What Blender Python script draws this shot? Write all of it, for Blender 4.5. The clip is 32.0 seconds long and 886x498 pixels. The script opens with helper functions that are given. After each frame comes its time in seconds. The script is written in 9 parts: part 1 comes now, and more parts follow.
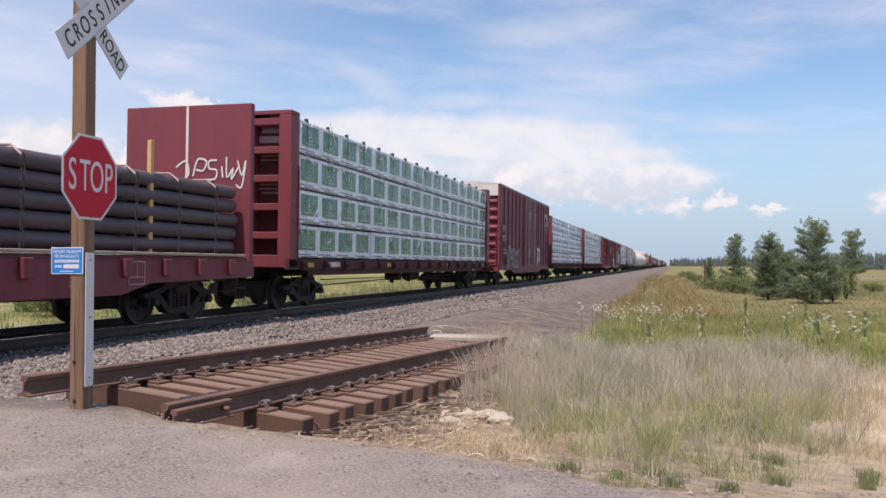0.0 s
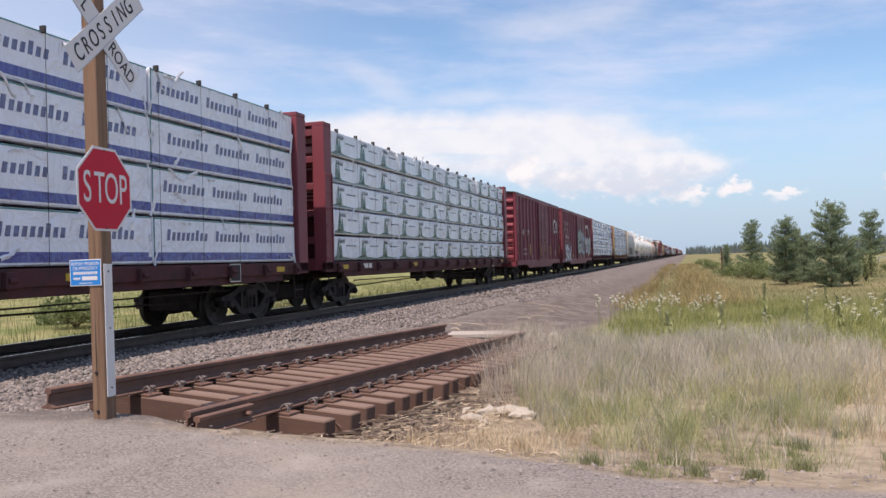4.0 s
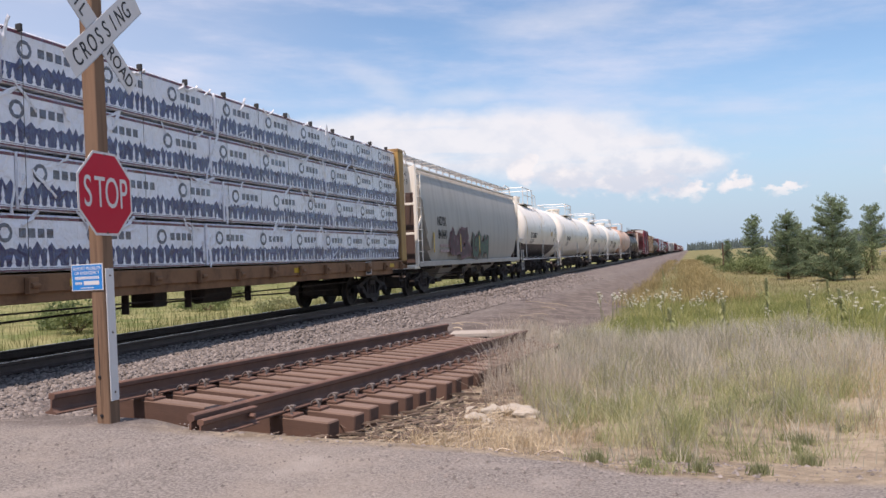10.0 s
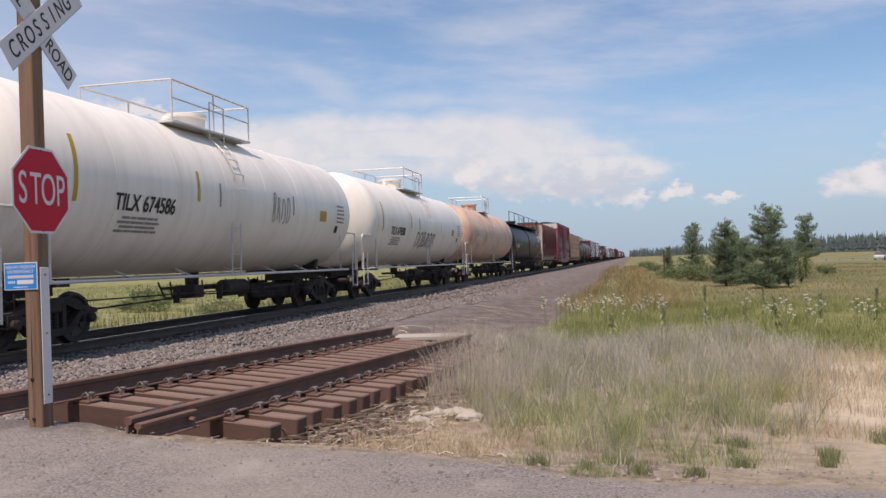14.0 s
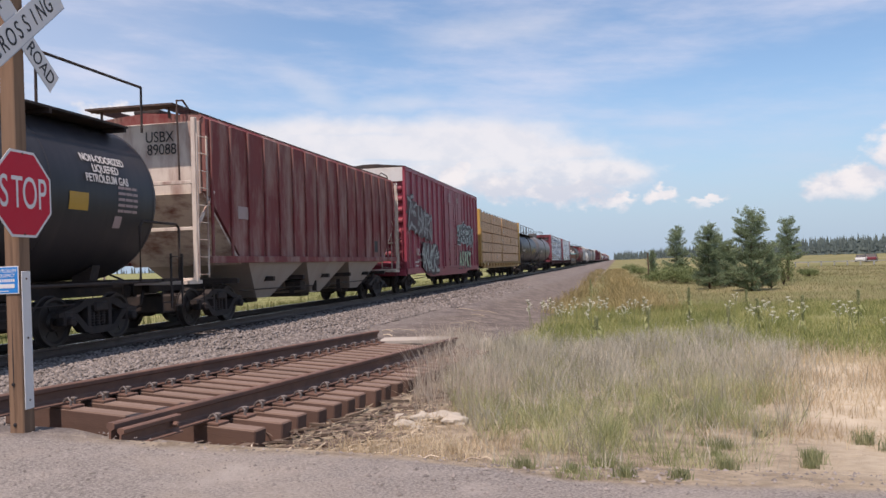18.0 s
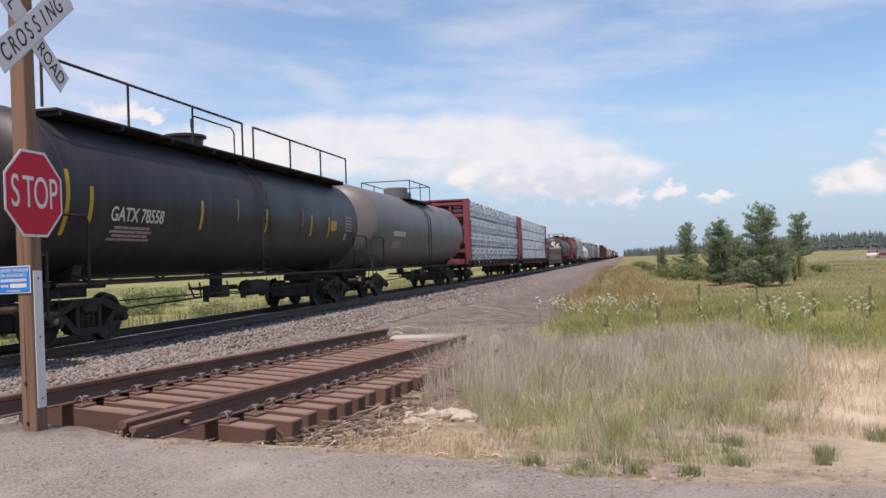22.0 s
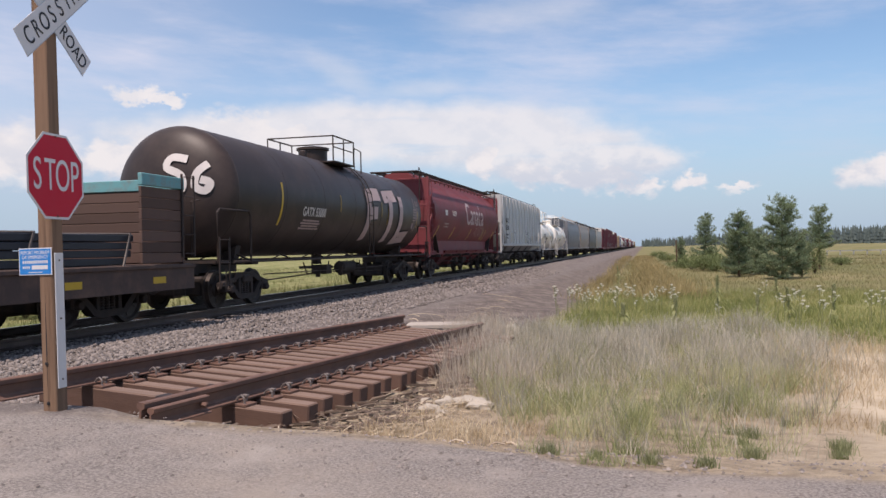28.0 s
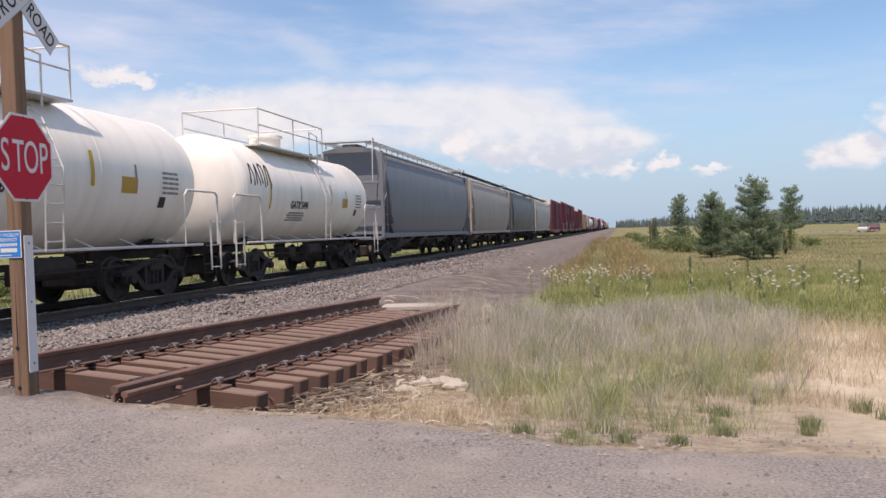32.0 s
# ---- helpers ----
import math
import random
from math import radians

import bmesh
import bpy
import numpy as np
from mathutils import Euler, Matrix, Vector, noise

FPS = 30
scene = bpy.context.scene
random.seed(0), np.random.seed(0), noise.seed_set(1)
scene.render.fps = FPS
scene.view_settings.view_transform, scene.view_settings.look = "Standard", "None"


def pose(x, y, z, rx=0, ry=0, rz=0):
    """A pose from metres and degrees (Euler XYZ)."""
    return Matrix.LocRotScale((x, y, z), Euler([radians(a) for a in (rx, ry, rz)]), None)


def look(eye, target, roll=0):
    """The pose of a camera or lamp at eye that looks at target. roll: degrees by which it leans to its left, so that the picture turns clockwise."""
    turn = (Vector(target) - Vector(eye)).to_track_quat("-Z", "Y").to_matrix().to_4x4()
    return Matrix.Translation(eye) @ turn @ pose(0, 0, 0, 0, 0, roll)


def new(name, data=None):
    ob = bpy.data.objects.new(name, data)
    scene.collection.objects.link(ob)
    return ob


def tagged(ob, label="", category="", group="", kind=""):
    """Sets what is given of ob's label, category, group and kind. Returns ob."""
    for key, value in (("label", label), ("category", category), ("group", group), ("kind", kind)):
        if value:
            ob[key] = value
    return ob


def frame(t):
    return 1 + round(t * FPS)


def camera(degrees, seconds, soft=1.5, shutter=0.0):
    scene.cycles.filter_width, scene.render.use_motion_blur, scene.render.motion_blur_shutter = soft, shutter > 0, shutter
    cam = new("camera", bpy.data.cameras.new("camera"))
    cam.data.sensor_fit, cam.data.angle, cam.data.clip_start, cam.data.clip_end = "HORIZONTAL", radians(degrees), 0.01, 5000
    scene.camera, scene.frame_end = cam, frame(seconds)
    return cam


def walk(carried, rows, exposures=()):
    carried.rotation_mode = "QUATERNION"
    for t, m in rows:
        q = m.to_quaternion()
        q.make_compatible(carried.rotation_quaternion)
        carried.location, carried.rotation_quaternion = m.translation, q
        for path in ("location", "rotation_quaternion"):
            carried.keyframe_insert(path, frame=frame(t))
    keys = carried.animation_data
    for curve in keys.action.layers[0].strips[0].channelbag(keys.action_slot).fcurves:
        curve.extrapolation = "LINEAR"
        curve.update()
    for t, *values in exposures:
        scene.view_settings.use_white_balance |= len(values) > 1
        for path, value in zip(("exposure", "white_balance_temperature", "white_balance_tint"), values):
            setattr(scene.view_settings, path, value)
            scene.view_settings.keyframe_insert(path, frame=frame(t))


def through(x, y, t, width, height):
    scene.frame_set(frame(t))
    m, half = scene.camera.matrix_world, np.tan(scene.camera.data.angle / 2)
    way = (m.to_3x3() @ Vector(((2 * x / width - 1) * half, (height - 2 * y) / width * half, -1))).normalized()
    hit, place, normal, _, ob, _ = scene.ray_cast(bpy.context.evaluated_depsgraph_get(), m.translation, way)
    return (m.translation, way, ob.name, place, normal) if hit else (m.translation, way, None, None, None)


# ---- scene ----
cam = camera(56.76, 32.0)
EYE = (0.0, 0.0, 1.2)


def turn(tilt, lean, heading):
    """The hand-held camera keeps its place in the car window and only turns."""
    return pose(*EYE, tilt, lean, heading)


walk(cam, [
    (0.0, turn(90.92, -0.76, 15.68)), (0.5, turn(91.25, -0.11, 15.42)), (1.0, turn(91.36, 0.45, 15.57)),
    (1.5, turn(91.25, 0.65, 15.72)), (2.0, turn(90.92, 0.65, 15.87)), (2.5, turn(90.88, 0.70, 16.19)),
    (3.0, turn(90.76, 0.91, 16.31)), (3.5, turn(90.84, 1.29, 16.60)), (5.5, turn(90.32, 1.81, 16.72)),
    (6.0, turn(90.42, 1.74, 16.30)), (6.5, turn(90.47, 1.90, 16.04)), (7.0, turn(90.57, 1.66, 16.17)),
    (7.5, turn(90.78, 1.33, 16.19)), (8.0, turn(90.94, 1.32, 15.98)), (8.5, turn(91.10, 1.52, 15.86)),
    (9.0, turn(91.17, 1.59, 15.66)), (9.5, turn(90.97, 1.87, 15.97)), (10.0, turn(90.74, 2.31, 16.83)),
    (10.5, turn(90.37, 2.58, 17.19)), (11.0, turn(90.14, 2.79, 17.37)), (11.5, turn(90.04, 2.77, 17.24)),
    (12.0, turn(90.25, 2.66, 17.08)), (12.5, turn(90.37, 2.46, 16.55)), (13.0, turn(90.18, 2.07, 15.46)),
    (13.5, turn(90.23, 1.81, 14.09)), (14.0, turn(90.85, 1.57, 13.05)), (14.5, turn(91.20, 1.34, 12.15)),
    (16.5, turn(90.95, 1.35, 10.36)), (17.0, turn(91.31, 1.77, 11.39)), (17.5, turn(91.34, 1.59, 11.90)),
    (18.0, turn(91.05, 1.67, 12.01)), (18.5, turn(90.93, 1.73, 12.00)), (19.0, turn(91.02, 1.78, 12.21)),
    (19.5, turn(91.06, 1.79, 12.48)), (20.0, turn(91.12, 1.79, 12.68)), (20.5, turn(90.96, 2.09, 12.51)),
    (21.0, turn(90.85, 2.34, 12.41)), (21.5, turn(90.90, 2.08, 12.46)), (22.0, turn(90.90, 1.94, 12.66)),
    (22.5, turn(91.03, 1.96, 12.89)), (23.0, turn(91.03, 1.78, 13.29)), (23.5, turn(91.02, 1.57, 13.54)),
    (24.0, turn(90.99, 1.67, 13.59)), (24.5, turn(90.69, 1.54, 14.02)), (25.0, turn(90.46, 1.76, 14.50)),
    (25.5, turn(90.24, 1.54, 14.66)), (27.5, turn(90.25, 0.97, 14.29)), (28.0, turn(90.06, 1.16, 13.86)),
    (28.5, turn(89.82, 1.61, 13.61)), (29.0, turn(89.45, 1.72, 13.37)), (29.5, turn(89.06, 1.86, 13.08)),
    (30.0, turn(88.78, 1.80, 12.91)), (30.5, turn(88.59, 1.39, 12.51)), (31.0, turn(88.74, 1.11, 12.29)),
    (31.5, turn(88.68, 1.27, 12.39)), (32.0, turn(88.74, 1.31, 12.14)),
], [
    (0, 0.46, 7300, 24), (2, 0.52, 7300, 24), (6, 0.53, 7300, 24), (8, 0.53, 7300, 24), (9.5, 0.48, 7300, 24), (11, 0.46, 7300, 24), (12, 0.40, 7300, 24), (13, 0.25, 7300, 24), (14.5, 0.21, 7300, 24), (17, 0.29, 7300, 24),
    (18, 0.40, 7300, 24), (19, 0.45, 7300, 24), (21, 0.47, 7300, 24), (23, 0.42, 7300, 24), (25, 0.43, 7300, 24), (28, 0.34, 7300, 24), (29, 0.44, 7300, 24), (30, 0.53, 7300, 24), (31, 0.50, 7300, 24), (32, 0.42, 7300, 24),
])

# ---- sky, sun and clouds ----
SUN_DIR = Vector((-0.07, -0.42, 0.90)).normalized()
SUN_EL = math.asin(SUN_DIR.z)
SUN_AZ = math.atan2(SUN_DIR.x, SUN_DIR.y)
sun = new("sun", bpy.data.lights.new("sun", "SUN"))
sun.data.energy, sun.data.angle, sun.data.color = 3.6, radians(0.6), (1.0, 0.955, 0.89)
sun.matrix_world = look((0, 0, 60), Vector((0, 0, 60)) - SUN_DIR)


def sky_world():
    w = bpy.data.worlds.new("summer_sky")
    scene.world = w
    w.use_nodes = True
    nt = w.node_tree
    n, l = nt.nodes, nt.links
    n.clear()

    def node(kind, **kw):
        a = n.new(kind)
        for k, v in kw.items():
            if k == "op":
                a.operation = v
            elif k == "kind":
                a.data_type = v
        return a

    def m(op, a, b=None, c=None, clamp=False):
        q = n.new("ShaderNodeMath")
        q.operation, q.use_clamp = op, clamp
        for i, v in enumerate((a, b, c)):
            if v is None:
                continue
            if isinstance(v, (int, float)):
                q.inputs[i].default_value = v
            else:
                l.new(v, q.inputs[i])
        return q.outputs[0]

    def rng(v, a, b, c=0.0, d=1.0):
        q = n.new("ShaderNodeMapRange")
        q.interpolation_type = "SMOOTHSTEP"
        l.new(v, q.inputs[0])
        for i, k in enumerate((a, b, c, d)):
            if isinstance(k, (int, float)):
                q.inputs[1 + i].default_value = k
            else:
                l.new(k, q.inputs[1 + i])
        return q.outputs[0]

    def noise_at(x, y, scale, detail, rough, off=0.0):
        c = n.new("ShaderNodeCombineXYZ")
        l.new(x, c.inputs[0])
        l.new(y, c.inputs[1])
        c.inputs[2].default_value = off
        q = n.new("ShaderNodeTexNoise")
        l.new(c.outputs[0], q.inputs["Vector"])
        q.inputs["Scale"].default_value = scale
        q.inputs["Detail"].default_value = detail
        q.inputs["Roughness"].default_value = rough
        return q.outputs["Fac"]

    sky = n.new("ShaderNodeTexSky")
    sky.sky_type, sky.sun_disc = "NISHITA", False
    sky.sun_elevation, sky.sun_rotation = SUN_EL, SUN_AZ
    sky.air_density, sky.dust_density, sky.ozone_density = 1.0, 0.6, 1.5
    co = n.new("ShaderNodeTexCoord")
    sep = n.new("ShaderNodeSeparateXYZ")
    l.new(co.outputs["Generated"], sep.inputs[0])
    x, y, z = sep.outputs
    az = m("MULTIPLY", m("ARCTAN2", x, y), 57.2958)
    el = m("MULTIPLY", m("ARCSINE", z), 57.2958)

    # thin high cloud: long streaks
    ax = m("MULTIPLY", az, 0.035)
    ey = m("MULTIPLY", m("ADD", el, m("MULTIPLY", az, 0.06)), 0.16)
    streak = noise_at(ax, ey, 1.6, 8.0, 0.62, 3.7)
    veil = noise_at(ax, ey, 0.7, 3.0, 0.5, 9.1)
    high = rng(m("ADD", m("MULTIPLY", streak, 0.75), m("MULTIPLY", veil, 0.5)), 0.50, 0.86, 0.0, 0.70)
    high = m("ADD", high, rng(az, -16.0, -46.0, 0.0, 0.38))
    high = m("MULTIPLY", high, rng(el, 1.0, 7.0, 0.35, 1.0), clamp=True)

    # heaped clouds over the horizon: ovals (azimuth, height, half width, half height) with billowing edges
    wa = m("MULTIPLY", m("SUBTRACT", noise_at(m("MULTIPLY", az, 0.42), m("MULTIPLY", el, 0.62), 1.0, 9.0, 0.56, 2.4), 0.5), 4.2)
    we = m("MULTIPLY", m("SUBTRACT", noise_at(m("MULTIPLY", az, 0.42), m("MULTIPLY", el, 0.62), 1.0, 9.0, 0.56, 8.1), 0.5), 2.6)
    billow = noise_at(m("MULTIPLY", az, 1.1), m("MULTIPLY", el, 1.5), 1.0, 6.0, 0.55, 5.0)
    baz = m("ADD", az, wa)
    bel = m("ADD", m("ADD", el, we), m("MULTIPLY", m("SUBTRACT", billow, 0.5), 1.3))

    def oval(a0, e0, ra, re, soft, u, v):
        q = m("SQRT", m("ADD", m("POWER", m("DIVIDE", m("SUBTRACT", u, a0), ra), 2.0), m("POWER", m("DIVIDE", m("SUBTRACT", v, e0), re), 2.0)))
        return rng(q, 1.0 + soft, 1.0 - soft)

    def join(masks):
        out = masks[0]
        for q in masks[1:]:
            out = m("MAXIMUM", out, q)
        return out

    # the broad smooth sheet behind, its top drawn out flat
    saz = m("ADD", az, m("MULTIPLY", wa, 1.3))
    sel = m("ADD", el, m("MULTIPLY", we, 0.45))
    sheet = join([oval(a, e, p, q, 0.34, saz, sel) for a, e, p, q in ((-20.0, 8.2, 9.0, 2.0), (-12.0, 7.9, 9.5, 2.2), (-6.0, 6.4, 7.0, 1.9), (-29.0, 7.6, 7.0, 1.7), (-1.5, 5.9, 4.0, 1.2))])
    streaky = noise_at(m("MULTIPLY", az, 0.12), m("MULTIPLY", el, 0.9), 1.0, 6.0, 0.55, 7.7)
    sheet = m("MULTIPLY", sheet, rng(streaky, 0.28, 0.52, 0.55, 1.0))
    heaps = join([oval(a, e, p, q, 0.36, baz, bel) for a, e, p, q in (
        (-27.5, 8.0, 3.6, 1.7), (-31.5, 7.0, 3.6, 1.5), (-35.5, 6.2, 3.0, 1.0), (-24.0, 7.4, 3.2, 1.4), (-42.0, 6.4, 4.0, 1.9), (-34.2, 10.6, 1.6, 0.55), (-32.3, 10.3, 1.2, 0.35),
        (-11.0, 6.0, 1.5, 0.9), (-7.6, 5.3, 2.2, 1.1), (-4.4, 4.8, 2.6, 0.9), (-2.0, 5.0, 1.8, 0.9), (-0.3, 3.9, 1.6, 0.5), (3.1, 4.1, 1.0, 0.55), (6.3, 3.6, 1.2, 0.28),
        (14.6, 4.4, 2.0, 0.95), (13.6, 4.0, 1.6, 0.6), (17.6, 6.4, 1.6, 1.3), (22.0, 5.4, 3.0, 1.6))])
    heaps = m("MULTIPLY", heaps, rng(el, 2.4, 4.2))
    # drawn-out wisps above the bank
    def wisp(a0, e0, tilt, ra, re):
        c, q = math.cos(radians(tilt)), math.sin(radians(tilt))
        u = m("ADD", m("MULTIPLY", m("SUBTRACT", az, a0), c), m("MULTIPLY", m("SUBTRACT", el, e0), q))
        v = m("SUBTRACT", m("MULTIPLY", m("SUBTRACT", el, e0), c), m("MULTIPLY", m("SUBTRACT", az, a0), q))
        return oval(0.0, 0.0, ra, re, 0.75, m("ADD", u, m("MULTIPLY", wa, 0.5)), m("ADD", v, m("MULTIPLY", we, 0.35)))
    wisps = join([wisp(-20.6, 12.1, -28, 2.4, 0.8), wisp(-15.2, 11.1, 4, 3.0, 0.6), wisp(-8.0, 15.8, 3, 5.0, 1.0)])
    bank = join([m("MULTIPLY", sheet, 0.86), heaps, m("MULTIPLY", wisps, 0.3)])
    under = rng(noise_at(m("MULTIPLY", m("ADD", az, 0.5), 0.42), m("MULTIPLY", m("ADD", el, 0.8), 0.62), 1.0, 9.0, 0.56, 8.1), 0.40, 0.62)
    shade = m("MULTIPLY", under, m("ADD", 0.25, m("MULTIPLY", rng(el, 8.5, 3.5), 0.65)))
    white = n.new("ShaderNodeMix")
    white.data_type = "RGBA"
    white.inputs["A"].default_value = (7.3, 8.0, 8.4, 1)
    white.inputs["B"].default_value = (4.7, 5.9, 7.2, 1)
    l.new(shade, white.inputs["Factor"])
    veil_mix = n.new("ShaderNodeMix")
    veil_mix.data_type = "RGBA"
    l.new(high, veil_mix.inputs["Factor"])
    deep = n.new("ShaderNodeMix")
    deep.data_type, deep.blend_type = "RGBA", "MULTIPLY"
    deep.inputs["Factor"].default_value = 1.0
    l.new(sky.outputs[0], deep.inputs["A"])
    deep.inputs["B"].default_value = (1.0, 1.32, 1.46, 1)
    l.new(deep.outputs["Result"], veil_mix.inputs["A"])
    veil_mix.inputs["B"].default_value = (6.3, 7.2, 8.6, 1)
    haze = n.new("ShaderNodeMix")
    haze.data_type = "RGBA"
    l.new(rng(el, 13.0, -1.0, 0.0, 0.9), haze.inputs["Factor"])
    l.new(veil_mix.outputs["Result"], haze.inputs["A"])
    haze.inputs["B"].default_value = (3.2, 4.85, 6.7, 1)
    bank_mix = n.new("ShaderNodeMix")
    bank_mix.data_type = "RGBA"
    l.new(m("MULTIPLY", bank, 0.95), bank_mix.inputs["Factor"])
    l.new(haze.outputs["Result"], bank_mix.inputs["A"])
    l.new(white.outputs["Result"], bank_mix.inputs["B"])
    bg = n.new("ShaderNodeBackground")
    bg.inputs["Strength"].default_value = 0.085
    l.new(bank_mix.outputs["Result"], bg.inputs["Color"])
    out = n.new("ShaderNodeOutputWorld")
    l.new(bg.outputs[0], out.inputs["Surface"])


sky_world()

# ---- materials ----
def material(name, base, rough=0.6, metal=0.0, tint=0.25, scale=6.0, grain=60.0, bump=0.15, dirt=None, dirt_amount=0.0, dirt_scale=1.2,
             streaks=False, per_piece=0.0, stretch=(1, 1, 1), bump_dist=0.01, spec=0.28, top=None):
    """A painted, wooden, earthy or metal surface: colour that wanders at two scales, stains and fine relief."""
    mat = bpy.data.materials.new(name)
    mat.use_nodes = True
    nt = mat.node_tree
    n, l = nt.nodes, nt.links
    bsdf = n["Principled BSDF"]
    co = n.new("ShaderNodeTexCoord")
    mp = n.new("ShaderNodeMapping")
    mp.inputs["Scale"].default_value = stretch
    l.new(co.outputs["Object"], mp.inputs[0])
    big = n.new("ShaderNodeTexNoise")
    big.inputs["Scale"].default_value, big.inputs["Detail"].default_value = scale, 5
    l.new(mp.outputs[0], big.inputs["Vector"])
    fine = n.new("ShaderNodeTexNoise")
    fine.inputs["Scale"].default_value, fine.inputs["Detail"].default_value = grain, 4
    l.new(mp.outputs[0], fine.inputs["Vector"])
    dark = [c * (1 - tint) for c in base]
    lite = [min(1, c * (1 + tint)) for c in base]
    mix = n.new("ShaderNodeMix")
    mix.data_type = "RGBA"
    mix.inputs["A"].default_value, mix.inputs["B"].default_value = (*dark, 1), (*lite, 1)
    add = n.new("ShaderNodeMath")
    add.operation = "MULTIPLY_ADD"
    l.new(big.outputs["Fac"], add.inputs[0])
    add.inputs[1].default_value = 0.65
    fm = n.new("ShaderNodeMath")
    fm.operation = "MULTIPLY"
    fm.inputs[1].default_value = 0.35
    l.new(fine.outputs["Fac"], fm.inputs[0])
    l.new(fm.outputs[0], add.inputs[2])
    l.new(add.outputs[0], mix.inputs["Factor"])
    colour = mix.outputs["Result"]
    if dirt_amount:
        st = n.new("ShaderNodeTexNoise")
        sm = n.new("ShaderNodeMapping")
        sm.inputs["Scale"].default_value = streaks if isinstance(streaks, tuple) else (1, 2.2, 0.22) if streaks else (1, 1, 1)
        l.new(co.outputs["Object"], sm.inputs[0])
        l.new(sm.outputs[0], st.inputs["Vector"])
        st.inputs["Scale"].default_value, st.inputs["Detail"].default_value, st.inputs["Roughness"].default_value = dirt_scale, 7, 0.65
        ramp = n.new("ShaderNodeMapRange")
        ramp.inputs[1].default_value, ramp.inputs[2].default_value = 0.45, 0.72
        ramp.inputs[4].default_value = dirt_amount
        l.new(st.outputs["Fac"], ramp.inputs[0])
        dm = n.new("ShaderNodeMix")
        dm.data_type = "RGBA"
        l.new(ramp.outputs[0], dm.inputs["Factor"])
        l.new(colour, dm.inputs["A"])
        dm.inputs["B"].default_value = (*dirt, 1)
        colour = dm.outputs["Result"]
    if per_piece:
        info = n.new("ShaderNodeObjectInfo")
        geo = n.new("ShaderNodeNewGeometry")
        s = n.new("ShaderNodeMath")
        s.operation = "ADD"
        l.new(info.outputs["Random"], s.inputs[0])
        l.new(geo.outputs["Random Per Island"], s.inputs[1])
        f = n.new("ShaderNodeMath")
        f.operation = "FRACT"
        l.new(s.outputs[0], f.inputs[0])
        r = n.new("ShaderNodeMapRange")
        r.inputs[3].default_value, r.inputs[4].default_value = 1 - per_piece, 1 + per_piece
        l.new(f.outputs[0], r.inputs[0])
        hsv = n.new("ShaderNodeHueSaturation")
        l.new(colour, hsv.inputs["Color"])
        l.new(r.outputs[0], hsv.inputs["Value"])
        colour = hsv.outputs["Color"]
    # upward faces get a paler colour, for bleaching and overhead light together
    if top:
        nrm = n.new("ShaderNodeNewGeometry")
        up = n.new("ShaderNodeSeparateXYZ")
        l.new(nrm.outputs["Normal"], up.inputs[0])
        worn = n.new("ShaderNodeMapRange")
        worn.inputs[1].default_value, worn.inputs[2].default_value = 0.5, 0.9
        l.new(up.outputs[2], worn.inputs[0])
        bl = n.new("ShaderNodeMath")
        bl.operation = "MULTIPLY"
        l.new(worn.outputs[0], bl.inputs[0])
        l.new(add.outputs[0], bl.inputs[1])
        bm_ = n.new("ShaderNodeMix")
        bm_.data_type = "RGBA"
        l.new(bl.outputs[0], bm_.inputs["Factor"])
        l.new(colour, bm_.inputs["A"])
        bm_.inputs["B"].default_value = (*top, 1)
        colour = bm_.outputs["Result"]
    l.new(colour, bsdf.inputs["Base Color"])
    rr = n.new("ShaderNodeMapRange")
    rr.inputs[3].default_value, rr.inputs[4].default_value = max(0.05, rough - 0.12), min(1, rough + 0.12)
    l.new(big.outputs["Fac"], rr.inputs[0])
    l.new(rr.outputs[0], bsdf.inputs["Roughness"])
    bsdf.inputs["Metallic"].default_value = metal
    bsdf.inputs["Specular IOR Level"].default_value = spec
    if bump:
        b = n.new("ShaderNodeBump")
        b.inputs["Strength"].default_value, b.inputs["Distance"].default_value = bump, bump_dist
        l.new(add.outputs[0], b.inputs["Height"])
        l.new(b.outputs[0], bsdf.inputs["Normal"])
    return mat


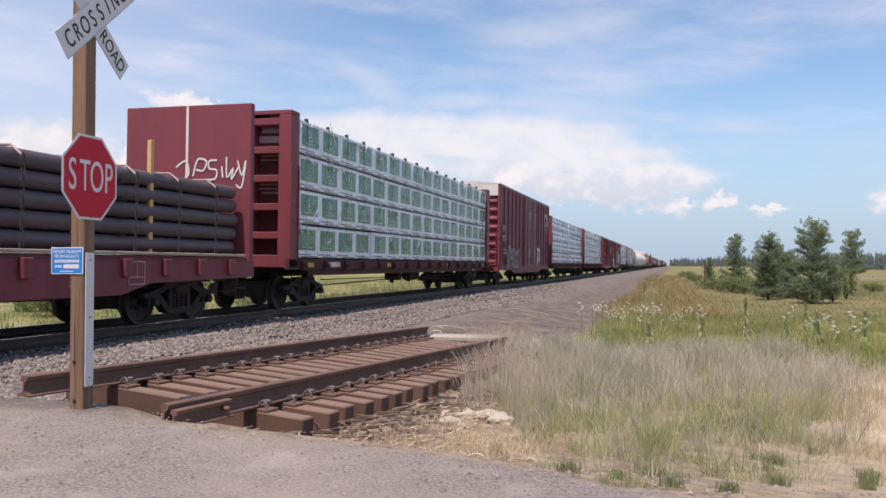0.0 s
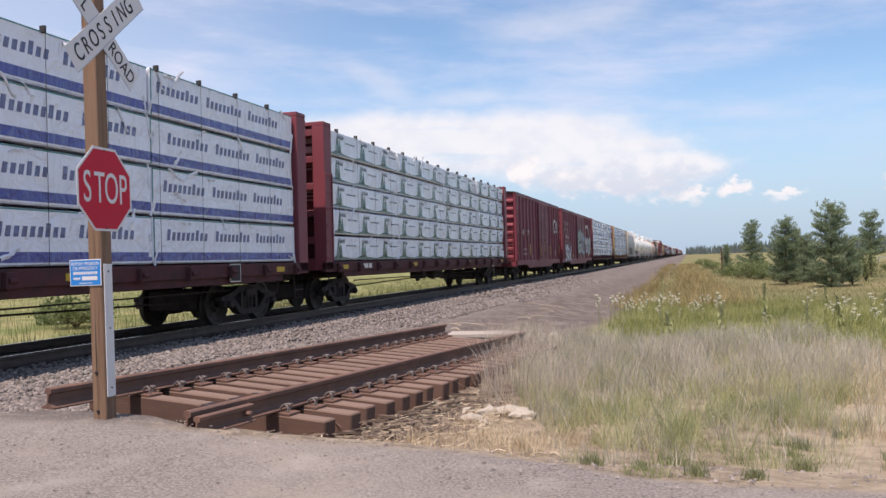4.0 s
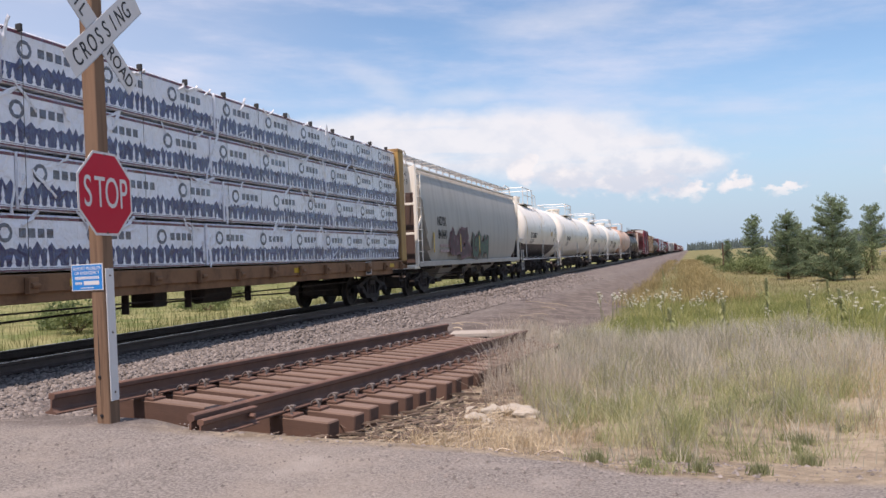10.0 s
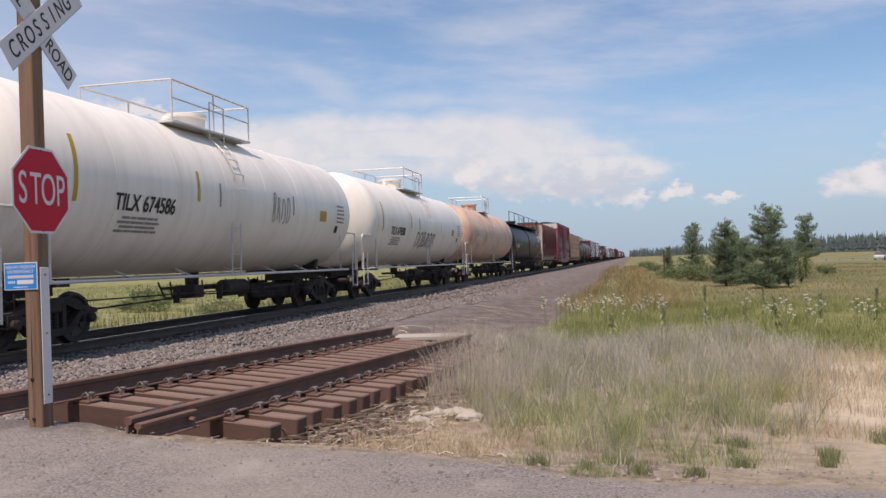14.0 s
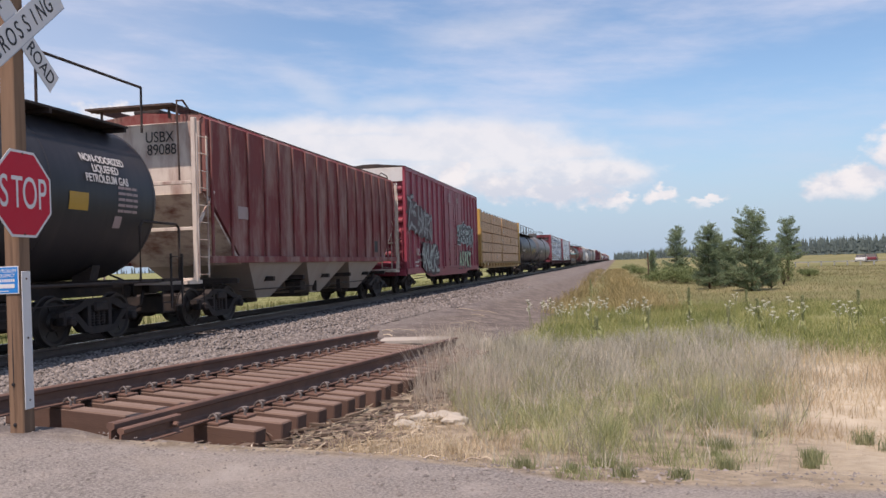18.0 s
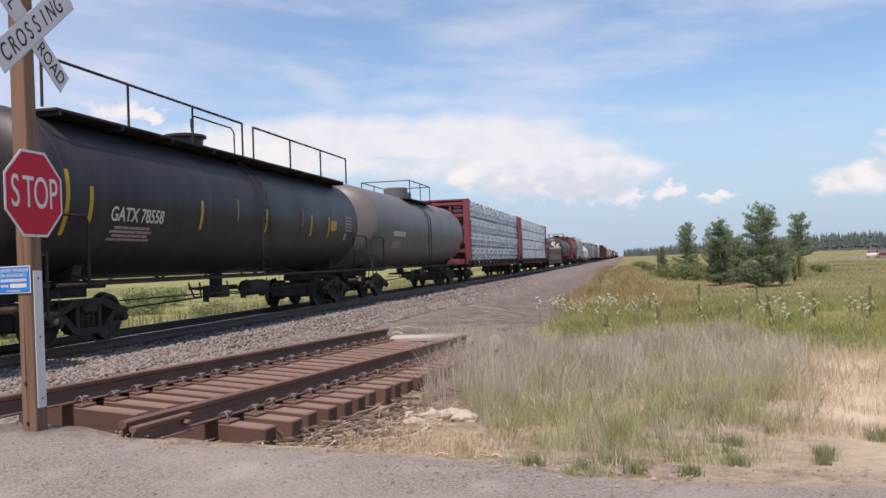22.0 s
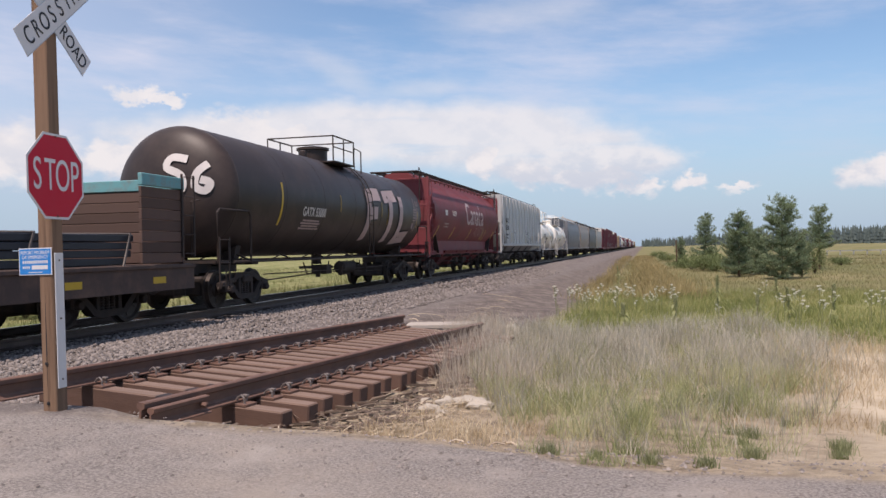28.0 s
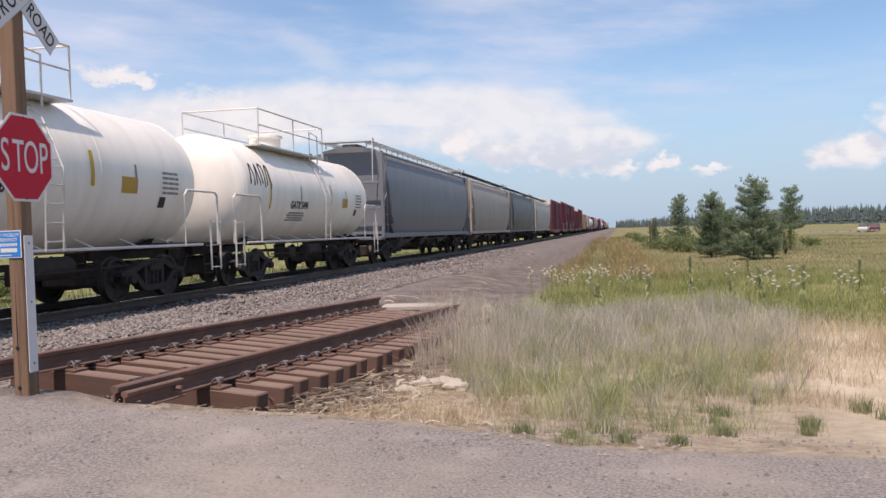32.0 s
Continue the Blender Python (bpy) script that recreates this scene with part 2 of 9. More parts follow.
def wrap_material(name, base, rough=0.24):
    """Shiny plastic sheet round bundles of lumber, with creases and slack folds."""
    mat = bpy.data.materials.new(name)
    mat.use_nodes = True
    nt = mat.node_tree
    n, l = nt.nodes, nt.links
    bsdf = n["Principled BSDF"]
    co = n.new("ShaderNodeTexCoord")
    fold = n.new("ShaderNodeTexNoise")
    fold.inputs["Scale"].default_value, fold.inputs["Detail"].default_value, fold.inputs["Distortion"].default_value = 3.0, 6, 1.8
    l.new(co.outputs["Object"], fold.inputs["Vector"])
    crease = n.new("ShaderNodeTexVoronoi")
    crease.feature = "DISTANCE_TO_EDGE"
    crease.inputs["Scale"].default_value = 3.4
    l.new(co.outputs["Object"], crease.inputs["Vector"])
    b1 = n.new("ShaderNodeBump")
    b1.inputs["Strength"].default_value, b1.inputs["Distance"].default_value = 0.7, 0.08
    l.new(fold.outputs["Fac"], b1.inputs["Height"])
    b2 = n.new("ShaderNodeBump")
    b2.inputs["Strength"].default_value, b2.inputs["Distance"].default_value = 0.3, 0.02
    l.new(crease.outputs["Distance"], b2.inputs["Height"])
    l.new(b1.outputs[0], b2.inputs["Normal"])
    l.new(b2.outputs[0], bsdf.inputs["Normal"])
    mix = n.new("ShaderNodeMix")
    mix.data_type = "RGBA"
    mix.inputs["A"].default_value = (*[c * 0.82 for c in base], 1)
    mix.inputs["B"].default_value = (*base, 1)
    l.new(fold.outputs["Fac"], mix.inputs["Factor"])
    l.new(mix.outputs["Result"], bsdf.inputs["Base Color"])
    bsdf.inputs["Roughness"].default_value = rough
    bsdf.inputs["Coat Weight"].default_value, bsdf.inputs["Coat Roughness"].default_value = 0.7, 0.12
    pleat = n.new("ShaderNodeTexNoise")
    stretch = n.new("ShaderNodeMapping")
    stretch.inputs["Scale"].default_value = (1.0, 5.0, 0.8)
    l.new(co.outputs["Object"], stretch.inputs[0])
    l.new(stretch.outputs[0], pleat.inputs["Vector"])
    pleat.inputs["Scale"].default_value, pleat.inputs["Detail"].default_value = 1.6, 4
    b3 = n.new("ShaderNodeBump")
    b3.inputs["Strength"].default_value, b3.inputs["Distance"].default_value = 0.6, 0.07
    l.new(pleat.outputs["Fac"], b3.inputs["Height"])
    l.new(b2.outputs[0], b3.inputs["Normal"])
    l.new(b3.outputs[0], bsdf.inputs["Normal"])
    l.new(b3.outputs[0], bsdf.inputs["Coat Normal"])
    return mat


def leaf_material(name, a, b, c, rough=0.7, patch=0.35, through=0.35):
    """Blades and leaves: colour wanders over the ground and from blade to blade; a little light shines through."""
    mat = bpy.data.materials.new(name)
    mat.use_nodes = True
    nt = mat.node_tree
    n, l = nt.nodes, nt.links
    bsdf = n["Principled BSDF"]
    co = n.new("ShaderNodeTexCoord")
    big = n.new("ShaderNodeTexNoise")
    big.inputs["Scale"].default_value, big.inputs["Detail"].default_value = patch, 4
    l.new(co.outputs["Object"], big.inputs["Vector"])
    geo = n.new("ShaderNodeNewGeometry")
    s = n.new("ShaderNodeMath")
    s.operation = "MULTIPLY_ADD"
    s.inputs[1].default_value = 0.5
    l.new(geo.outputs["Random Per Island"], s.inputs[0])
    r = n.new("ShaderNodeMapRange")
    r.inputs[1].default_value, r.inputs[2].default_value, r.inputs[3].default_value, r.inputs[4].default_value = 0.3, 0.7, -0.15, 0.65
    l.new(big.outputs["Fac"], r.inputs[0])
    l.new(r.outputs[0], s.inputs[2])
    ramp = n.new("ShaderNodeValToRGB")
    ramp.color_ramp.elements[0].color, ramp.color_ramp.elements[1].color = (*a, 1), (*c, 1)
    e = ramp.color_ramp.elements.new(0.5)
    e.color = (*b, 1)
    l.new(s.outputs[0], ramp.inputs[0])
    l.new(ramp.outputs[0], bsdf.inputs["Base Color"])
    bsdf.inputs["Roughness"].default_value = rough
    bsdf.inputs["Specular IOR Level"].default_value = 0.25
    tr = n.new("ShaderNodeBsdfTranslucent")
    l.new(ramp.outputs[0], tr.inputs["Color"])
    mx = n.new("ShaderNodeMixShader")
    mx.inputs[0].default_value = through
    l.new(bsdf.outputs[0], mx.inputs[1])
    l.new(tr.outputs[0], mx.inputs[2])
    l.new(mx.outputs[0], n["Material Output"].inputs["Surface"])
    return mat


RUST = (0.11, 0.055, 0.035)
DUST = (0.30, 0.26, 0.22)
SOOT = (0.03, 0.025, 0.022)
M = {}
M["maroon"] = material("maroon_car_paint", (0.200, 0.047, 0.060), 0.5, tint=0.16, scale=1.2, dirt=(0.11, 0.035, 0.04), dirt_amount=0.5, streaks=True, bump=0.05)
M["maroon_dark"] = material("dark_maroon_car_paint", (0.185, 0.040, 0.055), 0.5, tint=0.2, scale=1.1, dirt=(0.10, 0.03, 0.036), dirt_amount=0.55, streaks=True, bump=0.05)
M["box_red"] = material("faded_red_car_paint", (0.290, 0.052, 0.075), 0.45, tint=0.2, scale=1.0, dirt=(0.12, 0.05, 0.045), dirt_amount=0.5, streaks=True, bump=0.05)
M["red"] = material("bright_red_car_paint", (0.250, 0.042, 0.060), 0.5, tint=0.15, scale=1.2, dirt=(0.12, 0.035, 0.035), dirt_amount=0.5, streaks=True, bump=0.04)
M["hopper_red"] = material("rusting_red_hopper_paint", (0.185, 0.042, 0.042), 0.7, tint=0.35, scale=0.9, dirt=(0.40, 0.31, 0.26), dirt_amount=0.65, dirt_scale=1.2, streaks=(1, 1.5, 0.45), bump=0.06)
M["yellow"] = material("yellow_car_paint", (0.50, 0.30, 0.09), 0.5, tint=0.15, scale=1.5, dirt=(0.2, 0.10, 0.04), dirt_amount=0.5, streaks=True, bump=0.05)
M["yellow_old"] = material("worn_tan_yellow_paint", (0.40, 0.25, 0.09), 0.6, tint=0.25, scale=1.5, dirt=(0.12, 0.06, 0.04), dirt_amount=0.8, streaks=True, bump=0.08)
M["white_tank"] = material("white_tank_paint", (0.80, 0.765, 0.69), 0.34, tint=0.06, scale=0.8, dirt=(0.50, 0.45, 0.38), dirt_amount=0.4, dirt_scale=0.9, streaks=True, bump=0.02)
M["orange_tank"] = material("rust_stained_tank_paint", (0.62, 0.45, 0.35), 0.55, tint=0.15, scale=0.9, dirt=(0.36, 0.15, 0.09), dirt_amount=0.75, dirt_scale=0.7, bump=0.04)
M["black_tank"] = material("black_tank_paint", (0.024, 0.023, 0.028), 0.44, tint=0.3, scale=1.0, dirt=(0.06, 0.055, 0.052), dirt_amount=0.5, dirt_scale=1.0, streaks=True, bump=0.02)
M["grey_tank"] = material("dusty_dark_tank_paint", (0.125, 0.12, 0.122), 0.45, tint=0.25, scale=1.0, dirt=(0.12, 0.11, 0.10), dirt_amount=0.6, dirt_scale=0.8, bump=0.02)
M["brown_tank"] = material("brown_black_tank_paint", (0.035, 0.026, 0.024), 0.45, tint=0.25, scale=1.0, dirt=(0.085, 0.06, 0.05), dirt_amount=0.5, bump=0.02)
M["grey"] = material("grey_hopper_paint", (0.38, 0.365, 0.335), 0.5, tint=0.1, scale=0.9, dirt=(0.22, 0.20, 0.18), dirt_amount=0.5, streaks=True, bump=0.03)
M["pale_grey"] = material("pale_grey_hopper_paint", (0.46, 0.46, 0.455), 0.48, tint=0.08, scale=0.9, dirt=(0.33, 0.32, 0.31), dirt_amount=0.4, streaks=True, bump=0.03)
M["slate"] = material("slate_grey_hopper_paint", (0.16, 0.17, 0.19), 0.5, tint=0.12, scale=0.9, dirt=(0.24, 0.23, 0.22), dirt_amount=0.4, streaks=True, bump=0.03)
M["dark_grey"] = material("dark_grey_hopper_paint", (0.10, 0.105, 0.11), 0.5, tint=0.15, scale=0.9, dirt=(0.16, 0.15, 0.14), dirt_amount=0.4, streaks=True, bump=0.03)
M["tan"] = material("tan_hopper_paint", (0.33, 0.29, 0.26), 0.5, tint=0.12, scale=0.9, dirt=(0.24, 0.18, 0.15), dirt_amount=0.4, streaks=True, bump=0.03)
M["galv"] = material("galvanised_roof", (0.62, 0.60, 0.57), 0.45, 0.2, tint=0.1, scale=1.5, dirt=(0.4, 0.32, 0.28), dirt_amount=0.4, bump=0.03)
M["under"] = material("grimy_underframe_steel", (0.035, 0.028, 0.026), 0.75, tint=0.4, scale=4, dirt=(0.10, 0.065, 0.05), dirt_amount=0.5, dirt_scale=3, bump=0.15)
M["truck"] = material("grimy_truck_casting", (0.030, 0.025, 0.024), 0.75, tint=0.4, scale=6, dirt=(0.08, 0.055, 0.045), dirt_amount=0.6, dirt_scale=4, bump=0.2)
M["wheel"] = material("worn_wheel_steel", (0.06, 0.05, 0.046), 0.55, 0.5, tint=0.35, scale=5, dirt=SOOT, dirt_amount=0.5, dirt_scale=4, bump=0.1)
M["bar_white"] = material("white_stencil_paint", (0.62, 0.58, 0.55), 0.6, tint=0.15, scale=5, bump=0.02)
M["bar_faded"] = material("faded_white_stencil_paint", (0.36, 0.27, 0.26), 0.6, tint=0.25, scale=4, bump=0.02)
M["bar_black"] = material("black_stencil_paint", (0.03, 0.03, 0.03), 0.6, tint=0.3, scale=5, bump=0.02)
M["reflector"] = material("yellow_reflector_strip", (0.50, 0.32, 0.03), 0.4, tint=0.1, scale=8, bump=0.02)
M["hazard"] = material("orange_placard", (0.46, 0.27, 0.05), 0.4, tint=0.1, scale=8, bump=0.02)
M["steel_rail"] = material("rusty_rail", (0.130, 0.076, 0.060), 0.7, 0.0, tint=0.35, scale=5, dirt=(0.24, 0.125, 0.085), dirt_amount=0.6, dirt_scale=3, bump=0.25)
M["rail_run"] = material("track_rail_steel", (0.10, 0.075, 0.065), 0.5, 0.4, tint=0.3, scale=5, dirt=SOOT, dirt_amount=0.5, dirt_scale=3, bump=0.15)
M["rail_head"] = material("polished_rail_head", (0.42, 0.41, 0.40), 0.28, 0.9, tint=0.1, scale=8, bump=0.05)
# tops coloured paler than the sides: weathering plus light from above
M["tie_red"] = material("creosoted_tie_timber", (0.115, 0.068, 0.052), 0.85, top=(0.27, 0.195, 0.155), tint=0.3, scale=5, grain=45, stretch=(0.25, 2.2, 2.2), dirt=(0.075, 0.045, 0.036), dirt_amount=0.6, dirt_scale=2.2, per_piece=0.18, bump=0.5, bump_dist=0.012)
M["tie_dark"] = material("dark_oiled_tie", (0.055, 0.042, 0.036), 0.85, tint=0.3, scale=5, stretch=(0.25, 2.2, 2.2), per_piece=0.25, bump=0.5)
M["post_wood"] = material("weathered_post_timber", (0.215, 0.135, 0.088), 0.85, tint=0.3, scale=3.5, grain=40, stretch=(3, 3, 0.18), dirt=(0.055, 0.034, 0.024), dirt_amount=0.9, dirt_scale=6.0, streaks=(2.4, 2.4, 0.10), bump=0.6, bump_dist=0.008)
M["sign_red"] = material("red_sign_sheeting", (0.50, 0.006, 0.028), 0.5, tint=0.06, scale=5, bump=0.02)
M["sign_white"] = material("white_sign_sheeting", (0.62, 0.62, 0.62), 0.45, tint=0.06, scale=5, dirt=(0.4, 0.4, 0.4), dirt_amount=0.25, bump=0.02)
M["sign_blue"] = material("blue_sign_sheeting", (0.01, 0.20, 0.55), 0.42, tint=0.06, scale=5, bump=0.02)
M["sign_black"] = material("black_sign_letters", (0.025, 0.025, 0.028), 0.5, tint=0.2, scale=6, bump=0.0)
M["sign_metal"] = material("dull_sign_aluminium", (0.42, 0.42, 0.43), 0.45, 0.7, tint=0.15, scale=6, bump=0.05)
M["bolt"] = material("rusty_bolt_steel", (0.09, 0.055, 0.04), 0.6, 0.4, tint=0.3, scale=20, bump=0.1)
M["stone"] = material("grey_ballast_stone", (0.20, 0.176, 0.163), 0.9, tint=0.25, scale=14, per_piece=0.42, bump=0.3)
M["pale_stone"] = material("pale_rock", (0.38, 0.34, 0.285), 0.9, tint=0.2, scale=6, bump=0.5)
M["concrete"] = material("pale_concrete", (0.37, 0.33, 0.29), 0.9, tint=0.15, scale=4, grain=50, bump=0.3)
M["stick"] = material("bleached_wood_litter", (0.46, 0.38, 0.29), 0.9, tint=0.25, scale=8, per_piece=0.3, bump=0.2)
M["plank"] = material("rough_dark_planks", (0.10, 0.062, 0.05), 0.8, tint=0.3, scale=3, stretch=(0.3, 2, 2), per_piece=0.25, bump=0.4)
M["pipe"] = material("dark_coated_steel_pipe", (0.092, 0.072, 0.084), 0.42, 0.1, tint=0.2, scale=3, dirt=(0.10, 0.075, 0.07), dirt_amount=0.35, bump=0.05)
M["billet"] = material("blue_black_steel_stock", (0.032, 0.035, 0.045), 0.45, 0.3, tint=0.3, scale=4, bump=0.1)
M["chain"] = material("chain_steel", (0.09, 0.08, 0.075), 0.5, 0.6, tint=0.3, scale=20, bump=0.1)
M["teal"] = material("flaking_teal_paint", (0.12, 0.32, 0.34), 0.6, tint=0.2, scale=5, dirt=(0.2, 0.2, 0.18), dirt_amount=0.7, dirt_scale=6, bump=0.1)
M["wrap_white"] = wrap_material("white_lumber_wrap", (0.84, 0.86, 0.92))
M["wrap_lilac"] = wrap_material("pale_lilac_lumber_wrap", (0.82, 0.81, 0.90))
M["wrap_green"] = wrap_material("green_print_on_wrap", (0.006, 0.15, 0.045))
M["wrap_darkgreen"] = wrap_material("dark_green_print_on_wrap", (0.02, 0.10, 0.06))
M["wrap_navy"] = wrap_material("navy_print_on_wrap", (0.035, 0.04, 0.13))
M["wrap_blue"] = wrap_material("blue_print_on_wrap", (0.05, 0.065, 0.30))
M["wrap_ink"] = wrap_material("grey_print_on_wrap", (0.10, 0.105, 0.135))
M["wrap_mint"] = wrap_material("pale_green_print_on_wrap", (0.30, 0.48, 0.38))
M["wrap_night"] = wrap_material("blue_black_print_on_wrap", (0.028, 0.03, 0.06))
M["wrap_maroon"] = wrap_material("maroon_print_on_wrap", (0.14, 0.02, 0.04))
M["kraft"] = material("stacked_brown_lumber", (0.62, 0.385, 0.235), 0.6, tint=0.2, scale=2.0, grain=26, stretch=(1, 0.25, 5), dirt=(0.30, 0.17, 0.08), dirt_amount=0.4, dirt_scale=2.0, per_piece=0.07, bump=0.12)
M["board_end"] = material("sawn_board_ends", (0.55, 0.34, 0.15), 0.7, tint=0.25, scale=9, per_piece=0.2, bump=0.2)
M["paint_white"] = material("sprayed_white_paint", (0.60, 0.60, 0.60), 0.5, tint=0.12, scale=4, bump=0.02)
M["paint_pink"] = material("sprayed_pale_pink_paint", (0.46, 0.34, 0.33), 0.55, tint=0.2, scale=3, bump=0.02)
M["paint_teal"] = material("sprayed_grey_teal_paint", (0.20, 0.30, 0.29), 0.5, tint=0.2, scale=4, bump=0.02)
M["paint_black"] = material("sprayed_black_paint", (0.03, 0.03, 0.035), 0.5, tint=0.3, scale=4, bump=0.02)
M["paint_green"] = material("sprayed_dark_green_paint", (0.04, 0.09, 0.06), 0.5, tint=0.3, scale=4, bump=0.02)
M["paint_lime"] = material("sprayed_pale_green_paint", (0.34, 0.42, 0.28), 0.5, tint=0.2, scale=4, bump=0.02)
M["paint_plum"] = material("sprayed_plum_paint", (0.17, 0.08, 0.10), 0.55, tint=0.25, scale=4, bump=0.02)
M["hopper_maroon"] = material("faded_red_cylinder_paint", (0.195, 0.042, 0.050), 0.6, tint=0.18, scale=0.8, dirt=(0.10, 0.055, 0.05), dirt_amount=0.6, dirt_scale=0.9, bump=0.04)
M["paint_pale"] = material("sprayed_pale_grey_green_paint", (0.36, 0.40, 0.37), 0.55, tint=0.25, scale=3, dirt=(0.17, 0.09, 0.09), dirt_amount=0.5, dirt_scale=3, bump=0.02)
M["paint_sky"] = material("sprayed_pale_blue_paint", (0.25, 0.38, 0.52), 0.55, tint=0.25, scale=3, bump=0.02)
M["paint_silver"] = material("sprayed_silver_paint", (0.42, 0.43, 0.44), 0.45, tint=0.2, scale=4, bump=0.02)
M["paint_umber"] = material("faded_umber_paint", (0.17, 0.04, 0.035), 0.6, tint=0.3, scale=2, bump=0.02)
M["stencil_grey"] = material("worn_grey_stencil_paint", (0.25, 0.24, 0.23), 0.6, tint=0.3, scale=6, bump=0.0)
M["rib_white"] = material("pale_worn_rib_paint", (0.66, 0.66, 0.65), 0.5, tint=0.1, scale=2, dirt=(0.45, 0.44, 0.42), dirt_amount=0.4, bump=0.02)
# darker than the car paint, for shade between the ribs and for grime
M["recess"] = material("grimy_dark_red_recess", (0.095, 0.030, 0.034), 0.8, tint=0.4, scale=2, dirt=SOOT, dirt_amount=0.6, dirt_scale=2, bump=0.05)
M["rust_deck"] = material("rust_brown_flat_car_steel", (0.075, 0.052, 0.046), 0.8, tint=0.4, scale=2, dirt=(0.16, 0.10, 0.075), dirt_amount=0.6, dirt_scale=2.5, bump=0.1)
M["old_slat"] = material("grey_brown_broken_wood", (0.13, 0.095, 0.072), 0.9, tint=0.35, scale=6, stretch=(0.4, 2, 2), per_piece=0.35, bump=0.4)
M["faint_spray"] = material("faded_grey_spray_paint", (0.27, 0.20, 0.21), 0.6, tint=0.35, scale=3, dirt=(0.13, 0.04, 0.05), dirt_amount=0.6, dirt_scale=3, bump=0.02)
M["dull_yellow"] = material("dull_yellow_reflector_strip", (0.36, 0.23, 0.05), 0.5, tint=0.3, scale=8, bump=0.02)
M["clip_steel"] = material("grey_rail_clip_steel", (0.17, 0.145, 0.135), 0.6, 0.2, tint=0.3, scale=20, bump=0.1)
M["paint_grey"] = material("sprayed_dull_grey_paint", (0.30, 0.30, 0.30), 0.55, tint=0.3, scale=3, dirt=(0.12, 0.05, 0.055), dirt_amount=0.6, dirt_scale=4, bump=0.02)
M["paint_steel"] = material("sprayed_grey_blue_paint", (0.07, 0.10, 0.17), 0.55, tint=0.3, scale=3, bump=0.02)
M["board_gap"] = material("shadowed_board_joint", (0.36, 0.205, 0.115), 0.8, tint=0.3, scale=3, bump=0.0)
M["wrap_steel"] = wrap_material("grey_blue_print_on_wrap", (0.10, 0.11, 0.24))
M["wrap_teal"] = wrap_material("teal_edge_on_wrap", (0.03, 0.22, 0.20))
M["straw_lying"] = material("flattened_pale_straw", (0.40, 0.33, 0.24), 0.9, tint=0.3, scale=3, per_piece=0.35, bump=0.0)
# colour holds the underframe shadow on the sill together with its grime
M["maroon_sill"] = material("grimy_maroon_sill", (0.085, 0.028, 0.030), 0.75, tint=0.35, scale=2, dirt=(0.030, 0.022, 0.020), dirt_amount=0.85, dirt_scale=2.2, bump=0.08)
M["tan_sill"] = material("rusty_tan_sill", (0.24, 0.13, 0.07), 0.8, tint=0.35, scale=2, dirt=(0.06, 0.035, 0.025), dirt_amount=0.85, dirt_scale=2.0, bump=0.1)
M["overspray"] = material("dark_overspray", (0.075, 0.05, 0.055), 0.6, tint=0.4, scale=3, dirt=(0.17, 0.04, 0.05), dirt_amount=0.6, dirt_scale=4, bump=0.02)
M["brown_end"] = material("dull_brown_end_sheet", (0.085, 0.055, 0.048), 0.75, tint=0.3, scale=2, dirt=(0.15, 0.11, 0.09), dirt_amount=0.5, streaks=True, bump=0.05)
M["rust_streak"] = material("rust_bleeding_white_paint", (0.60, 0.52, 0.45), 0.7, tint=0.2, scale=2, dirt=(0.17, 0.05, 0.035), dirt_amount=1.0, dirt_scale=1.6, streaks=True, bump=0.05)
M["wrap_flap"] = wrap_material("loose_white_plastic_sheet", (0.80, 0.81, 0.84), 0.18)


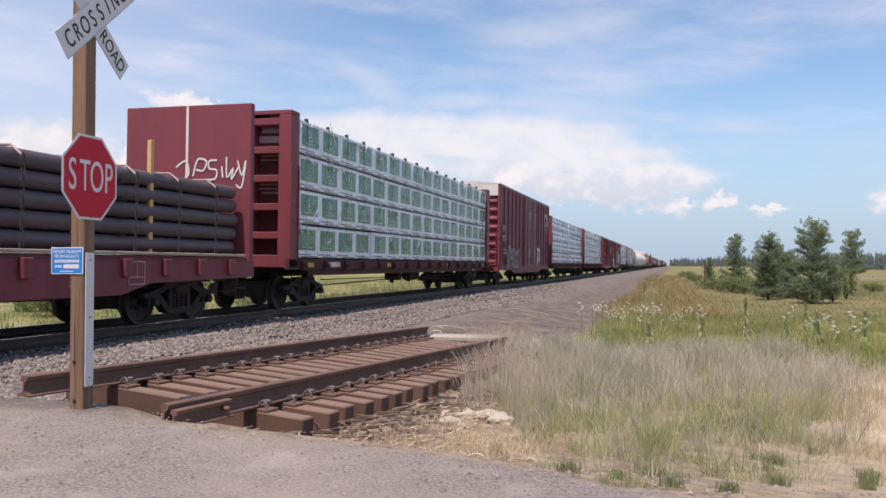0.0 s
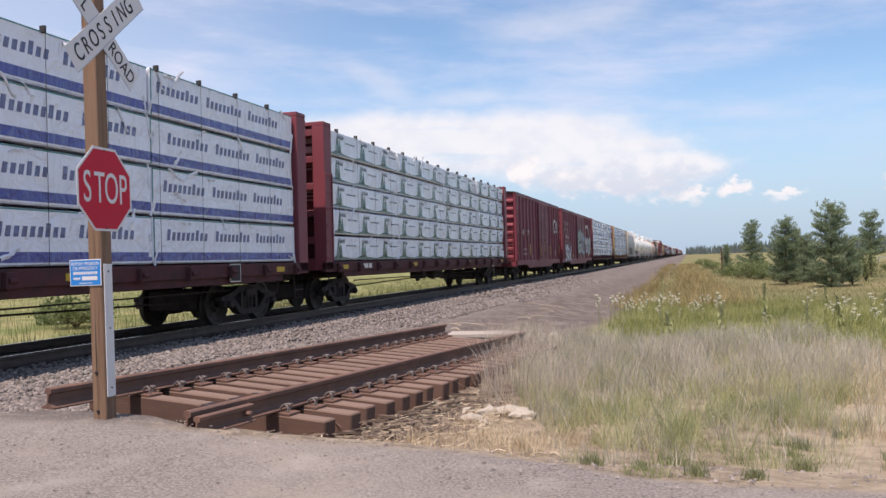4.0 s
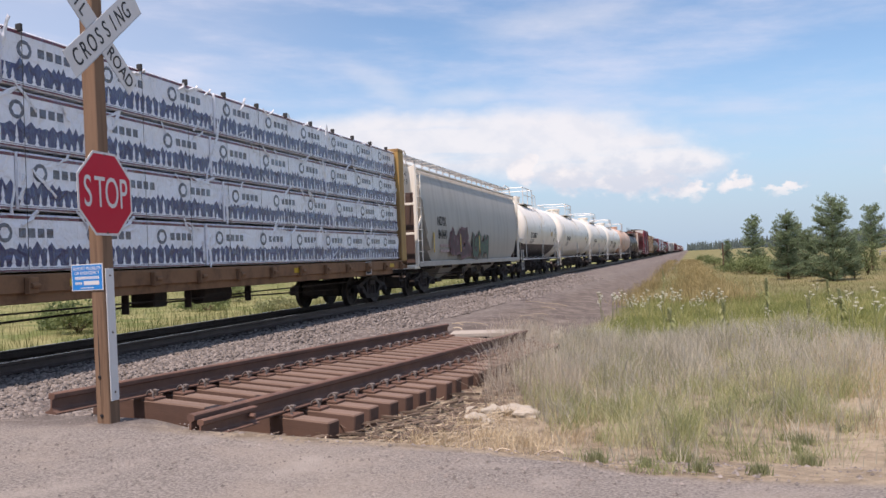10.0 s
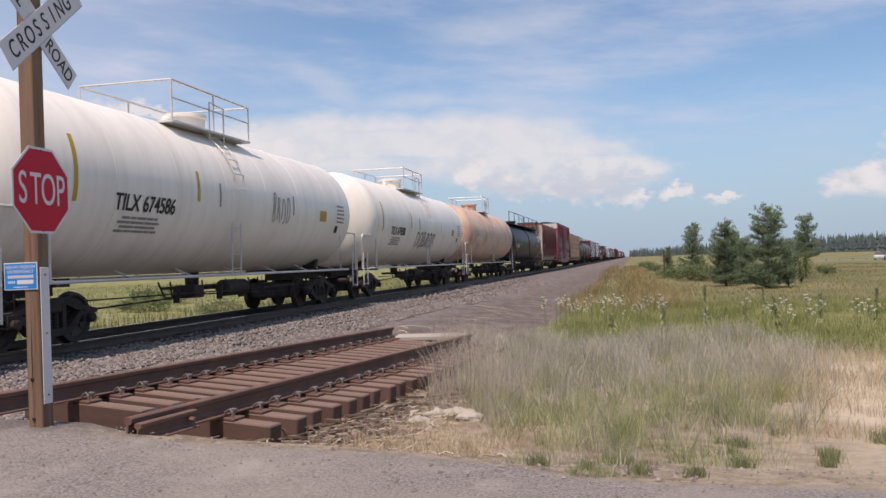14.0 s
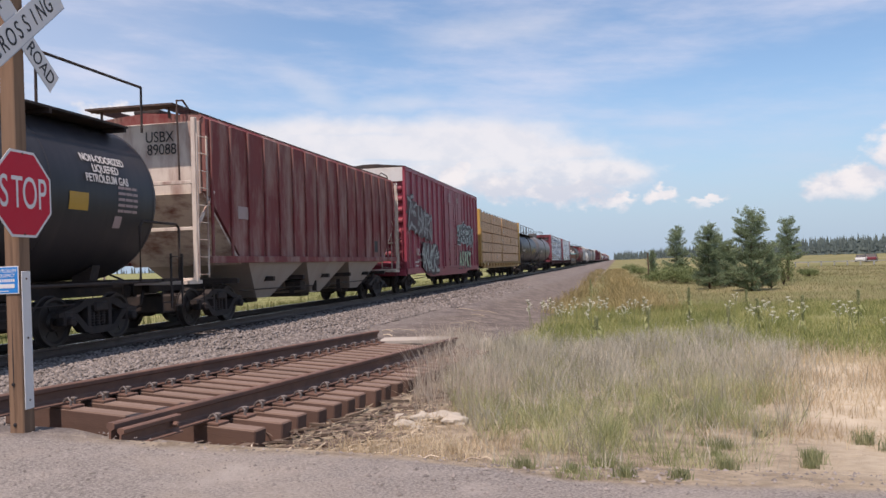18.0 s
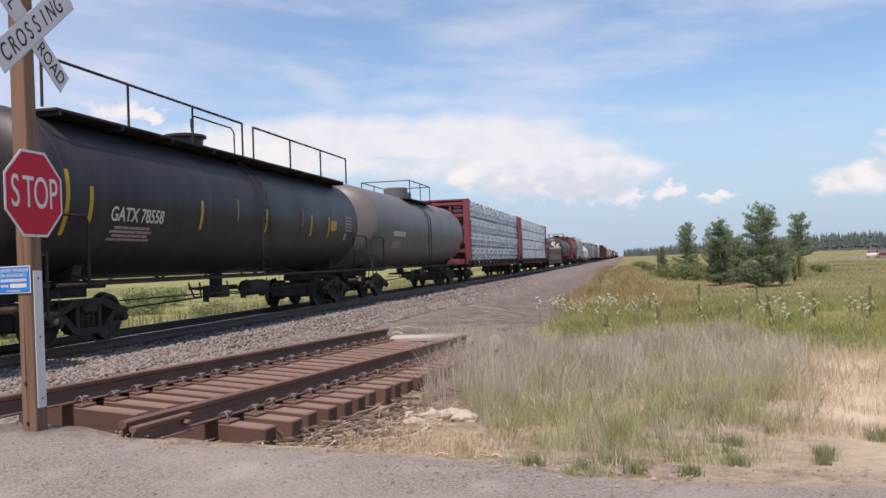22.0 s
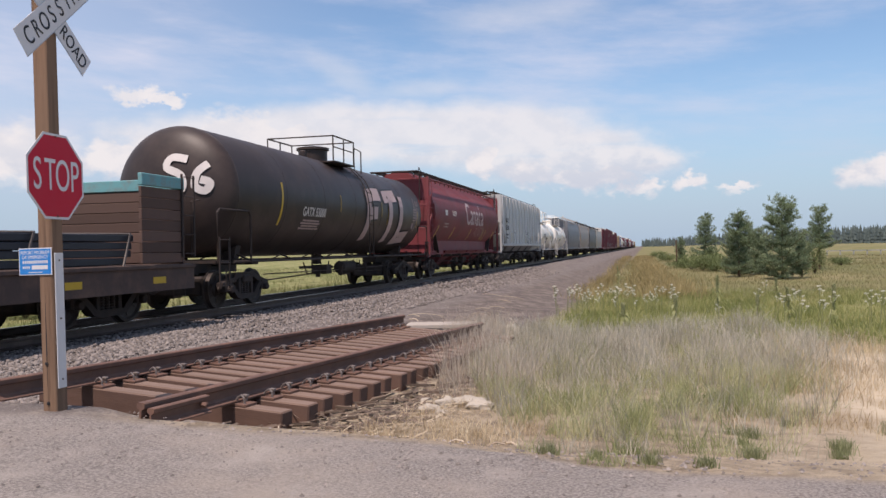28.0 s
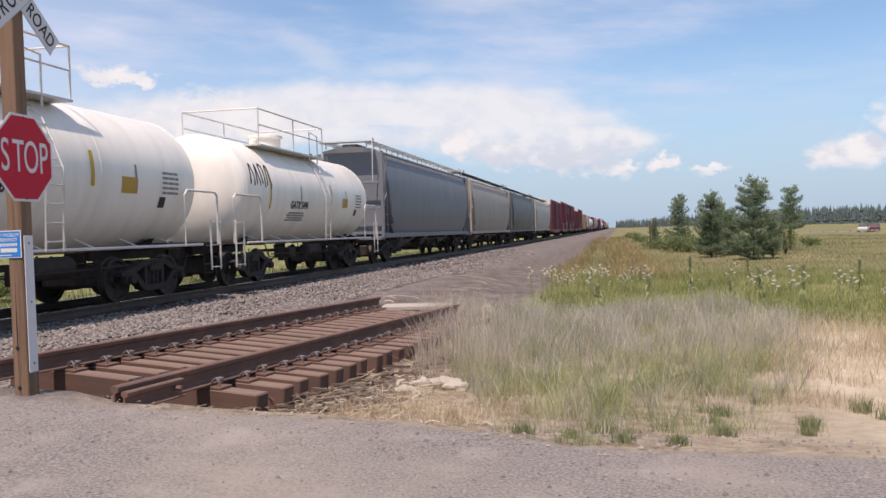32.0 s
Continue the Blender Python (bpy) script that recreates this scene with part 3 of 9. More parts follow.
# ---- mesh building ----
class Geo:
    """Vertices and faces gathered for one mesh."""

    def __init__(self):
        self.v, self.f = [], []

    def add(self, verts, faces, m=None):
        k = len(self.v)
        self.v += [tuple(m @ Vector(p)) for p in verts] if m is not None else [tuple(p) for p in verts]
        self.f += [tuple(i + k for i in f) for f in faces]
        return self

    def box(self, x0, x1, y0, y1, z0, z1, c=0.0, m=None):
        """A box; with c its edges are chamfered."""
        if c <= 0:
            v = [(x, y, z) for z in (z0, z1) for y in (y0, y1) for x in (x0, x1)]
            return self.add(v, [(0, 2, 3, 1), (4, 5, 7, 6), (0, 1, 5, 4), (2, 6, 7, 3), (0, 4, 6, 2), (1, 3, 7, 5)], m)
        v, idx = [], {}
        for sx, x in ((-1, x0), (1, x1)):
            for sy, y in ((-1, y0), (1, y1)):
                for sz, z in ((-1, z0), (1, z1)):
                    for a in range(3):
                        p = [x - sx * c, y - sy * c, z - sz * c]
                        p[a] = (x, y, z)[a]
                        idx[sx, sy, sz, a] = len(v)
                        v.append(p)
        f = []
        for a in range(3):
            b, d = (a + 1) % 3, (a + 2) % 3
            for s in (-1, 1):
                q = []
                for sb, sd in ((-1, -1), (1, -1), (1, 1), (-1, 1)):
                    k = [0, 0, 0]
                    k[a], k[b], k[d] = s, sb, sd
                    q.append(idx[(*k, a)])
                f.append(tuple(q if s > 0 else q[::-1]))
            for sb in (-1, 1):
                for sd in (-1, 1):
                    q = []
                    for s, ax in ((-1, b), (1, b), (1, d), (-1, d)):
                        k = [0, 0, 0]
                        k[a], k[b], k[d] = s, sb, sd
                        q.append(idx[(*k, ax)])
                    f.append(tuple(q if sb * sd < 0 else q[::-1]))
        for sx in (-1, 1):
            for sy in (-1, 1):
                for sz in (-1, 1):
                    q = [idx[sx, sy, sz, a] for a in range(3)]
                    f.append(tuple(q if sx * sy * sz > 0 else q[::-1]))
        return self.add(v, f, m)

    def prism(self, outline, a, b, axis="x", m=None):
        """An outline of (u, w) pulled from a to b along an axis."""
        def at(u, w, t):
            return {"x": (t, u, w), "y": (u, t, w), "z": (u, w, t)}[axis]
        k = len(outline)
        v = [at(u, w, a) for u, w in outline] + [at(u, w, b) for u, w in outline]
        f = [(i, (i + 1) % k, (i + 1) % k + k, i + k) for i in range(k)]
        f += [tuple(range(k))[::-1], tuple(range(k, 2 * k))]
        return self.add(v, f, m)

    def lathe(self, profile, axis="y", seg=24, m=None, centre=(0, 0, 0)):
        """A profile of (along, radius) turned round an axis."""
        v, f = [], []
        cx, cy, cz = centre
        for s, r in profile:
            for i in range(seg):
                a = 2 * math.pi * i / seg
                p, q = r * math.cos(a), r * math.sin(a)
                v.append({"x": (cx + s, cy + p, cz + q), "y": (cx + p, cy + s, cz + q), "z": (cx + p, cy + q, cz + s)}[axis])
        for j in range(len(profile) - 1):
            for i in range(seg):
                a, b = j * seg + i, j * seg + (i + 1) % seg
                f.append((a, b, b + seg, a + seg))
        f.append(tuple(range(seg))[::-1])
        f.append(tuple(range((len(profile) - 1) * seg, len(profile) * seg)))
        return self.add(v, f, m)

    def tube(self, path, r, seg=8, closed=False):
        """A round bar along a path."""
        pts = [Vector(p) for p in path]
        k = len(pts)
        v, f = [], []
        for i, p in enumerate(pts):
            a = pts[i - 1] if i or closed else p
            b = pts[(i + 1) % k] if i < k - 1 or closed else p
            d = (b - a).normalized()
            side = d.cross(Vector((0, 0, 1)))
            if side.length < 0.05:
                side = d.cross(Vector((0, 1, 0)))
            side.normalize()
            up = side.cross(d)
            for j in range(seg):
                t = 2 * math.pi * j / seg
                v.append(p + side * (r * math.cos(t)) + up * (r * math.sin(t)))
        for i in range(k if closed else k - 1):
            for j in range(seg):
                a, b = i * seg + j, i * seg + (j + 1) % seg
                c = (i + 1) % k * seg
                f.append((a, b, c + (j + 1) % seg, c + j))
        if not closed:
            f.append(tuple(range(seg))[::-1])
            f.append(tuple(range((k - 1) * seg, k * seg)))
        return self.add(v, f)

    def mesh(self, name, mat, smooth=False):
        me = bpy.data.meshes.new(name)
        me.from_pydata(self.v, [], self.f)
        bm = bmesh.new()
        bm.from_mesh(me)
        bmesh.ops.recalc_face_normals(bm, faces=bm.faces)
        bm.to_mesh(me)
        bm.free()
        if mat:
            me.materials.append(mat)
        if smooth:
            for p in me.polygons:
                p.use_smooth = True
            me.set_sharp_from_angle(angle=radians(34))
        return me


def part(name, geo, mat, parent=None, label="", smooth=False, at=None, kind=""):
    """Links a Geo, or a mesh that others share, as one object under its thing or part."""
    me = geo if isinstance(geo, bpy.types.Mesh) else geo.mesh(name, M[mat] if isinstance(mat, str) else mat, smooth)
    ob = new(name, me)
    if parent is not None:
        ob.parent = parent
    if at is not None:
        ob.matrix_basis = at if isinstance(at, Matrix) else Matrix.Translation(at)
    return tagged(ob, label, kind=kind)


def thing(name, label, category, m=None, group="", kind=""):
    ob = new(name)
    ob.empty_display_size = 0.2
    if m is not None:
        ob.matrix_basis = m
    return tagged(ob, label, category, group, kind)


def raw_mesh(name, v, f, mat):
    """A large mesh from arrays: v (n, 3), f (k, 3 or 4)."""
    me = bpy.data.meshes.new(name)
    v, f = np.asarray(v, np.float32), np.asarray(f, np.int32)
    k = f.shape[1]
    me.vertices.add(len(v))
    me.vertices.foreach_set("co", v.ravel())
    me.loops.add(f.size)
    me.loops.foreach_set("vertex_index", f.ravel())
    me.polygons.add(len(f))
    me.polygons.foreach_set("loop_start", np.arange(0, f.size, k, dtype=np.int32))
    me.polygons.foreach_set("loop_total", np.full(len(f), k, np.int32))
    me.update(calc_edges=True)
    me.validate()
    me.materials.append(mat)
    return me


def text_part(name, words, size, mat, parent, at, label="", depth=0.003, squeeze=1.0, fat=0.0):
    """Letters as a mesh: they lie in x (to the right) and y (up) of the pose."""
    cu = bpy.data.curves.new(name, "FONT")
    cu.body, cu.size, cu.extrude, cu.offset = words, size, depth, fat
    cu.align_x, cu.align_y = "CENTER", "CENTER"
    tmp = bpy.data.objects.new(name, cu)
    scene.collection.objects.link(tmp)
    me = bpy.data.meshes.new_from_object(tmp.evaluated_get(bpy.context.evaluated_depsgraph_get()))
    bpy.data.objects.remove(tmp)
    bpy.data.curves.remove(cu)
    me.transform(Matrix.Diagonal((squeeze, 1, 1, 1)))
    me.materials.clear()
    me.materials.append(M[mat])
    me.name = name
    return part(name, me, None, parent, label, at=at)


# ---- ground, track bed and fields ----
TRACK_X, RAIL_Z = -10.25, -0.03


def lerp(v, pts):
    return np.interp(v, [p[0] for p in pts], [p[1] for p in pts])


def ground_z(x, y):
    """Height of the ground: a level road across the near side, a bank under the track, a ditch and fields."""
    x, y = np.asarray(x, float), np.asarray(y, float)
    field = lerp(y, [(-60, 0), (4.45, 0.0), (5.0, -0.06), (5.5, -0.15), (6.2, -0.21), (9, -0.31), (14, -0.48), (22, -0.70), (34, -0.95), (60, -1.2), (160, -1.3), (500, -0.8), (900, 0)])
    field = field + np.where(y > 8, 0.09 * np.sin(x * 0.31 + 1.3) * np.sin(y * 0.17) * np.clip((y - 8) / 20, 0, 1), 0)
    field = field + np.clip((x - 12) / 60, 0, 1) * np.clip((y - 30) / 60, 0, 1) * 0.8
    hollow = np.clip(1 - np.abs(x + 2.55 - (y - 6) * 0.13) / 0.75, 0, 1) * np.clip((y - 5.3) / 0.5, 0, 1) * np.clip((11 - y) / 3, 0, 1)
    field = field - 0.11 * hollow
    bed = np.full_like(field, -0.245)
    foot = lerp(y, [(0, -5.6), (8, -5.4), (14, -4.2), (24, -3.2), (60, -3.2), (400, -4.0)])
    k = np.clip((x + 7.9) / (foot + 7.9), 0, 1)
    right = bed * (1 - k) + field * k
    kl = np.clip((-12.6 - x) / 3.5, 0, 1)
    left_field = lerp(y, [(-60, -0.5), (30, -0.75), (120, -0.9), (900, 0)])
    left = bed * (1 - kl) + left_field * kl
    z = np.where(x > -10.25, right, left)
    crown = lerp(x, [(-60, -0.2), (-12.4, -0.25), (-8.6, -0.25), (-7.6, 0.0), (-6.2, 0.06), (-4.2, 0.065), (-2.6, 0.02), (-1.5, 0.0)])
    edge = lerp(x, [(-9, 4.6), (-5.2, 5.45), (-4.0, 5.42), (-3.3, 5.2), (-2.6, 5.1), (-1.2, 5.0), (-0.2, 4.45), (3.0, 4.35)])
    road = np.clip((edge - y) / 0.35 + 1, 0, 1)
    z = z * (1 - road) + crown * road
    return z


def ground_mat():
    """Gravel road, sand, dry grass and field soil, one running into another."""
    mat = bpy.data.materials.new("gravel_sand_and_grass_soil")
    mat.use_nodes = True
    nt = mat.node_tree
    n, l = nt.nodes, nt.links
    bsdf = n["Principled BSDF"]
    co = n.new("ShaderNodeTexCoord")
    sep = n.new("ShaderNodeSeparateXYZ")
    l.new(co.outputs["Object"], sep.inputs[0])

    def nz(scale, detail=5, rough=0.55):
        q = n.new("ShaderNodeTexNoise")
        l.new(co.outputs["Object"], q.inputs["Vector"])
        q.inputs["Scale"].default_value, q.inputs["Detail"].default_value, q.inputs["Roughness"].default_value = scale, detail, rough
        return q.outputs["Fac"]

    def mth(op, a, b):
        q = n.new("ShaderNodeMath")
        q.operation = op
        for i, v in enumerate((a, b)):
            if isinstance(v, (int, float)):
                q.inputs[i].default_value = v
            else:
                l.new(v, q.inputs[i])
        return q.outputs[0]

    def rng(v, a, b):
        q = n.new("ShaderNodeMapRange")
        q.interpolation_type = "SMOOTHSTEP"
        l.new(v, q.inputs[0])
        q.inputs[1].default_value, q.inputs[2].default_value = a, b
        return q.outputs[0]

    def mix(f, a, b):
        q = n.new("ShaderNodeMix")
        q.data_type = "RGBA"
        l.new(f, q.inputs["Factor"])
        for k, v in (("A", a), ("B", b)):
            if isinstance(v, tuple):
                q.inputs[k].default_value = (*v, 1)
            else:
                l.new(v, q.inputs[k])
        return q.outputs["Result"]

    x, y = sep.outputs[0], sep.outputs[1]
    wob = mth("MULTIPLY", mth("SUBTRACT", nz(0.5, 6), 0.5), 3.0)
    wob2 = mth("MULTIPLY", mth("SUBTRACT", nz(2.2, 6), 0.5), 1.0)
    wander = mth("ADD", wob, wob2)
    grit, speck = nz(55, 6, 0.7), nz(160, 3, 0.6)
    gravel = mix(rng(grit, 0.32, 0.68), (0.135, 0.121, 0.112), (0.335, 0.304, 0.280))
    gravel = mix(rng(speck, 0.66, 0.74), gravel, (0.44, 0.41, 0.38))
    gravel = mix(rng(nz(0.7, 4), 0.45, 0.75), gravel, (0.33, 0.285, 0.245))
    gravel = mix(rng(nz(1.9, 5), 0.5, 0.8), gravel, (0.34, 0.305, 0.275))
    sand = mix(rng(nz(1.3, 6), 0.35, 0.65), (0.43, 0.36, 0.265), (0.54, 0.465, 0.355))
    sand = mix(rng(nz(7, 5), 0.5, 0.75), sand, (0.43, 0.345, 0.235))
    litter = mix(rng(nz(5, 6, 0.7), 0.35, 0.65), (0.20, 0.16, 0.115), (0.37, 0.305, 0.225))
    litter = mix(rng(nz(11, 6, 0.75), 0.55, 0.66), litter, (0.11, 0.085, 0.065))
    meadow = mix(rng(nz(0.09, 5), 0.38, 0.62), (0.145, 0.138, 0.062), (0.23, 0.192, 0.105))
    meadow = mix(rng(nz(1.6, 7, 0.7), 0.42, 0.7), meadow, (0.15, 0.17, 0.06))
    green = mix(rng(nz(1.1, 7, 0.7), 0.35, 0.7), (0.14, 0.16, 0.055), (0.27, 0.25, 0.11))
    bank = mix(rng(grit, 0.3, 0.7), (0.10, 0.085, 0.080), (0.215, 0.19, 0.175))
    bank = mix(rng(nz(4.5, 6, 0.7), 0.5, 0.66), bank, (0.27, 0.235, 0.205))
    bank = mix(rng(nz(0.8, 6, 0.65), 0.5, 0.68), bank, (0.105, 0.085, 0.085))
    # slope is coloured darker towards its foot, in place of shade on it
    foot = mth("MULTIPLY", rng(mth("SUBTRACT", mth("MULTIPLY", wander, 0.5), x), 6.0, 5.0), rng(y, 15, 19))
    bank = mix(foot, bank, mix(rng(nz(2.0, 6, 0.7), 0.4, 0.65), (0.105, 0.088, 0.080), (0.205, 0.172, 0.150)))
    # field by distance and side
    far = rng(mth("ADD", y, wander), 24, 40)
    near = mix(rng(mth("ADD", x, wander), 0.2, 2.4), litter, sand)
    damp = rng(mth("ADD", y, wander), 12, 15)
    soil = mix(damp, near, green)
    soil = mix(far, soil, meadow)
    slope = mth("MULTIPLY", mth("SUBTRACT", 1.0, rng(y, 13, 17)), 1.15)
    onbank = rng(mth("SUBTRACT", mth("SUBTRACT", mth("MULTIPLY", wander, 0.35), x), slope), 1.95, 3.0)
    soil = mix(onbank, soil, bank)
    beyond = rng(mth("SUBTRACT", mth("MULTIPLY", wander, 0.3), x), 13.2, 14.4)
    soil = mix(beyond, soil, mix(rng(nz(0.6, 6), 0.4, 0.6), (0.14, 0.165, 0.06), (0.25, 0.235, 0.11)))
    road = rng(mth("ADD", mth("ADD", y, mth("MULTIPLY", rng(x, -1.5, 0.2), 0.55)), mth("MULTIPLY", wander, 0.16)), 5.15, 4.9)
    l.new(mix(road, soil, gravel), bsdf.inputs["Base Color"])
    bsdf.inputs["Roughness"].default_value = 0.95
    bsdf.inputs["Specular IOR Level"].default_value = 0.15
    b = n.new("ShaderNodeBump")
    b.inputs["Strength"].default_value, b.inputs["Distance"].default_value = 0.8, 0.02
    l.new(mth("ADD", grit, mth("MULTIPLY", nz(12, 5), 1.2)), b.inputs["Height"])
    l.new(b.outputs[0], bsdf.inputs["Normal"])
    return mat


def spaced(lo, hi, near, growth):
    """Positions from lo to hi, close together round zero and wider apart farther off."""
    a, out = 0.0, [0.0]
    while a < hi:
        a += near + growth * abs(a)
        out.append(min(a, hi))
    a = 0.0
    while a > lo:
        a -= near + growth * abs(a)
        out.insert(0, max(a, lo))
    return np.array(out)


def make_ground():
    xs = spaced(-2400, 2400, 0.25, 0.022)
    ys = spaced(-2400, 2400, 0.22, 0.022)
    gx, gy = np.meshgrid(xs, ys)
    gz = ground_z(gx, gy)
    rough = np.array([noise.noise(Vector((a * 0.9, b * 0.9, 0.3))) for a, b in zip(gx.ravel(), gy.ravel())]).reshape(gx.shape)
    near = np.clip(1 - np.hypot(gx, gy) / 120, 0, 1) * np.clip((gy - 4.4) / 2, 0.15, 1)
    gz = gz + rough * 0.05 * near
    v = np.stack([gx, gy, gz], -1).reshape(-1, 3)
    ny, nx = gx.shape
    i = (np.arange(ny - 1)[:, None] * nx + np.arange(nx - 1)[None]).ravel()
    f = np.stack([i, i + 1, i + nx + 1, i + nx], -1)
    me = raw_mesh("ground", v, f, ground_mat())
    for p in me.polygons:
        p.use_smooth = True
    tagged(new("ground", me), "grey gravel road, pale sand and summer grassland to the horizon", "ground", kind="structure")


make_ground()


def scatter_stones():
    """Loose ballast: faceted stones over the track's shoulder."""
    rs = np.random.RandomState(5)
    base = np.array([(-1, -1, -.6), (1, -1, -.7), (1.1, 1, -.6), (-.9, 1.1, -.7), (-.6, -.7, .6), (.8, -.6, .5), (.7, .7, .65), (-.7, .6, .5)]) * 0.5
    faces = np.array([(0, 3, 2, 1), (4, 5, 6, 7), (0, 1, 5, 4), (1, 2, 6, 5), (2, 3, 7, 6), (3, 0, 4, 7)])

    def spots(x0, x1, y0, y1, k):
        return np.stack([rs.uniform(x0, x1, k), rs.uniform(y0, y1, k)], 1)
    p = np.concatenate([spots(-9.4, -5.6, 4.3, 14, 19000), spots(-9.4, -6.3, 14, 30, 10000), spots(-9.4, -6.0, 30, 60, 3500), spots(-12.2, -9.4, 5, 26, 3000)])
    fade = rs.rand(len(p)) < np.where(p[:, 0] > -6.6, np.clip((-5.0 - p[:, 0]) / 1.6, 0.05, 1), 1)
    p = p[fade]
    k = len(p)
    s = rs.uniform(0.026, 0.062, k) * np.where(p[:, 1] > 30, 1.6, 1)
    z = ground_z(p[:, 0], p[:, 1]) + s * 0.18 + np.where(p[:, 0] < -7.2, rs.uniform(0, 0.03, k), 0)
    a, b = rs.uniform(0, 6.28, k), rs.uniform(-0.6, 0.6, k)
    jit = base[None] * (1 + rs.uniform(-0.35, 0.35, (k, 8, 3)))
    jit = jit * s[:, None, None] * rs.uniform(0.7, 1.35, (k, 1, 3))
    ca, sa, cb, sb = np.cos(a)[:, None], np.sin(a)[:, None], np.cos(b)[:, None], np.sin(b)[:, None]
    x1, y1, z1 = jit[..., 0], jit[..., 1] * cb - jit[..., 2] * sb, jit[..., 1] * sb + jit[..., 2] * cb
    v = np.stack([x1 * ca - y1 * sa + p[:, 0, None], x1 * sa + y1 * ca + p[:, 1, None], z1 + z[:, None]], -1)
    f = faces[None] + (np.arange(k) * 8)[:, None, None]
    ob = new("track_ballast", raw_mesh("track_ballast", v.reshape(-1, 3), f.reshape(-1, 4), M["stone"]))
    tagged(ob, "loose grey crushed-stone ballast along the track", "ballast", kind="stuff")


scatter_stones()


def gravel_bits():
    """Small stones lying on the gravel road and along its edge."""
    rs = np.random.RandomState(8)
    k = 4200
    x, y = rs.uniform(-9, 4, k), 5.3 - np.abs(rs.normal(0, 1.1, k))
    keep = y > 1.0
    x, y = x[keep], y[keep]
    k = len(x)
    s = np.abs(rs.normal(0.004, 0.005, k)) + 0.003
    base = np.array([(1, 0, 0), (0, 1, 0), (-1, 0, 0), (0, -1, 0), (0, 0, .8)])
    v = base[None] * s[:, None, None] * rs.uniform(0.6, 1.3, (k, 5, 3))
    v = v + np.stack([x, y, ground_z(x, y) + 0.002], -1)[:, None]
    f = np.array([(0, 1, 4), (1, 2, 4), (2, 3, 4), (3, 0, 4)])[None] + (np.arange(k) * 5)[:, None, None]
    tagged(new("road_gravel", raw_mesh("road_gravel", v.reshape(-1, 3), f.reshape(-1, 3), M["stone"])), "small loose stones on the grey gravel road", "gravel", kind="stuff")


gravel_bits()


# ---- main track ----
def rail_outline(h=0.17, head=0.07, foot=0.14):
    a, b = head / 2, foot / 2
    half = [(b, 0), (b, 0.012), (0.02, 0.03), (0.009, 0.05), (0.009, h - 0.055), (a, h - 0.04), (a, h - 0.008), (a - 0.01, h)]
    return half + [(-u, w) for u, w in half[::-1]]


def main_track():
    track = thing("railway_track", "main line track with dark rails on oiled ties in grey ballast", "track", pose(TRACK_X, 0, RAIL_Z), kind="structure")
    for sx in (-0.7525, 0.7525):
        rail = part("rail", Geo().prism([(u + sx, w - 0.17) for u, w in rail_outline()], -120, 1500, "y"), "rail_run", track, "dark rust-brown rail with a polished head")
        part("running_surface", Geo().box(sx - 0.024, sx + 0.024, -120, 1500, -0.001, 0.0035), "rail_head", rail, "bright wheel-polished rail head")
    tie = Geo().box(-1.3, 1.3, -0.115, 0.115, -0.35, -0.172, 0.012).mesh("tie", M["tie_dark"])
    for k in range(150):
        part("tie", tie, None, track, at=pose(random.uniform(-0.03, 0.03), -6 + k * 0.51, 0, 0, 0, random.uniform(-0.8, 0.8)))
    rest = Geo()
    for k in range(700):
        y = -6 + (150 + k) * 0.51
        rest.box(-1.3, 1.3, y - 0.115, y + 0.115, -0.35, -0.172)
    part("far_ties", rest, "tie_dark", track, "dark ties running into the distance", kind="stuff")


main_track()


# ---- crossing post with its signs ----
def octagon(r):
    return [(r * math.cos(radians(22.5 + 45 * i)), r * math.sin(radians(22.5 + 45 * i))) for i in range(8)]


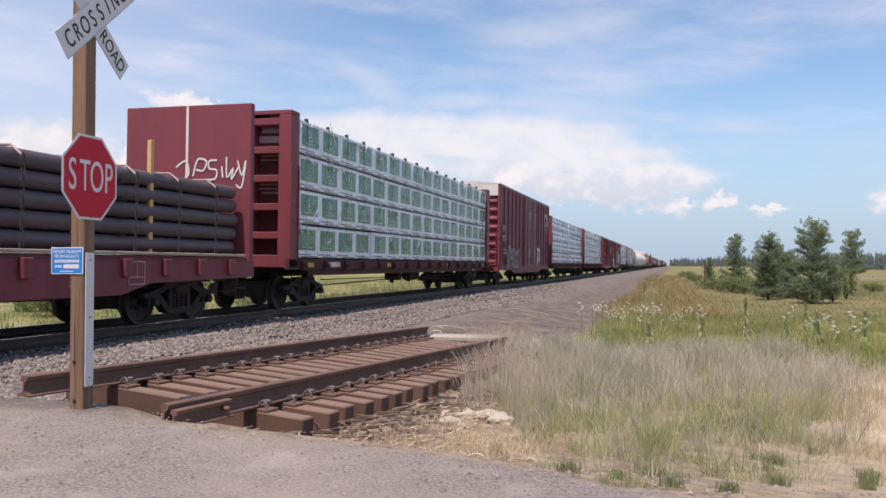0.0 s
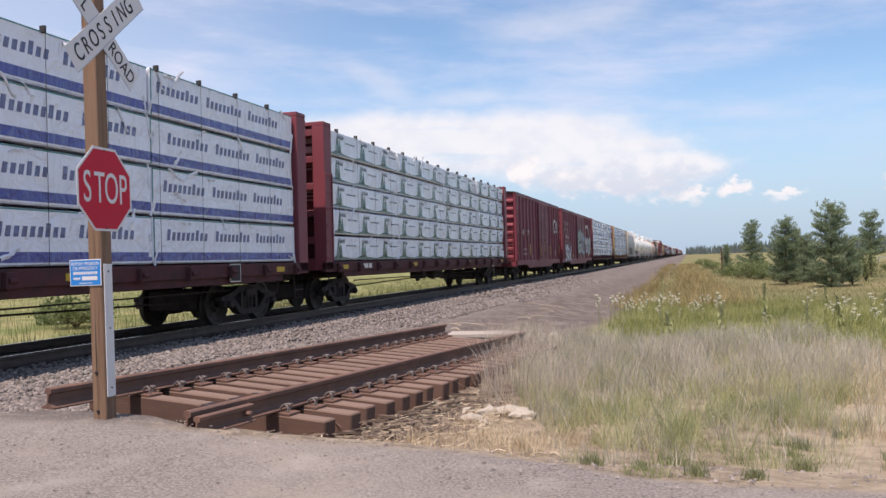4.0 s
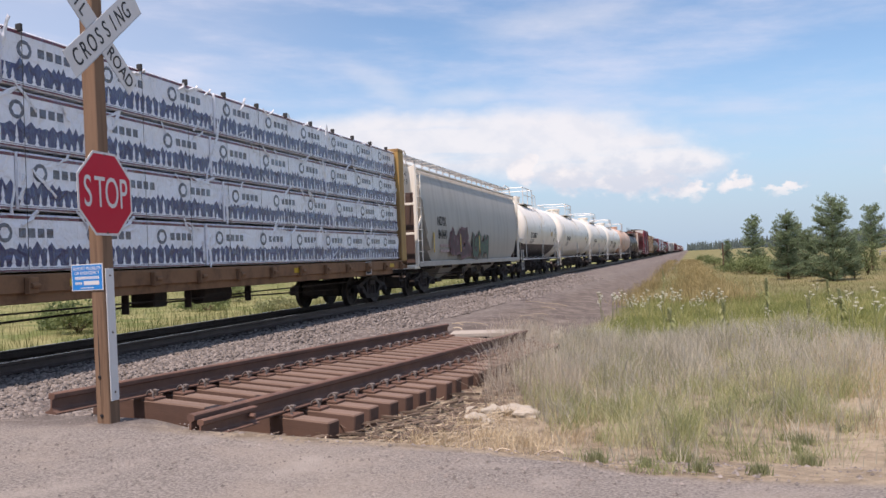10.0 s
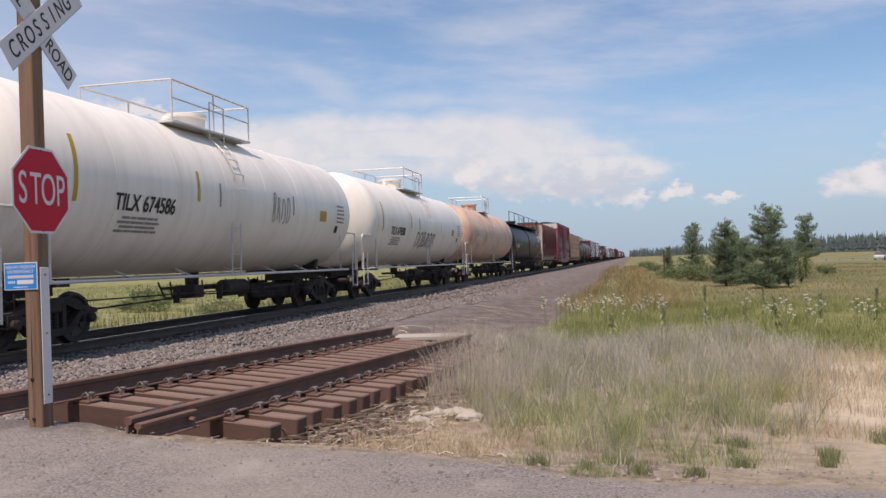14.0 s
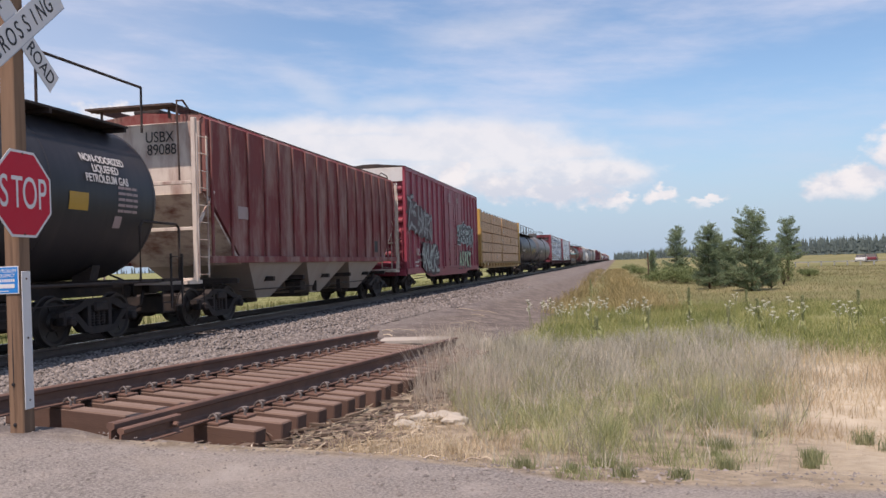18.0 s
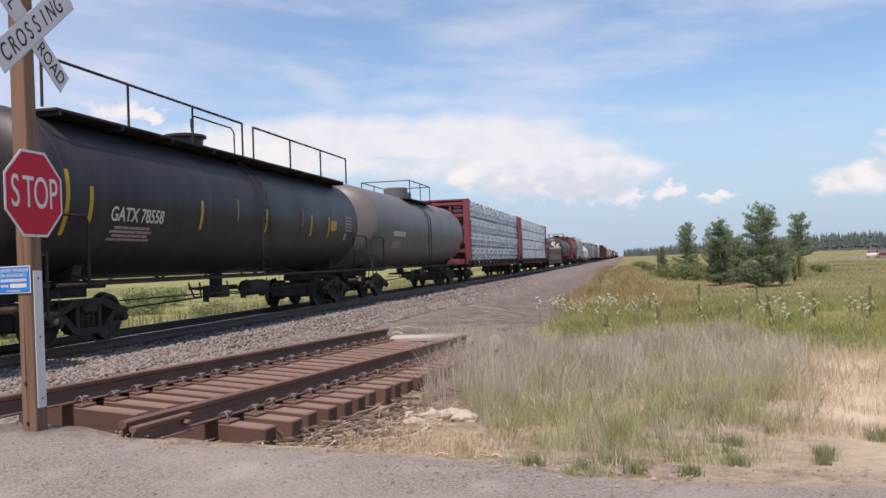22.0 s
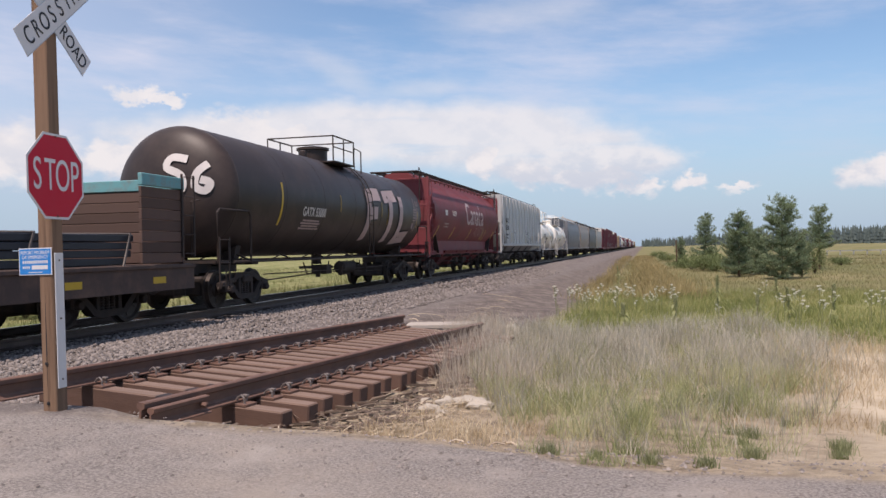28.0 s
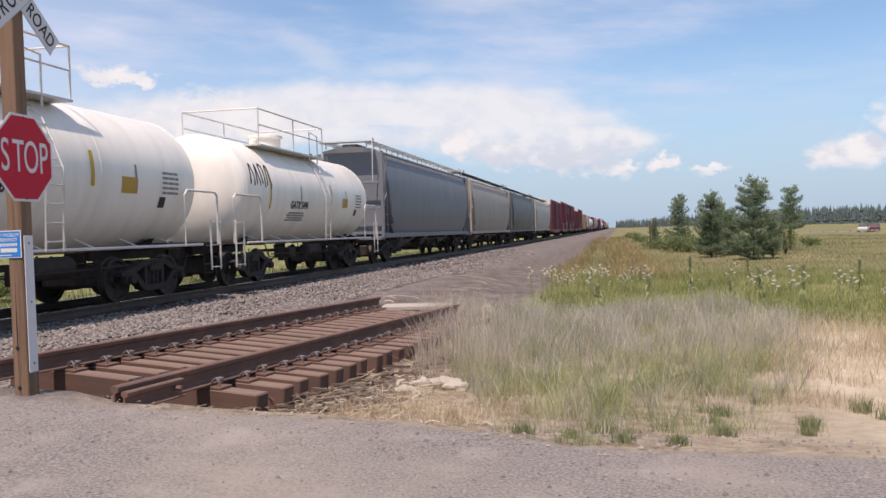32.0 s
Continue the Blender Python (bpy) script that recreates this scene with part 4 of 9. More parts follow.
def crossing_post():
    """The stop sign and the crossbuck face +x, the notice faces the road."""
    post = thing("crossing_signpost", "weathered wooden post with crossbuck, red stop sign and blue notice", "signpost", pose(-4.285, 5.22, 0.0, 0, -0.75, 0))
    beam = part("post", Geo().box(-0.048, 0.072, -0.06, 0.06, -0.35, 3.85, 0.007), "post_wood", post, "square timber post with cracks and bolt holes")
    for x, z in ((-0.01, 0.13), (-0.015, 0.42), (0.0, 1.55)):
        part("bolt", Geo().lathe([(0, 0.013), (0.006, 0.013), (0.008, 0.007)], "y", 10, pose(x + 0.012, -0.0605, z, 0, 0, 180)), "sign_black", beam, smooth=True)
    part("crack", Geo().prism([(-0.004, 0.25), (0.004, 0.5), (0.0, 0.95), (-0.006, 0.6)], -0.0607, -0.0602, "y", None), "sign_black", beam)
    face = pose(0.08, 0, 0, 90, 0, 92.5)   # to the right along +y, up, and out along +x
    plate = part("stop_sign", Geo().prism(octagon(0.343), -0.002, 0.002, "z"), "sign_white", post, "red octagonal sign with a white border", at=face @ pose(-0.005, 1.80, 0))
    part("red_field", Geo().prism(octagon(0.323), 0.0021, 0.0032, "z"), "sign_red", plate, "red field")
    for k, ch in enumerate("STOP"):
        text_part("letter", ch, 0.335, "sign_white", plate, pose(-0.208 + 0.139 * k, -0.002, 0.0045), "white capital", 0.0012, 0.62)
    for z in (0.295, -0.295):
        part("bolt", Geo().lathe([(0, 0.008), (0.004, 0.008), (0.006, 0.004)], "z", 8, pose(0, z, 0.0033)), "bolt", plate)
    notice = part("emergency_notice", Geo().box(-0.142, 0.142, -0.1, 0.1, -0.002, 0.002, 0.001), "sign_white", post, "small blue notice with white writing", at=pose(-0.07, -0.066, 1.175, 90, 0, 0))
    part("blue_field", Geo().box(-0.135, 0.135, -0.093, 0.093, 0.0021, 0.003), "sign_blue", notice)
    for words, y, size in (("REPORT PROBLEM", 0.066, 0.036), ("OR EMERGENCY", 0.032, 0.036)):
        text_part("lettering", words, size, "sign_white", notice, pose(0, y, 0.004), "", 0.0006, 0.85)
    for a, b, c, d in [(-0.108 + 0.0185 * k, -0.095 + 0.0185 * k, -0.014, 0.008) for k in range(12)] + [(-0.108 + 0.0165 * k, -0.097 + 0.0165 * k, -0.052, -0.034) for k in range(4)] + [(-0.03, 0.108, -0.058, -0.028), (-0.06, 0.06, -0.082, -0.076)]:
        part("writing_bar", Geo().box(a, b, c, d, 0.0031, 0.0042), "sign_white", notice)
    strip = part("reflective_strip", Geo().box(0.0735, 0.080, -0.046, 0.046, 0.235, 1.235, 0.002), "sign_white", post, "tall pale grey reflective strip")
    for z in (0.30, 0.75, 1.18):
        part("bolt", Geo().lathe([(0, 0.008), (0.004, 0.006)], "x", 8, pose(0.082, 0, z)), "bolt", strip)
    cz = 3.01
    for ang, a, b, wd, off, name in ((40.5, -0.47, 0.62, 0.108, 0.012, "crossing_blade"), (-39.5, -0.62, 0.515, 0.09, 0.004, "railroad_blade")):
        blade = part(name, Geo().box(a, b, -wd, wd, -0.002, 0.002, 0.001), "sign_white", post, "white crossbuck board with black capitals", at=face @ pose(0.0, cz, off) @ pose(0, 0, 0, 0, 0, ang))
        part("edge_strip", Geo().box(a, b, -wd, -wd + 0.007, 0.0021, 0.0028), "sign_metal", blade)
        word = "CROSSING" if ang > 0 else "RAILROAD"
        spots = [-0.355 + 0.113 * k for k in range(8)] if ang > 0 else [-0.52, -0.40, -0.31, -0.235, 0.165, 0.255, 0.35, 0.44]
        for ch, x in zip(word, spots):
            text_part("letter", ch, 0.185 if ang > 0 else 0.15, "sign_black", blade, pose(x, -0.003, 0.0042), "black capital", 0.0012, 0.72 if ang > 0 else 0.85)


crossing_post()


# ---- loose track panel beside the road ----
def track_panel():
    """A length of rail and tie track that lies on the ground, low on the side away from the main line."""
    hd, pitch, roll = 0.111, -0.019, 0.065
    m = Matrix.Translation((-4.264, 5.5, 0.19)) @ Matrix.Rotation(-hd, 4, "Z") @ Matrix.Rotation(pitch, 4, "X") @ Matrix.Rotation(roll, 4, "Y")
    panel = thing("track_panel", "loose panel of rusty rails spiked to brown wooden ties", "track panel", m)
    out = rail_outline(0.17, 0.068, 0.13)
    for sx, a, b in ((-0.7525, -0.12, 8.15), (0.7525, -0.22, 7.9)):
        part("rail", Geo().prism([(u + sx, w - 0.17) for u, w in out], a, b, "y"), "steel_rail", panel, "rust-brown steel rail with a sawn end")
    stub = [(u * 0.85 + 0.85, w * 0.8 - 0.165) for u, w in out]
    part("short_rail", Geo().prism(stub, -0.23, 0.42, "y"), "steel_rail", panel, "short rail stub bolted beside the rail end")
    part("short_rail_bolt", Geo().lathe([(0, 0.022), (0.05, 0.022), (0.055, 0.012)], "x", 6, pose(0.87, 0.33, -0.09)), "steel_rail", panel)
    bar = Geo().box(0.70, 0.715, -0.12, 0.62, -0.115, -0.05, 0.004)
    part("joint_bar", bar, "steel_rail", panel, "bolted joint bar")
    for k in range(4):
        part("joint_bolt", Geo().lathe([(0, 0.016), (-0.02, 0.016), (-0.024, 0.009)], "x", 6, pose(0.70, -0.02 + k * 0.18, -0.083)), "steel_rail", panel)
    rs = random.Random(3)
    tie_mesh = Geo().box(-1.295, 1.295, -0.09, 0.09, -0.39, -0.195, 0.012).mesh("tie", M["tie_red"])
    plate = Geo().box(-0.19, 0.19, -0.085, 0.085, -0.195, -0.172, 0.004).mesh("tie_plate", M["steel_rail"])
    spike = Geo().box(-0.012, 0.012, -0.012, 0.012, -0.172, -0.125, 0.003).box(-0.03, 0.022, -0.02, 0.02, -0.138, -0.112, 0.006).mesh("rail_spike", M["clip_steel"])
    anchor = Geo().tube([(0.15, 0, -0.175), (0.145, 0, -0.13), (0.115, 0.0, -0.105), (0.085, 0, -0.125), (0.065, 0, -0.155)], 0.010, 7).mesh("rail_clip", M["clip_steel"], True)
    for k in range(22):
        y = 1.0 + k * 0.333 - (0.06 if k == 0 else 0)
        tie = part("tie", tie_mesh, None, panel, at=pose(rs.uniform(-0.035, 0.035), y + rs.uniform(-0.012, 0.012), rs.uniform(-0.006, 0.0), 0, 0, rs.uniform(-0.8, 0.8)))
        for sx in (-0.7525, 0.7525):
            part("tie_plate", plate, None, tie, at=(sx, 0, 0))
            for s in (-1, 1):
                part("rail_spike", spike, None, tie, at=pose(sx + s * 0.1, s * 0.05, 0, 0, 0, 0 if s > 0 else 180))
                part("rail_clip", anchor, None, tie, at=pose(sx, -s * 0.045, 0, 0, 0, 0 if s > 0 else 180))


track_panel()


def loose_lumps():
    """Pale rock, a concrete slab and bleached sticks beside the panel."""
    def lump(name, label, cat, at, size, seed, mat):
        rs = random.Random(seed)
        bm = bmesh.new()
        bmesh.ops.create_icosphere(bm, subdivisions=3, radius=1)
        for v in bm.verts:
            k = 1 + 0.35 * noise.noise(v.co * 1.4 + Vector((seed, 0, 0))) + 0.14 * noise.noise(v.co * 4 + Vector((0, seed, 0)))
            v.co = Vector((v.co.x * size[0] * k, v.co.y * size[1] * k, v.co.z * size[2] * k))
        me = bpy.data.meshes.new(name)
        bm.to_mesh(me)
        bm.free()
        me.materials.append(M[mat])
        ob = new(name, me)
        ob.matrix_basis = pose(at[0], at[1], float(ground_z(at[0], at[1])) + size[2] * 0.45, 0, 0, rs.uniform(0, 180))
        tagged(ob, label, cat)
    lump("pale_rock", "pale weathered rock at the edge of the dry grass", "rock", (-2.65, 16.3), (0.17, 0.14, 0.15), 1, "pale_stone")
    lump("pale_rock", "low pale rock half buried beside the tie ends", "rock", (-1.6, 7.5), (0.2, 0.13, 0.06), 2, "pale_stone")
    lump("pale_rock", "low pale rock half buried beside the tie ends", "rock", (-1.85, 7.55), (0.11, 0.09, 0.07), 3, "pale_stone")
    lump("pale_rock", "small pale rock at the foot of the bank", "rock", (-3.3, 17.0), (0.1, 0.09, 0.06), 4, "pale_stone")
    for k, (x, y, q) in enumerate(((-1.45, 7.2, 0.12), (-1.95, 7.3, 0.09), (-1.3, 7.75, 0.08), (-2.2, 8.1, 0.07), (-1.75, 6.95, 0.06), (-3.0, 16.6, 0.12))):
        lump("pale_rock", "pale crumbling lump of rock beside the tie ends", "rock", (x, y), (q * 1.2, q, q * 0.6), 20 + k, "pale_stone")
    slab = thing("concrete_slab", "pale flat concrete slab lying across the end of the track panel", "slab", pose(-4.3, 17.2, -0.47, 0, 0, 8))
    part("slab", Geo().box(-0.75, 0.75, -0.35, 0.35, 0, 0.09, 0.015), "concrete", slab)
    rs = random.Random(11)
    for k in range(16):
        x, y = rs.uniform(-6.0, -3.4), rs.uniform(15, 30)
        ln = rs.uniform(0.25, 0.9)
        z = float(ground_z(x, y)) + 0.03
        a = rs.uniform(-1.3, 1.3) + 0.5
        pts = [(x + math.sin(a) * ln * t, y + math.cos(a) * ln * t * 0.5 + 0.05 * math.sin(5 * t), float(ground_z(x + math.sin(a) * ln * t, y)) + 0.03 + 0.03 * math.sin(3 * t)) for t in (0, 0.3, 0.6, 1)]
        tagged(part("dry_stick", Geo().tube(pts, rs.uniform(0.007, 0.016), 6), "stick", smooth=True), "bleached stick lying on the grey track bank", "stick", "sticks on the bank")
    for k in range(14):
        x, y = rs.uniform(-3.0, -0.8), rs.uniform(5.15, 5.6)
        ln, a = rs.uniform(0.06, 0.2), rs.uniform(0, 3.1)
        z = float(ground_z(x, y)) + 0.012
        pts = [(x, y, z), (x + math.cos(a) * ln * 0.5, y + math.sin(a) * ln * 0.5, z + 0.02), (x + math.cos(a) * ln, y + math.sin(a) * ln, z + 0.006)]
        tagged(part("dry_stick", Geo().tube(pts, 0.006, 5), "stick", smooth=True), "short dry twig on the gravel verge", "stick", "twigs on the verge")


loose_lumps()


def broken_wood():
    """Broken slats and bark lying in the hollow beside the tie ends."""
    rs = random.Random(44)
    for k in range(20):
        y = 5.95 + k * 0.2 + rs.uniform(-0.05, 0.05)
        x = -2.7 + (y - 5.9) * 0.155 + rs.uniform(-0.25, 0.25)
        ln, w = rs.uniform(0.12, 0.32), rs.uniform(0.02, 0.05)
        z = float(ground_z(x, y)) + rs.uniform(0.02, 0.07)
        sl = part("wood_slat", Geo().prism([(-ln / 2, -w / 2), (ln / 2, -w / 2 * rs.uniform(0.3, 1)), (ln / 2 + rs.uniform(0, 0.05), w / 3), (-ln / 2 + 0.03, w / 2)], 0, rs.uniform(0.012, 0.03), "z"), "old_slat", at=pose(x, y, z, rs.uniform(-12, 12), rs.uniform(-10, 10), rs.uniform(-25, 35)))
        tagged(sl, "broken grey-brown wood slat beside the ties", "wood scrap", "wood scraps by the panel")


broken_wood()


def straw_litter():
    """Flattened straw, bark strips and chips lying on bare earth beside the panel."""
    for name, label, mat, seed, k, ln, wd in (("straw_litter", "flattened pale straw on the earth beside the ties", "straw_lying", 12, 1000, (0.04, 0.2), (0.003, 0.008)),
                                              ("bark_litter", "dark bark strips and wood chips beside the ties", "old_slat", 13, 900, (0.04, 0.22), (0.012, 0.04))):
        rs = np.random.RandomState(seed)
        y = rs.uniform(5.35, 11.0, k)
        x = -2.62 + (y - 5.9) * 0.15 + rs.normal(0.35 if mat == "straw_lying" else 0.05, 0.42 if mat == "straw_lying" else 0.25, k)
        a, l, w = rs.uniform(0, np.pi, k), rs.uniform(*ln, k), rs.uniform(*wd, k)
        z = ground_z(x, y) + rs.uniform(0.012, 0.05, k)
        dx, dy = np.cos(a) * l / 2, np.sin(a) * l / 2
        nx, ny = -np.sin(a) * w / 2, np.cos(a) * w / 2
        tz = rs.uniform(-0.02, 0.03, k)
        v = np.stack([np.stack([x - dx - nx, y - dy - ny, z], 1), np.stack([x + dx - nx, y + dy - ny, z + tz], 1), np.stack([x + dx + nx, y + dy + ny, z + tz + 0.004], 1), np.stack([x - dx + nx, y - dy + ny, z + 0.004], 1)], 1)
        tagged(new(name, raw_mesh(name, v.reshape(-1, 3), np.arange(k * 4).reshape(-1, 4), M[mat])), label, "litter", kind="stuff")


straw_litter()


# ---- freight cars: in a car's space z = 0 is the rail head, +x the near side, -y the way it travels ----
W = 1.55
SHARED = {}
WHEELS = {-1: [], 1: []}


def shared(key, build, mat, smooth=False):
    """One mesh for all alike pieces."""
    if (key, mat) not in SHARED:
        SHARED[key, mat] = build().mesh(key, M[mat], smooth)
    return SHARED[key, mat]


def wheelset_geo():
    g = Geo().lathe([(-1.0, 0.06), (-0.98, 0.075), (0.98, 0.075), (1.0, 0.06)], "x", 14)
    for s in (-1, 1):
        prof = [(0.685, 0.10), (0.685, 0.30), (0.66, 0.33), (0.665, 0.455), (0.69, 0.46), (0.70, 0.432), (0.80, 0.425), (0.80, 0.375), (0.765, 0.34), (0.745, 0.17), (0.80, 0.14), (0.80, 0.08)]
        g.lathe([(s * a, r) for a, r in prof], "x", 28)
        for k in range(6):
            a = k * math.pi / 3
            g.box(s * 0.76 - 0.01, s * 0.76 + 0.01, -0.02, 0.02, 0.2, 0.31, 0, pose(0, 0, 0, math.degrees(a), 0, 0))
    return g


def sideframe_geo():
    out = [(-1.12, 0.50), (-1.12, 0.62), (-0.62, 0.70), (-0.42, 0.80), (0.42, 0.80), (0.62, 0.70), (1.12, 0.62), (1.12, 0.50), (1.02, 0.52), (0.78, 0.52), (0.70, 0.46),
           (0.46, 0.24), (0.32, 0.19), (-0.32, 0.19), (-0.46, 0.24), (-0.70, 0.46), (-0.78, 0.52), (-1.02, 0.52)]
    g = Geo()
    g.prism([(-1.13, 0.58), (-0.62, 0.69), (-0.42, 0.80), (0.42, 0.80), (0.62, 0.69), (1.13, 0.58), (1.13, 0.50), (0.60, 0.58), (0.36, 0.68), (-0.36, 0.68), (-0.60, 0.58), (-1.13, 0.50)], 0.90, 1.06, "x")
    g.prism([(-0.80, 0.54), (-0.46, 0.22), (-0.30, 0.18), (0.30, 0.18), (0.46, 0.22), (0.80, 0.54), (0.66, 0.56), (0.36, 0.30), (-0.36, 0.30), (-0.66, 0.56)], 0.89, 1.07, "x")
    for s in (-1, 1):
        g.box(0.91, 1.05, s * 0.30 - 0.05, s * 0.30 + 0.05, 0.28, 0.70, 0.01)
        g.box(0.89, 1.08, s * 0.89 - 0.13, s * 0.89 + 0.13, 0.36, 0.60, 0.02)
        g.lathe([(1.05, 0.085), (1.16, 0.085), (1.175, 0.07), (1.175, 0.03)], "x", 14, pose(0, s * 0.89, 0.43))
        for k in range(3):
            g.lathe([(1.175, 0.012), (1.19, 0.012)], "x", 6, pose(0, s * 0.89 + 0.05 * math.cos(k * 2.1), 0.43 + 0.05 * math.sin(k * 2.1)))
    for k in (-0.15, 0.0, 0.15):
        prof = [(0.30 + 0.025 * i, 0.062 if i % 2 else 0.048) for i in range(13)]
        g.lathe(prof, "z", 10, pose(0.98, k, 0))
    return g


def bolster_geo():
    g = Geo().box(-1.1, 1.1, -0.2, 0.2, 0.56, 0.74, 0.03).lathe([(0.74, 0.2), (0.80, 0.2)], "z", 14)
    for s in (-1, 1):
        g.box(-0.7, 0.7, s * 0.42 - 0.05, s * 0.42 + 0.05, 0.36, 0.46, 0.01)
        for x in (-0.72, 0.72):
            g.box(x - 0.05, x + 0.05, s * 0.46 - 0.03, s * 0.46 + 0.03, 0.28, 0.58, 0.01)
    return g


def truck(car, y):
    """A two-axle truck: bolster, two side frames and two wheelsets that turn."""
    t = part("truck", shared("truck_bolster", bolster_geo, "truck"), None, car, "grimy cast-steel truck with brake beams", at=(0, y, 0))
    frame_mesh = shared("sideframe", sideframe_geo, "truck", True)
    part("sideframe", frame_mesh, None, t)
    part("sideframe", frame_mesh, None, t, at=pose(0, 0, 0, 0, 0, 180))
    for s in (-1, 1):
        # solid block added so the gap between wheels looks as dark as in shadow
        part("brake_gear", shared("brake_gear", lambda: Geo().box(-0.62, 0.62, -0.4, 0.4, 0.30, 0.74, 0.05), "truck"), None, t, at=(0, s * 0.86, 0))
        w = part("wheelset", shared("wheelset", wheelset_geo, "wheel", True), None, t, at=(0, s * 0.89, 0.43))
        WHEELS[s].append(w)
    return t


def coupler_geo():
    g = Geo().box(-0.10, 0.10, -0.55, 0.1, 0.76, 0.96, 0.02)
    g.prism([(-0.17, -0.60), (0.05, -0.86), (0.19, -0.80), (0.12, -0.66), (0.19, -0.56), (0.05, -0.5), (-0.15, -0.5)], 0.72, 1.0, "z")
    g.tube([(0.35, -0.3, 0.86), (0.36, -0.42, 0.55), (0.2, -0.6, 0.42), (0.15, -0.75, 0.5)], 0.028, 7)
    return g


def ladder_geo(h, w=0.42, step=0.38):
    """Rungs along y on two rails, facing +x, foot at z = 0."""
    g = Geo()
    for s in (-1, 1):
        g.box(-0.015, 0.015, s * w / 2 - 0.022, s * w / 2 + 0.022, 0, h, 0.003)
    k = int(h / step)
    for i in range(k + 1):
        z = 0.06 + i * (h - 0.12) / max(1, k)
        g.tube([(0.0, -w / 2, z), (0.045, -w / 2 + 0.03, z), (0.045, w / 2 - 0.03, z), (0.0, w / 2, z)], 0.011, 6)
    return g


def ladder(car, mat, h, at, label=""):
    return part("ladder", shared("ladder_%.2f" % h, lambda: ladder_geo(h), mat), None, car, label, at=at)


def step_geo():
    return Geo().tube([(0, -0.2, 0.5), (0.01, -0.2, 0.02), (0.01, 0.2, 0.02), (0, 0.2, 0.5)], 0.014, 6).box(-0.005, 0.03, -0.2, 0.2, 0.2, 0.225)


def running_gear(car, half, pivot=1.95, mat="under", sill=True):
    """Trucks, couplers, centre sill, brake rigging and corner steps that every car has."""
    for s in (-1, 1):
        truck(car, s * (half - pivot))
        part("coupler", shared("coupler", coupler_geo, "truck"), None, car, at=pose(0, s * (half - 0.05), 0, 0, 0, 0 if s < 0 else 180))
        for x in (-1, 1):
            part("sill_step", shared("sill_step", step_geo, mat), None, car, at=pose(x * (W - 0.06), s * (half - 0.45), 0.42, 0, 0, 0 if x > 0 else 180))
    if sill:
        g = Geo().box(-0.28, 0.28, -half + 0.1, half - 0.1, 0.80, 1.02, 0.01)
        for k in range(-3, 4):
            y = k * (half - 1.2) / 3.4
            g.box(-W + 0.12, W - 0.12, y - 0.06, y + 0.06, 0.92, 1.04)
        part("centre_sill", g, "under", car)
    rig = Geo()
    rig.lathe([(-0.55, 0.14), (-0.5, 0.2), (0.5, 0.2), (0.55, 0.14)], "y", 14, pose(0.75, 0.9, 0.74))
    rig.box(0.5, 1.0, -1.3, -0.9, 0.58, 0.86, 0.02)
    rig.tube([(1.1, -half + 2.8, 0.72), (1.12, -1.0, 0.70), (0.9, 0.6, 0.66), (1.12, 2.0, 0.70), (1.1, half - 2.8, 0.72)], 0.016, 6)
    rig.tube([(0.5, -half + 3.0, 0.50), (0.45, 0.0, 0.62), (0.5, half - 3.0, 0.50)], 0.02, 6)
    for y in (-2.2, -0.4, 1.8):
        rig.box(1.02, 1.16, y - 0.012, y + 0.012, 0.52, 0.84)
    part("brake_rigging", rig, "under", car, "brake cylinder, reservoir and rods")


def side_mark(car, y, z, w, h, mat, x=W + 0.006, name="reflector", label=""):
    return part(name, shared("%s_%.2f_%.2f" % (name, w, h), lambda: Geo().box(-0.002, 0.002, -w / 2, w / 2, -h / 2, h / 2), mat), None, car, label, at=(x, y, z))


def mark_bars(car, y, z, rows, mat="bar_white", x=W + 0.006, name="stencil_bar", label="", seed=1):
    """Rows of (width, height, gap): writing that is too small or too private, as bars broken like words."""
    rs = random.Random(seed)
    zz = z
    for w, h, gap in rows:
        a = y - w / 2
        while a < y + w / 2 - 0.01:
            b = min(a + rs.choice((1.8, 2.6, 3.4)) * h, y + w / 2)
            side_mark(car, (a + b) / 2, zz, round(b - a, 2), round(h, 2), mat, x, name, label)
            a = b + 0.45 * h
        zz -= h + gap


def ribbon(g, path, thick, x=0.0, shell=None):
    """A flat brush stroke of even width along a smooth curve through the points (y, z)."""
    p = [Vector((a, b)) for a, b in path]
    pts = []
    for i in range(len(p) - 1):
        a, b, c, d = p[max(0, i - 1)], p[i], p[i + 1], p[min(len(p) - 1, i + 2)]
        for k in range(4):
            t = k / 4
            pts.append(0.5 * (2 * b + (c - a) * t + (2 * a - 5 * b + 4 * c - d) * t * t + (3 * b - a - 3 * c + d) * t ** 3))
    pts.append(p[-1])
    v, f = [], []
    for i, q in enumerate(pts):
        e = pts[min(i + 1, len(pts) - 1)] - pts[max(0, i - 1)]
        e = Vector((-e.y, e.x)) / (e.length or 1) * thick / 2
        v += [(x + 0.0008 * (i % 3), q.x + e.x, q.y + e.y), (x + 0.0008 * (i % 3), q.x - e.x, q.y - e.y)]
        if i:
            f.append((2 * i - 2, 2 * i - 1, 2 * i + 1, 2 * i))
    if shell:
        v = [(math.sqrt(max(0.04, shell[0] ** 2 - (c - shell[1]) ** 2)) + 0.008 + a, b, c) for a, b, c in v]
    g.add(v, f)
    return g


